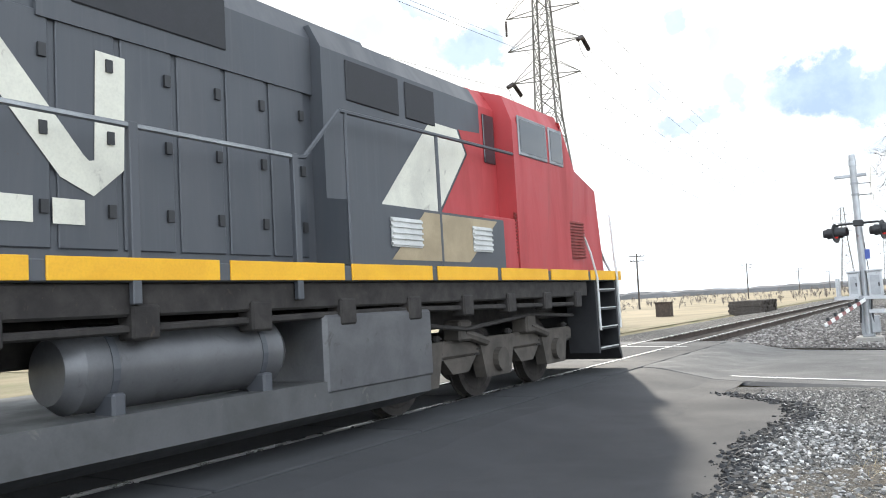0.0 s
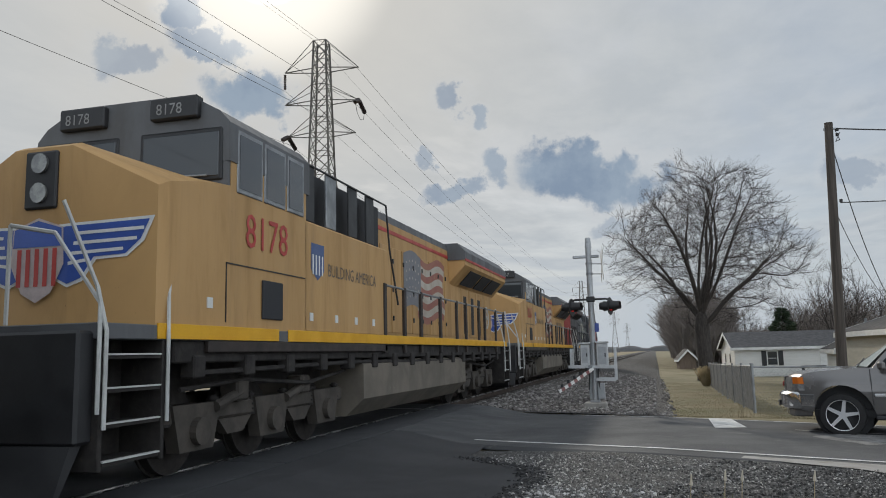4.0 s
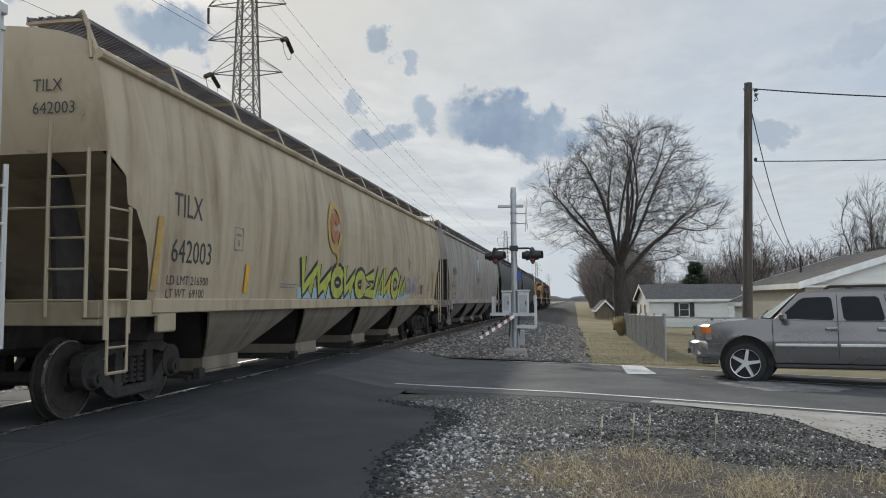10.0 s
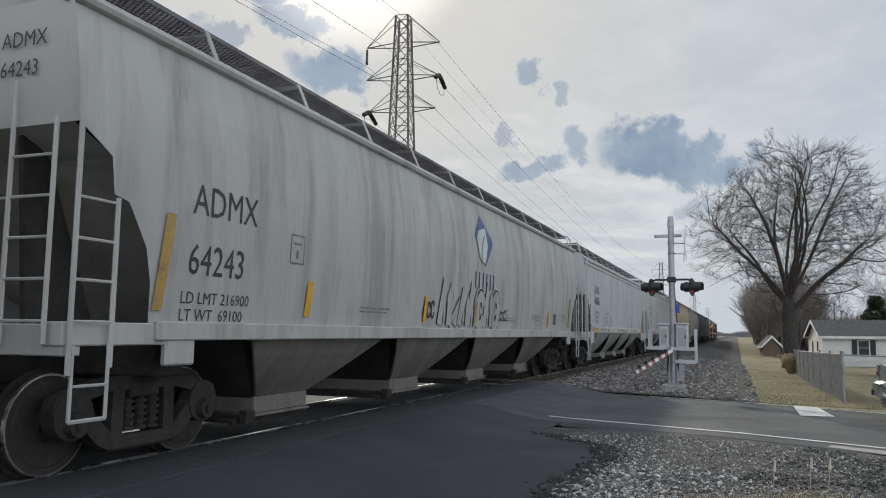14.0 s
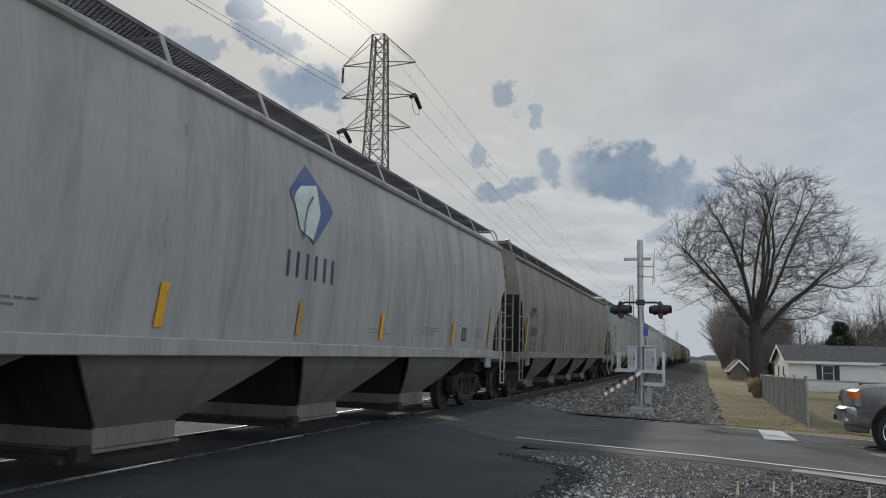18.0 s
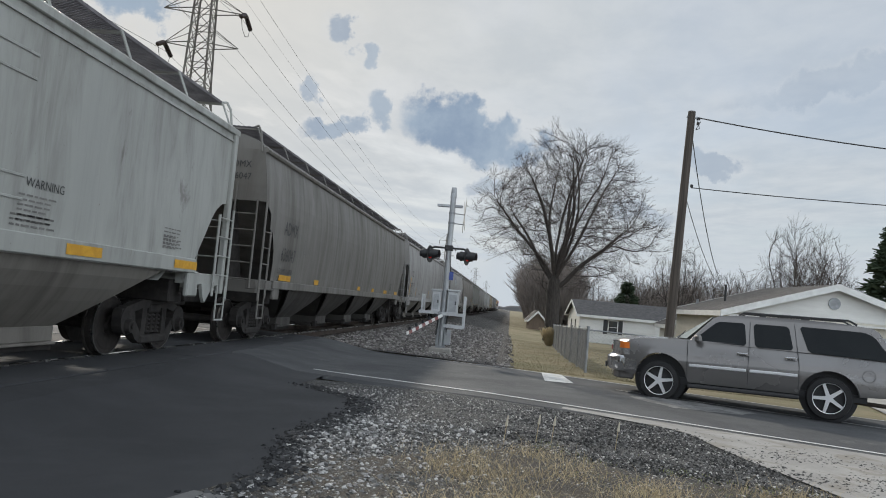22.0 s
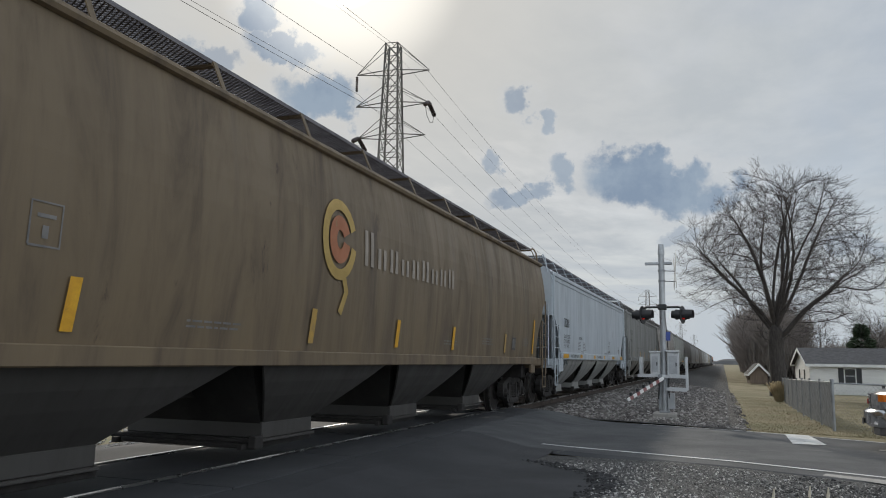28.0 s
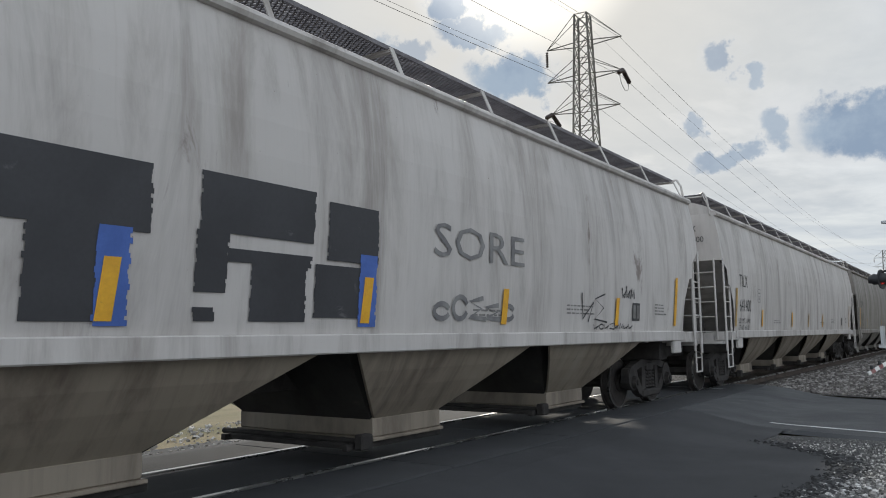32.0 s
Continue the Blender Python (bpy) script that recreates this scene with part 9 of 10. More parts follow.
def cn_loco():
    lo = thing("black_red_locomotive", "black and red diesel freight locomotive with yellow sill stripe", "locomotive", group="locomotives of the train")
    underframe(lo, CNBLACK, BRIGHT, [(-9.8 + i * 1.62, -9.8 + i * 1.62 + 1.5) for i in range(13)], "cn")
    tank_grey = mat("grey reservoir", (0.13, 0.13, 0.135), (0.09, 0.09, 0.095), 0.38, 0.3, scale=2, dirt=(0.06, 0.058, 0.055))
    dark_tank = mat("dark tank", (0.085, 0.085, 0.088), (0.06, 0.06, 0.06), 0.55, scale=2, dirt=(0.14, 0.13, 0.12))
    for y0, y1 in ((-2.28, -0.30), (0.18, 2.39)):
        bm = bmesh.new()
        bar(bm, (1.06, y0 + 0.12, 0.98), (1.06, y1 - 0.12, 0.98), 0.33, 24)
        disc(bm, (1.06, y0 + 0.06, 0.98), 0.33, 0.12, "Y", 24, 0.24)
        disc(bm, (1.06, y1 - 0.06, 0.98), 0.24, 0.12, "Y", 24, 0.33)
        r = part("air_reservoir", bm, tank_grey, lo, "grey air reservoir", smooth=True)
        r.data.set_sharp_from_angle(angle=radians(35))
        for y in (y0 + 0.35, y1 - 0.35):
            bm = bmesh.new()
            bar(bm, (1.06, y - 0.03, 0.98), (1.06, y + 0.03, 0.98), 0.337, 24)
            box(bm, 1.18, 1.42, y - 0.06, y + 0.06, 0.60, 0.80, 0.02)
            part("strap", bm, CNBLACK, r)
    bm = bmesh.new()
    prism(bm, [(-1.46, 0.34), (-1.46, 0.64), (1.46, 0.64), (1.46, 0.34), (1.1, 0.20), (-1.1, 0.20)], -3.75, 4.6, 1)
    part("fuel_tank", bm, dark_tank, lo)
    for y0, y1 in ((2.76, 4.67), (-3.45, -2.5)):
        bm = bmesh.new()
        box(bm, 0.7, 1.48, y0, y1, 0.5, 1.3, 0.04)
        part("equipment_box", bm, tank_grey, lo, "grey equipment box over the tank")
    bm = bmesh.new()
    prism(bm, [(-1.02, 1.78), (1.02, 1.78), (1.02, 3.75), (0.9, 4.1), (0.6, 4.25), (-0.6, 4.25), (-0.9, 4.1), (-1.02, 3.75)], -9.85, 3.2, 1)
    part("long_hood", bm, CNBLACK, lo)
    hood_doors(lo, 1.02, -4.8, 3.1, 1.9, 3.65, 14, CNBLACK)
    bm = bmesh.new()
    prism(bm, [(-1.06, 1.79), (1.06, 1.79), (1.06, 3.78), (1.56, 3.98), (1.56, 4.26), (1.20, 4.43), (-1.20, 4.43), (-1.56, 4.26), (-1.56, 3.98), (-1.06, 3.78)], -10.2, -9.85, 1)
    rear = part("hood_end", bm, paint("dusty faded red paint", (0.30, 0.055, 0.05), (0.16, 0.085, 0.075), 0.55), lo, "red rear end of the hood")
    bm = bmesh.new()
    box(bm, -0.62, -0.34, -10.24, -10.19, 3.56, 4.14, 0.02)
    part("headlight_box", bm, CNBLACK, rear)
    for z in (3.98, 3.72):
        bm = bmesh.new()
        disc(bm, (-0.48, -10.26, z), 0.11, 0.06, "Y", 14)
        part("headlight", bm, HEAD, rear)
    bm = bmesh.new()
    box(bm, -1.05, -0.76, -10.206, -10.195, 1.80, 4.05)
    part("white_band", bm, CREAMW, rear, "dull white painted band")
    for i in range(6):
        z = 2.05 + 0.36 * i
        bm = bmesh.new()
        bar(bm, (-1.02, -10.28, z), (-0.62, -10.28, z), 0.014, 6)
        bar(bm, (-1.02, -10.28, z), (-1.02, -10.19, z), 0.014, 6)
        bar(bm, (-0.62, -10.28, z), (-0.62, -10.19, z), 0.014, 6)
        part("grab_iron", bm, CNBLACK, rear)
    bm = bmesh.new()
    for a_, b_ in (((-1.3, 4.40), (-1.3, 4.56)), ((-1.3, 4.56), (-0.7, 4.56)), ((-0.7, 4.56), (-0.7, 4.40))):
        bar(bm, (a_[0], -9.9, a_[1]), (b_[0], -9.9, b_[1]), 0.016, 6)
    part("roof_grab_iron", bm, CNBLACK, rear)
    me = poly_mesh(rect(0.0, 0.05, 1.15, 0.16, 1) + rect(0.1, 0.32, 0.95, 0.16, 1))
    for v in me.vertices:
        v.co = (-0.5 + v.co.x, -10.206, 2.4 + v.co.y)
    put("emblem", me, mat("faded pink emblem", (0.5, 0.3, 0.28), rough=0.6), rear, "faded pale painted bands")
    wing = [(-1.0, 3.66), (-1.54, 3.97), (-1.54, 4.25), (-1.20, 4.42), (1.20, 4.42), (1.54, 4.25), (1.54, 3.97), (1.0, 3.66)]
    bm = bmesh.new()
    prism(bm, wing, -9.85, -5.4, 1)
    w = part("radiator_wing", bm, paint("dusty red black wing", (0.075, 0.05, 0.05), (0.10, 0.08, 0.075), 0.5), lo, "flared dusty radiator section")
    for y in (-8.9, -7.6, -6.3):
        bm = bmesh.new()
        prism(bm, [(1.08, 3.69), (1.47, 3.915), (1.49, 3.90), (1.10, 3.675)], y, y + 1.1, 1)
        part("wing_screen", bm, SCREEN, w)
    for y in (-9.2, -8.5, -7.8, -7.2, -6.5, -5.95):
        bm = bmesh.new()
        box(bm, 1.01, 1.05, y, y + 0.34, 2.0, 3.15, 0.01)
        part("dark_grille", bm, SCREEN, lo)
    # middle roof box with screen
    bm = bmesh.new()
    prism(bm, [(-1.06, 3.6), (-1.06, 4.2), (-0.9, 4.48), (0.9, 4.48), (1.06, 4.2), (1.06, 3.6)], 0.15, 4.3, 1)
    part("blower_housing", bm, CNBLACK, lo)
    bm = bmesh.new()
    box(bm, 1.055, 1.075, 0.43, 2.0, 3.78, 4.26, 0.01)
    part("blower_screen", bm, SCREEN, lo)
    for x in (1.5, -1.5):
        handrail_run(lo, x, (-9.8, -8.3, -6.74, -5.0, -4.03, -2.58, -1.0, 0.63, 2.4), CNBLACK, 2.78)
        bm = bmesh.new()
        rail(bm, [(x, 2.4, 2.78), (x, 2.55, 2.80), (x, 3.1, 3.34), (x, 7.0, 3.42)], 0.024, 6)
        part("raised_handrail", bm, CNBLACK, lo)
        for y in (3.2, 4.95):
            bm = bmesh.new()
            bar(bm, (x, y, 1.75), (x, y, 3.36), 0.022, 6)
            part("stanchion", bm, CNBLACK, lo)
    # cabinet behind the cab, black with a cream and red slash
    bm = bmesh.new()
    prism(bm, [(-1.5, 1.78), (1.5, 1.78), (1.5, 2.45), (1.2, 2.5), (1.2, 4.1), (1.05, 4.36), (-1.05, 4.36), (-1.2, 4.1), (-1.2, 2.5), (-1.5, 2.45)], 3.2, 6.6, 1)
    aux = part("auxiliary_cabinet", bm, CNBLACK, lo)
    bm = bmesh.new()
    f = [bm.verts.new((1.206, y, z)) for y, z in ((4.1, 2.46), (5.35, 2.46), (6.15, 3.35), (5.95, 3.65), (5.28, 3.65))]
    bm.faces.new(f)
    part("cream_slash", bm, CREAMW, aux)
    bm = bmesh.new()
    f = [bm.verts.new((1.206, y, z)) for y, z in ((5.4, 2.46), (6.6, 2.46), (6.6, 3.7), (6.0, 3.66), (6.2, 3.35))]
    bm.faces.new(f)
    part("red_slash", bm, CNRED, aux)
    bm = bmesh.new()
    f = [bm.verts.new((1.506, y, z)) for y, z in ((3.9, 1.86), (5.6, 1.86), (6.4, 2.42), (4.6, 2.42))]
    bm.faces.new(f)
    part("cream_slash", bm, mat("dull tan slash", (0.38, 0.30, 0.19), rough=0.6, scale=2), aux)
    louvre(aux, 1.52, 3.9, 4.5, 2.0, 2.32, 5, HANDRAIL)
    louvre(aux, 1.52, 5.7, 6.2, 2.0, 2.32, 5, HANDRAIL)
    bm = bmesh.new()
    box(bm, 1.19, 1.22, 3.6, 4.6, 3.6, 4.05, 0.01)
    box(bm, 1.19, 1.22, 4.75, 5.4, 3.6, 4.05, 0.01)
    part("side_screen", bm, SCREEN, aux)
    # cab and nose
    bm = bmesh.new()
    prism(bm, [(-1.5, 1.78), (1.5, 1.78), (1.5, 3.9), (1.35, 4.3), (0.8, 4.5), (-0.8, 4.5), (-1.35, 4.3), (-1.5, 3.9)], 7.05, 8.95, 1)
    cab = part("cab", bm, CNRED, lo)
    bm = bmesh.new()
    prism(bm, [(-1.2, 1.79), (1.2, 1.79), (1.2, 4.1), (1.0, 4.4), (-1.0, 4.4), (-1.2, 4.1)], 6.6, 7.05, 1)
    part("door_recess", bm, CNRED, cab)
    bm = bmesh.new()
    box(bm, -1.48, 1.48, 6.1, 7.05, 1.79, 2.5, 0.02)
    part("door_step_box", bm, CNRED, cab)
    for sx in (-1, 1):
        bm = bmesh.new()
        box(bm, sx * 1.2, sx * 1.225, 6.68, 7.0, 3.3, 4.0, 0.01)
        part("door_window", bm, DARKGLASS, cab, "dark cab door window")
    for y0, y1 in ((7.22, 8.2), (8.3, 8.82)):
        bm = bmesh.new()
        box(bm, 1.49, 1.52, y0, y1, 3.44, 4.02, 0.01)
        part("window_frame", bm, GALV, cab)
        bm = bmesh.new()
        box(bm, 1.515, 1.526, y0 + 0.04, y1 - 0.04, 3.49, 3.97)
        part("window_pane", bm, DARKGLASS, cab, "cab side window")
    bm = bmesh.new()
    a = [(-1.45, 8.9, 1.78), (1.45, 8.9, 1.78), (1.45, 8.9, 4.2), (-1.45, 8.9, 4.2)]
    b = [(-1.4, 10.62, 1.78), (1.4, 10.62, 1.78), (1.34, 10.58, 3.24), (-1.34, 10.58, 3.24)]
    va, vb = [bm.verts.new(p) for p in a], [bm.verts.new(p) for p in b]
    mid = [bm.verts.new(p) for p in ((1.45, 9.42, 3.46), (-1.45, 9.42, 3.46))]
    bm.faces.new(vb[::-1])
    bm.faces.new((va[0], va[1], vb[1], vb[0]))
    bm.faces.new((va[1], va[2], mid[0], vb[2], vb[1]))
    bm.faces.new((va[3], va[0], vb[0], vb[3], mid[1]))
    bm.faces.new((va[2], va[3], mid[1], mid[0]))
    bm.faces.new((mid[0], mid[1], vb[3], vb[2]))
    bmesh.ops.recalc_face_normals(bm, faces=bm.faces[:])
    nose = part("nose", bm, CNRED, lo)
    louvre(nose, 1.47, 7.0, 8.1, 2.0, 2.6, 12, mat("dark red louvre", (0.24, 0.025, 0.02), rough=0.5), "louvre")
    louvre(nose, 1.47, 8.6, 9.6, 2.0, 2.6, 12, mat("dark red louvre", (0.24, 0.025, 0.02)), "louvre")
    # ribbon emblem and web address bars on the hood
    c = ribbon_mesh([[(-1.0, 3.0), (-1.02, 3.30), (-1.2, 3.42), (-2.02, 3.42), (-2.2, 3.28), (-2.22, 2.62), (-2.05, 2.46), (-1.2, 2.46), (-0.9, 2.46), (-0.72, 2.6), (-0.70, 3.2), (-0.55, 3.40), (-0.30, 3.38), (0.42, 2.52), (0.58, 2.44), (0.74, 2.56), (0.77, 3.45)]], 0.27)
    for v in c.vertices:
        v.co = (1.052, v.co.x, v.co.y)
    put("emblem", c, CREAMW, lo, "large cream ribbon emblem")
    bars = []
    rng = random.Random(3)
    u = 0.0
    for k in range(7):
        w_ = rng.uniform(0.26, 0.34)
        bars += rect(u, 0, w_, 0.19, 1)
        u += w_ + 0.15
    for bar_ in bars:
        me = poly_mesh([bar_])
        for v in me.vertices:
            v.co = (1.052, -2.4 + v.co.x, 2.08 + v.co.y)
        put("lettering_bar", me, CREAMW, lo, "cream lettering bar")
    # front rails
    for sx in (-1, 1):
        bm = bmesh.new()
        rail(bm, [(sx * 1.5, 10.9, 0.6), (sx * 1.5, 10.95, 1.6), (sx * 1.35, 10.8, 2.0), (sx * 1.3, 10.4, 2.6)], 0.022, 6)
        part("front_rail", bm, GALV, lo)
    bm = bmesh.new()
    box(bm, 0.4, 1.45, 3.1, 5.4, 1.78, 1.8)
    part("walkway_step", bm, BLACK, lo)
    return lo


def raised(lo, k):
    """Stretch what stands over the deck to its true height."""
    for o in lo.children_recursive:
        if o.type == "MESH" and o.data.name not in ("coupler",):
            for v in o.data.vertices:
                if v.co.z > 1.785:
                    v.co.z = 1.785 + (v.co.z - 1.785) * k


first = cn_loco()
raised(first, 1.04)
MOVING.append((first, 3.0, 0))
for number, s in (("8067", -20.8), ("8178", -44.6)):
    lo, face = up_loco(number)
    up_side(lo, face)
    raised(lo, 1.075)
    MOVING.append((lo, s, 180))


# ---- loose stone, dry grass ----
def stones(name, label, place, n, lo, hi, material, seed, category="gravel"):
    """Angular stones strewn over the ground; joined, since nobody could count them."""
    rng = random.Random(seed)
    verts, faces = [], []
    cube = [(-1, -1, -1), (1, -1, -1), (1, 1, -1), (-1, 1, -1), (-1, -1, 1), (1, -1, 1), (1, 1, 1), (-1, 1, 1)]
    quads = [(4, 5, 6, 7), (0, 1, 5, 4), (1, 2, 6, 5), (2, 3, 7, 6), (3, 0, 4, 7)]
    for _ in range(n):
        got = place(rng)
        if got is None:
            continue
        x, y, z = got
        s = lo + (hi - lo) * rng.random() ** 2.2
        rot = Euler((rng.uniform(-0.5, 0.5), rng.uniform(-0.5, 0.5), rng.uniform(0, 6.28))).to_matrix()
        dim = Vector((s * rng.uniform(0.6, 1.1), s * rng.uniform(0.5, 0.9), s * rng.uniform(0.35, 0.6)))
        b = len(verts)
        for c in cube:
            k = rng.uniform(0.62, 1.0) * (0.75 if c[2] > 0 else 1.0)
            p = rot @ Vector((c[0] * dim.x * k, c[1] * dim.y * k, c[2] * dim.z * k))
            verts.append((x + p.x, y + p.y, z + p.z + dim.z * 0.3))
        faces += [tuple(b + i for i in q) for q in quads]
    put(name, soup(name, verts, faces), material, None, label, category, kind="stuff")


def isle(name, base, dark, bright, rough=0.9):
    """Stone whose tone differs from piece to piece."""
    m = bpy.data.materials.new(name)
    m.use_nodes = True
    k = Nodes(m.node_tree)
    r = k.t.nodes.new("ShaderNodeNewGeometry").outputs["Random Per Island"]
    co = k.t.nodes.new("ShaderNodeTexCoord").outputs["Object"]
    c = k.mix(k.step(r, 0.0, 0.6), rgb(*dark), rgb(*base))
    c = k.mix(k.step(r, 0.60, 0.95), c, rgb(*bright))
    c = k.mix(k.step(k.noise(co, 60.0, 4), 0.4, 0.7, 0.0, 0.4), c, rgb(*dark))
    p = k.n("ShaderNodeBsdfPrincipled", Base_Color=c, Roughness=rough)
    k.t.links.new(p.outputs[0], k.n("ShaderNodeOutputMaterial").inputs[0])
    return m


def near_gravel(rng):
    x, y = rng.uniform(-2.6, 6.5), rng.uniform(3.6, 12.6)
    n = ROAD_N.x * x + ROAD_N.y * y
    edge = -1.75 + 0.28 * noise.noise((y * 0.55, 0, 0)) - 1.3 * ss(10.6, 12.6, y)
    if n > 12.25 or x < edge - 0.05 or rng.random() < 0.3 * ss(0.2, 3.5, x - edge):
        return None
    u = ROAD_R.x * x + ROAD_R.y * y
    if n > 12.0 - 5.2 * max(0.0, min((u + 0.7) / 3.2, 1.0)) ** 0.8 - 0.3 * rng.random() ** 3:
        return None
    if noise.noise((x * 0.9 + 3, y * 0.9, 4.0)) < rng.uniform(-0.9, 0.25):
        return None
    return x, y, land(x, y) + 0.012


def drift(rng):
    # the paler drift of larger stones along the apron's edge
    y = rng.uniform(3.8, 9.6)
    x = -1.75 + 0.28 * noise.noise((y * 0.55, 0, 0)) + abs(rng.gauss(0.3, 0.8))
    return x, y, land(x, y) + 0.012


def crumb(rng):
    # crumbled asphalt along the apron's broken edge
    y = rng.uniform(3.6, 12.2)
    x = -1.75 + 0.28 * noise.noise((y * 0.55, 0, 0)) + 0.10 * noise.noise((y * 2.5, 4, 0)) - 1.3 * ss(10.6, 12.6, y) + rng.gauss(0.05, 0.10)
    return x, y, land(x, y) + 0.010


def dark_grit(rng):
    # the dark sweep of cinders between the road and the paler stones
    u, n = rng.uniform(-2.8, 2.2), rng.uniform(8.2, 12.1)
    p = ROAD_R * u + ROAD_N * n
    if noise.noise((p.x * 0.8, p.y * 1.4, 6.0)) < rng.uniform(-0.5, 0.35):
        return None
    return p.x, p.y, land(p.x, p.y) + 0.014


def bank_stone(rng):
    dx = rng.uniform(1.0, 6.6) if rng.random() < 0.8 else rng.uniform(6.6, 8.3)
    y = 20.4 + rng.random() ** 1.6 * 40
    x = TRACK_X + dx
    if ROAD_N.x * x + ROAD_N.y * y < 19.5:
        return None
    if dx > 6.6 and dx > 7.2 - rng.random() * 0.6:
        return None
    return x, y, (bank_z(dx, y) if dx < 6.6 else land(x, y) + 0.01) + 0.005


def far_bank(rng):
    x, y = rng.uniform(-13.5, -9.2), rng.uniform(-3, 34)
    n = ROAD_N.x * x + ROAD_N.y * y
    if 12.2 < n < 19.2:
        return None
    return x, y, land(x, y) + 0.01


stones("loose_gravel", "fine grey gravel strewn on the shoulder", near_gravel, 62000, 0.005, 0.022, isle("shoulder gravel", (0.19, 0.185, 0.18), (0.05, 0.049, 0.048), (0.66, 0.64, 0.61)), 1)
stones("loose_gravel", "paler crushed stones along the asphalt edge", drift, 4200, 0.009, 0.038, isle("pale crushed stone", (0.24, 0.236, 0.23), (0.06, 0.059, 0.058), (0.58, 0.57, 0.56)), 2)
stones("asphalt_crumbs", "black crumbs of broken asphalt along the apron edge", crumb, 2600, 0.010, 0.055, isle("asphalt crumb", (0.035, 0.035, 0.037), (0.018, 0.018, 0.019), (0.075, 0.075, 0.077)), 11)
stones("cinders", "dark cinders and grit beside the road", dark_grit, 14000, 0.006, 0.026, isle("dark cinder", (0.055, 0.054, 0.053), (0.022, 0.022, 0.022), (0.20, 0.195, 0.19)), 12)
stones("ballast_stones", "dark crushed ballast stones on the track bank", bank_stone, 20000, 0.03, 0.085, isle("bank ballast", (0.17, 0.155, 0.145), (0.075, 0.068, 0.064), (0.36, 0.34, 0.32)), 3, "ballast")
stones("loose_gravel", "pale gravel beyond the tracks", far_bank, 3500, 0.02, 0.07, isle("far gravel", (0.40, 0.38, 0.36), (0.2, 0.19, 0.18), (0.6, 0.58, 0.56)), 4)


def blades(name, label, place, n, h0, h1, w, material, seed, droop=0.6):
    rng = random.Random(seed)
    verts, faces = [], []
    for _ in range(n):
        got = place(rng)
        if got is None:
            continue
        x, y, z = got
        a = rng.uniform(0, 6.283)
        h = rng.uniform(h0, h1)
        d = Vector((math.cos(a), math.sin(a), 0))
        s = Vector((-d.y, d.x, 0)) * w
        lean = rng.uniform(0.1, droop) * h
        p0 = Vector((x, y, z))
        p1 = p0 + d * lean * 0.35 + Vector((0, 0, h * 0.62))
        p2 = p0 + d * lean + Vector((0, 0, h * rng.uniform(0.75, 1.0)))
        b = len(verts)
        verts += [tuple(p0 - s), tuple(p0 + s), tuple(p1 + s * 0.7), tuple(p1 - s * 0.7), tuple(p2)]
        faces += [(b, b + 1, b + 2, b + 3), (b + 3, b + 2, b + 4)]
    put(name, soup(name, verts, faces), material, None, label, "grass", kind="stuff")


def tuft(rng):
    c = TUFTS[rng.randrange(len(TUFTS))]
    return c[0] + rng.gauss(0, 0.2), c[1] + rng.gauss(0, 0.2), land(c[0], c[1])


def verge(rng):
    x, y = rng.uniform(-0.9, 4.6), rng.uniform(3.0, 9.4)
    n, u = ROAD_N.x * x + ROAD_N.y * y, ROAD_R.x * x + ROAD_R.y * y
    k = noise.noise((x * 0.9, y * 0.9, 1.0)) + 0.6 * noise.noise((x * 2.7, y * 2.7, 5.0))
    if n > 9.2 - 0.5 * max(u, 0) or k + 1.1 * ss(9.0, 5.5, n) - 0.75 - 0.9 * ss(0.2, -1.0, x) < 0.3 * rng.random():
        return None
    return x, y, land(x, y)


def green(rng):
    x, y = rng.uniform(0.6, 4.6), rng.uniform(3.6, 9.6)
    n, u = ROAD_N.x * x + ROAD_N.y * y, ROAD_R.x * x + ROAD_R.y * y
    if noise.noise((x * 1.1 + 9, y * 1.1, 2.0)) < 0.02 or n > 9.3 - 0.4 * max(u, 0) or n < 6.0 or rng.random() < 0.5 * noise.noise((x * 5, y * 5, 1.0)) + 0.3:
        return None
    return x, y, land(x, y)


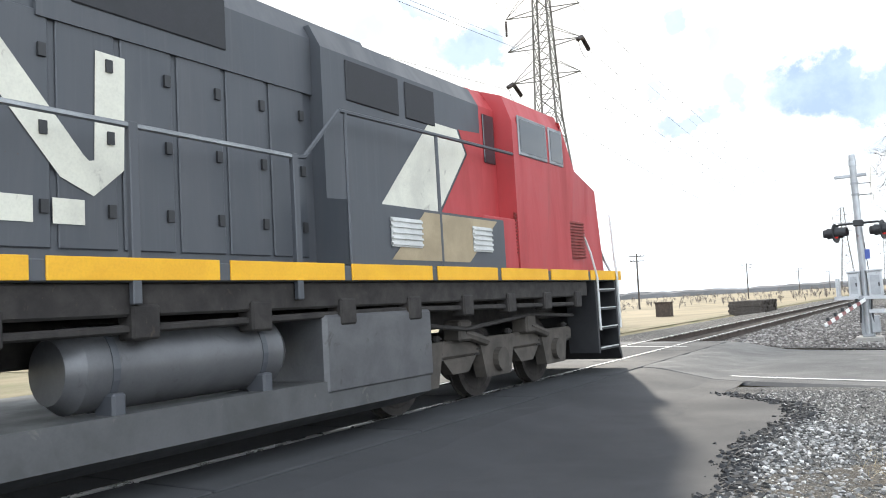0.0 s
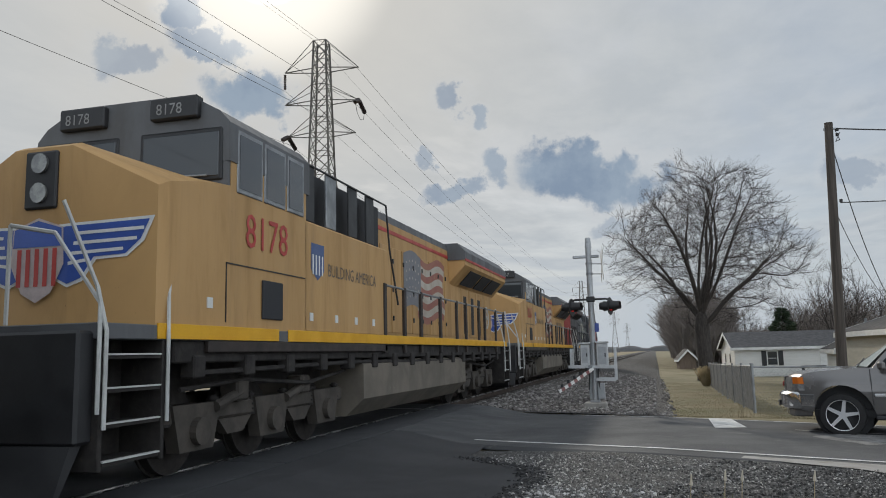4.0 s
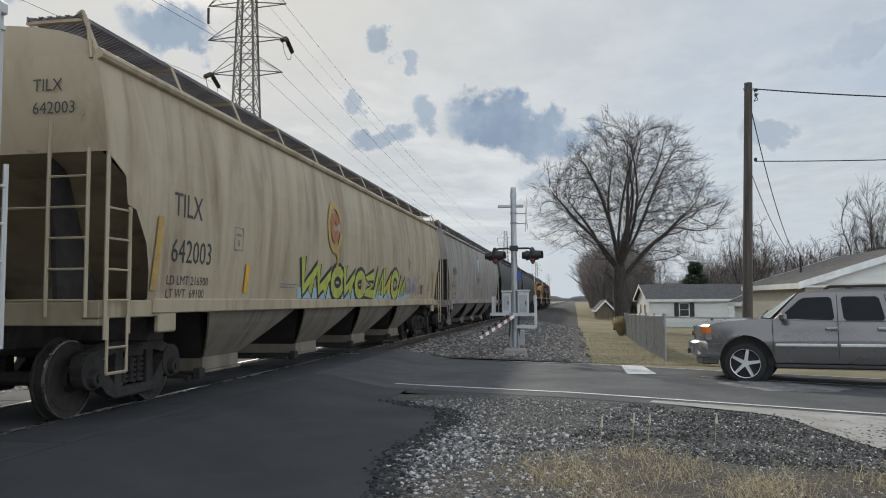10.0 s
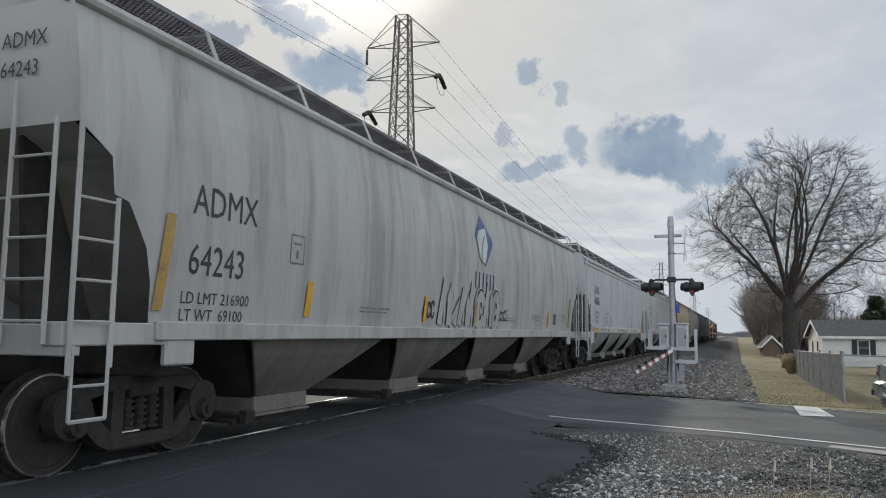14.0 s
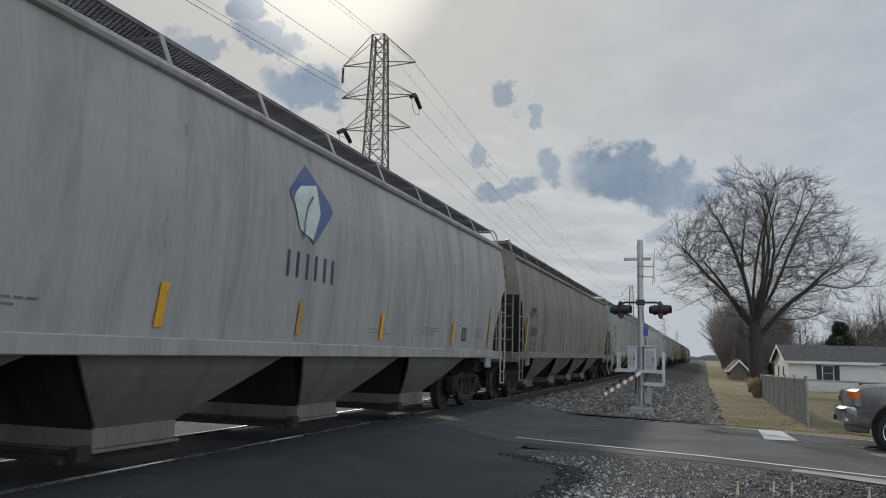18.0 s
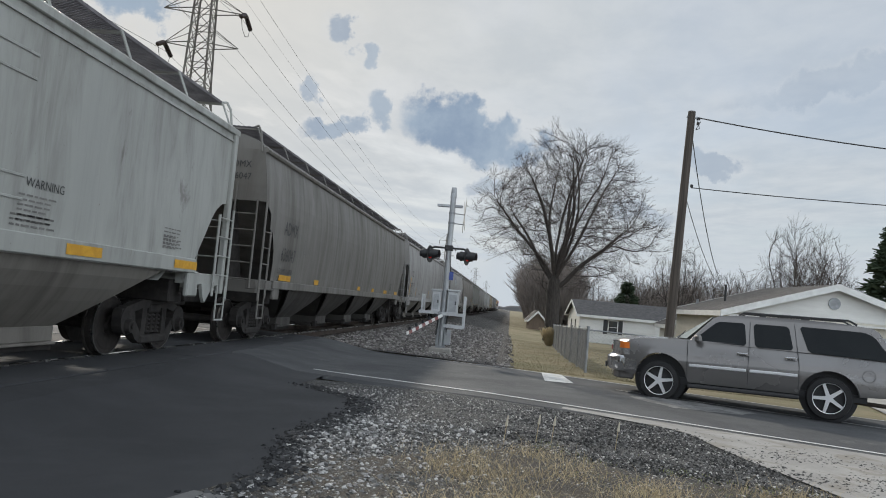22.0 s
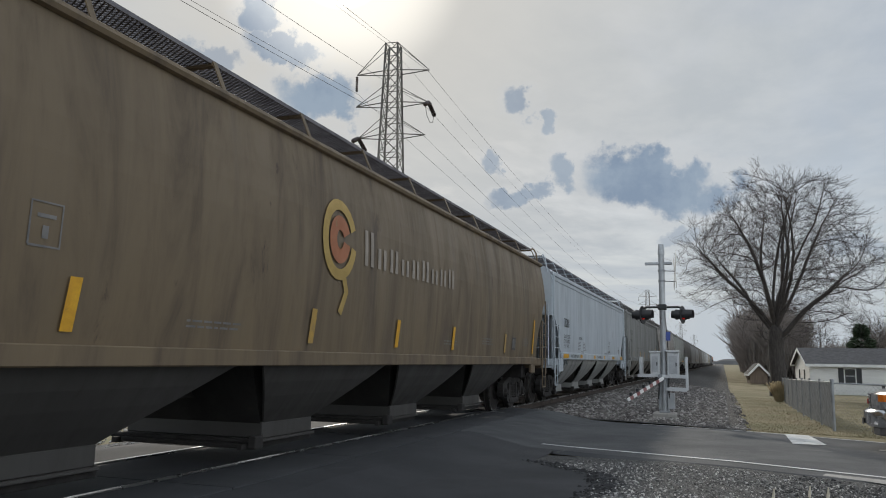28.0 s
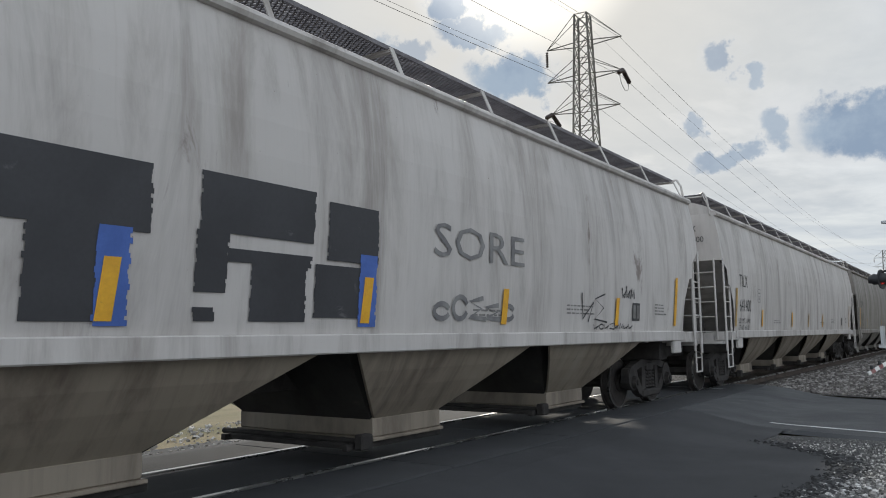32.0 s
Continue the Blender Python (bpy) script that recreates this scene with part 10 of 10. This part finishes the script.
def lawn(rng):
    x, y = rng.uniform(-0.2, 9.0), 20.3 + rng.random() ** 1.7 * 32
    if ROAD_N.x * x + ROAD_N.y * y < 19.6 or x < 0.25 + 0.5 * noise.noise((y * 0.5, 0, 7)):
        return None
    return x, y, land(x, y) - 0.015


rng = random.Random(77)
TUFTS = [(0.55, 8.3), (0.72, 8.1), (0.9, 7.3), (0.4, 6.2), (-0.1, 5.6), (1.4, 6.6), (0.8, 5.6)] + [(rng.uniform(-0.5, 3.8), rng.uniform(3.8, 7.8)) for _ in range(34)]
blades("dry_tuft", "tufts of dry straw-coloured weeds", tuft, 5200, 0.03, 0.17, 0.0022, STRAW, 5, 3.2)
blades("dry_grass", "matted dry tan grass", verge, 17000, 0.006, 0.028, 0.0024, STRAW, 6, 9.0)
blades("green_grass", "short fresh green grass among the straw", green, 11000, 0.010, 0.045, 0.004, GREENBLADE, 7, 1.3)
blades("lawn_grass", "short tan winter lawn grass", lawn, 26000, 0.012, 0.045, 0.008, mat("short lawn straw", (0.29, 0.235, 0.145), (0.18, 0.155, 0.085), 0.95, scale=0.7, fine=20, dirt=(0.18, 0.19, 0.08), dirt_at=0.55), 8, 1.6)
# two pale seed heads near the road's edge
for x, y in ((0.62, 9.1), (0.80, 9.15), (1.55, 9.3), (0.25, 8.7)):
    t = thing("seed_head", "pale fluffy seed head on a dry stalk", "weed", pose(x, y, land(x, y)))
    bm = bmesh.new()
    bar(bm, (0, 0, -0.02), (0.02, 0, 0.24), 0.004, 5)
    part("stalk", bm, STRAW, t)
    bm = bmesh.new()
    bar(bm, (0.02, 0, 0.22), (0.03, 0.0, 0.33), 0.018, 7, 0.006)
    part("seed_plume", bm, mat("pale plume", (0.62, 0.56, 0.45), rough=0.9), t)


def motions():
    """The train runs past from behind the camera towards the far end of the line."""
    times = (0, 4, 8, 12, 16, 20, 24, 28, 32)
    for ob, s, turn in MOVING:
        walk(ob, [(t, pose(TRACK_X, s + travel(t), RAIL_Z, 0, 0, turn)) for t in times])


motions()
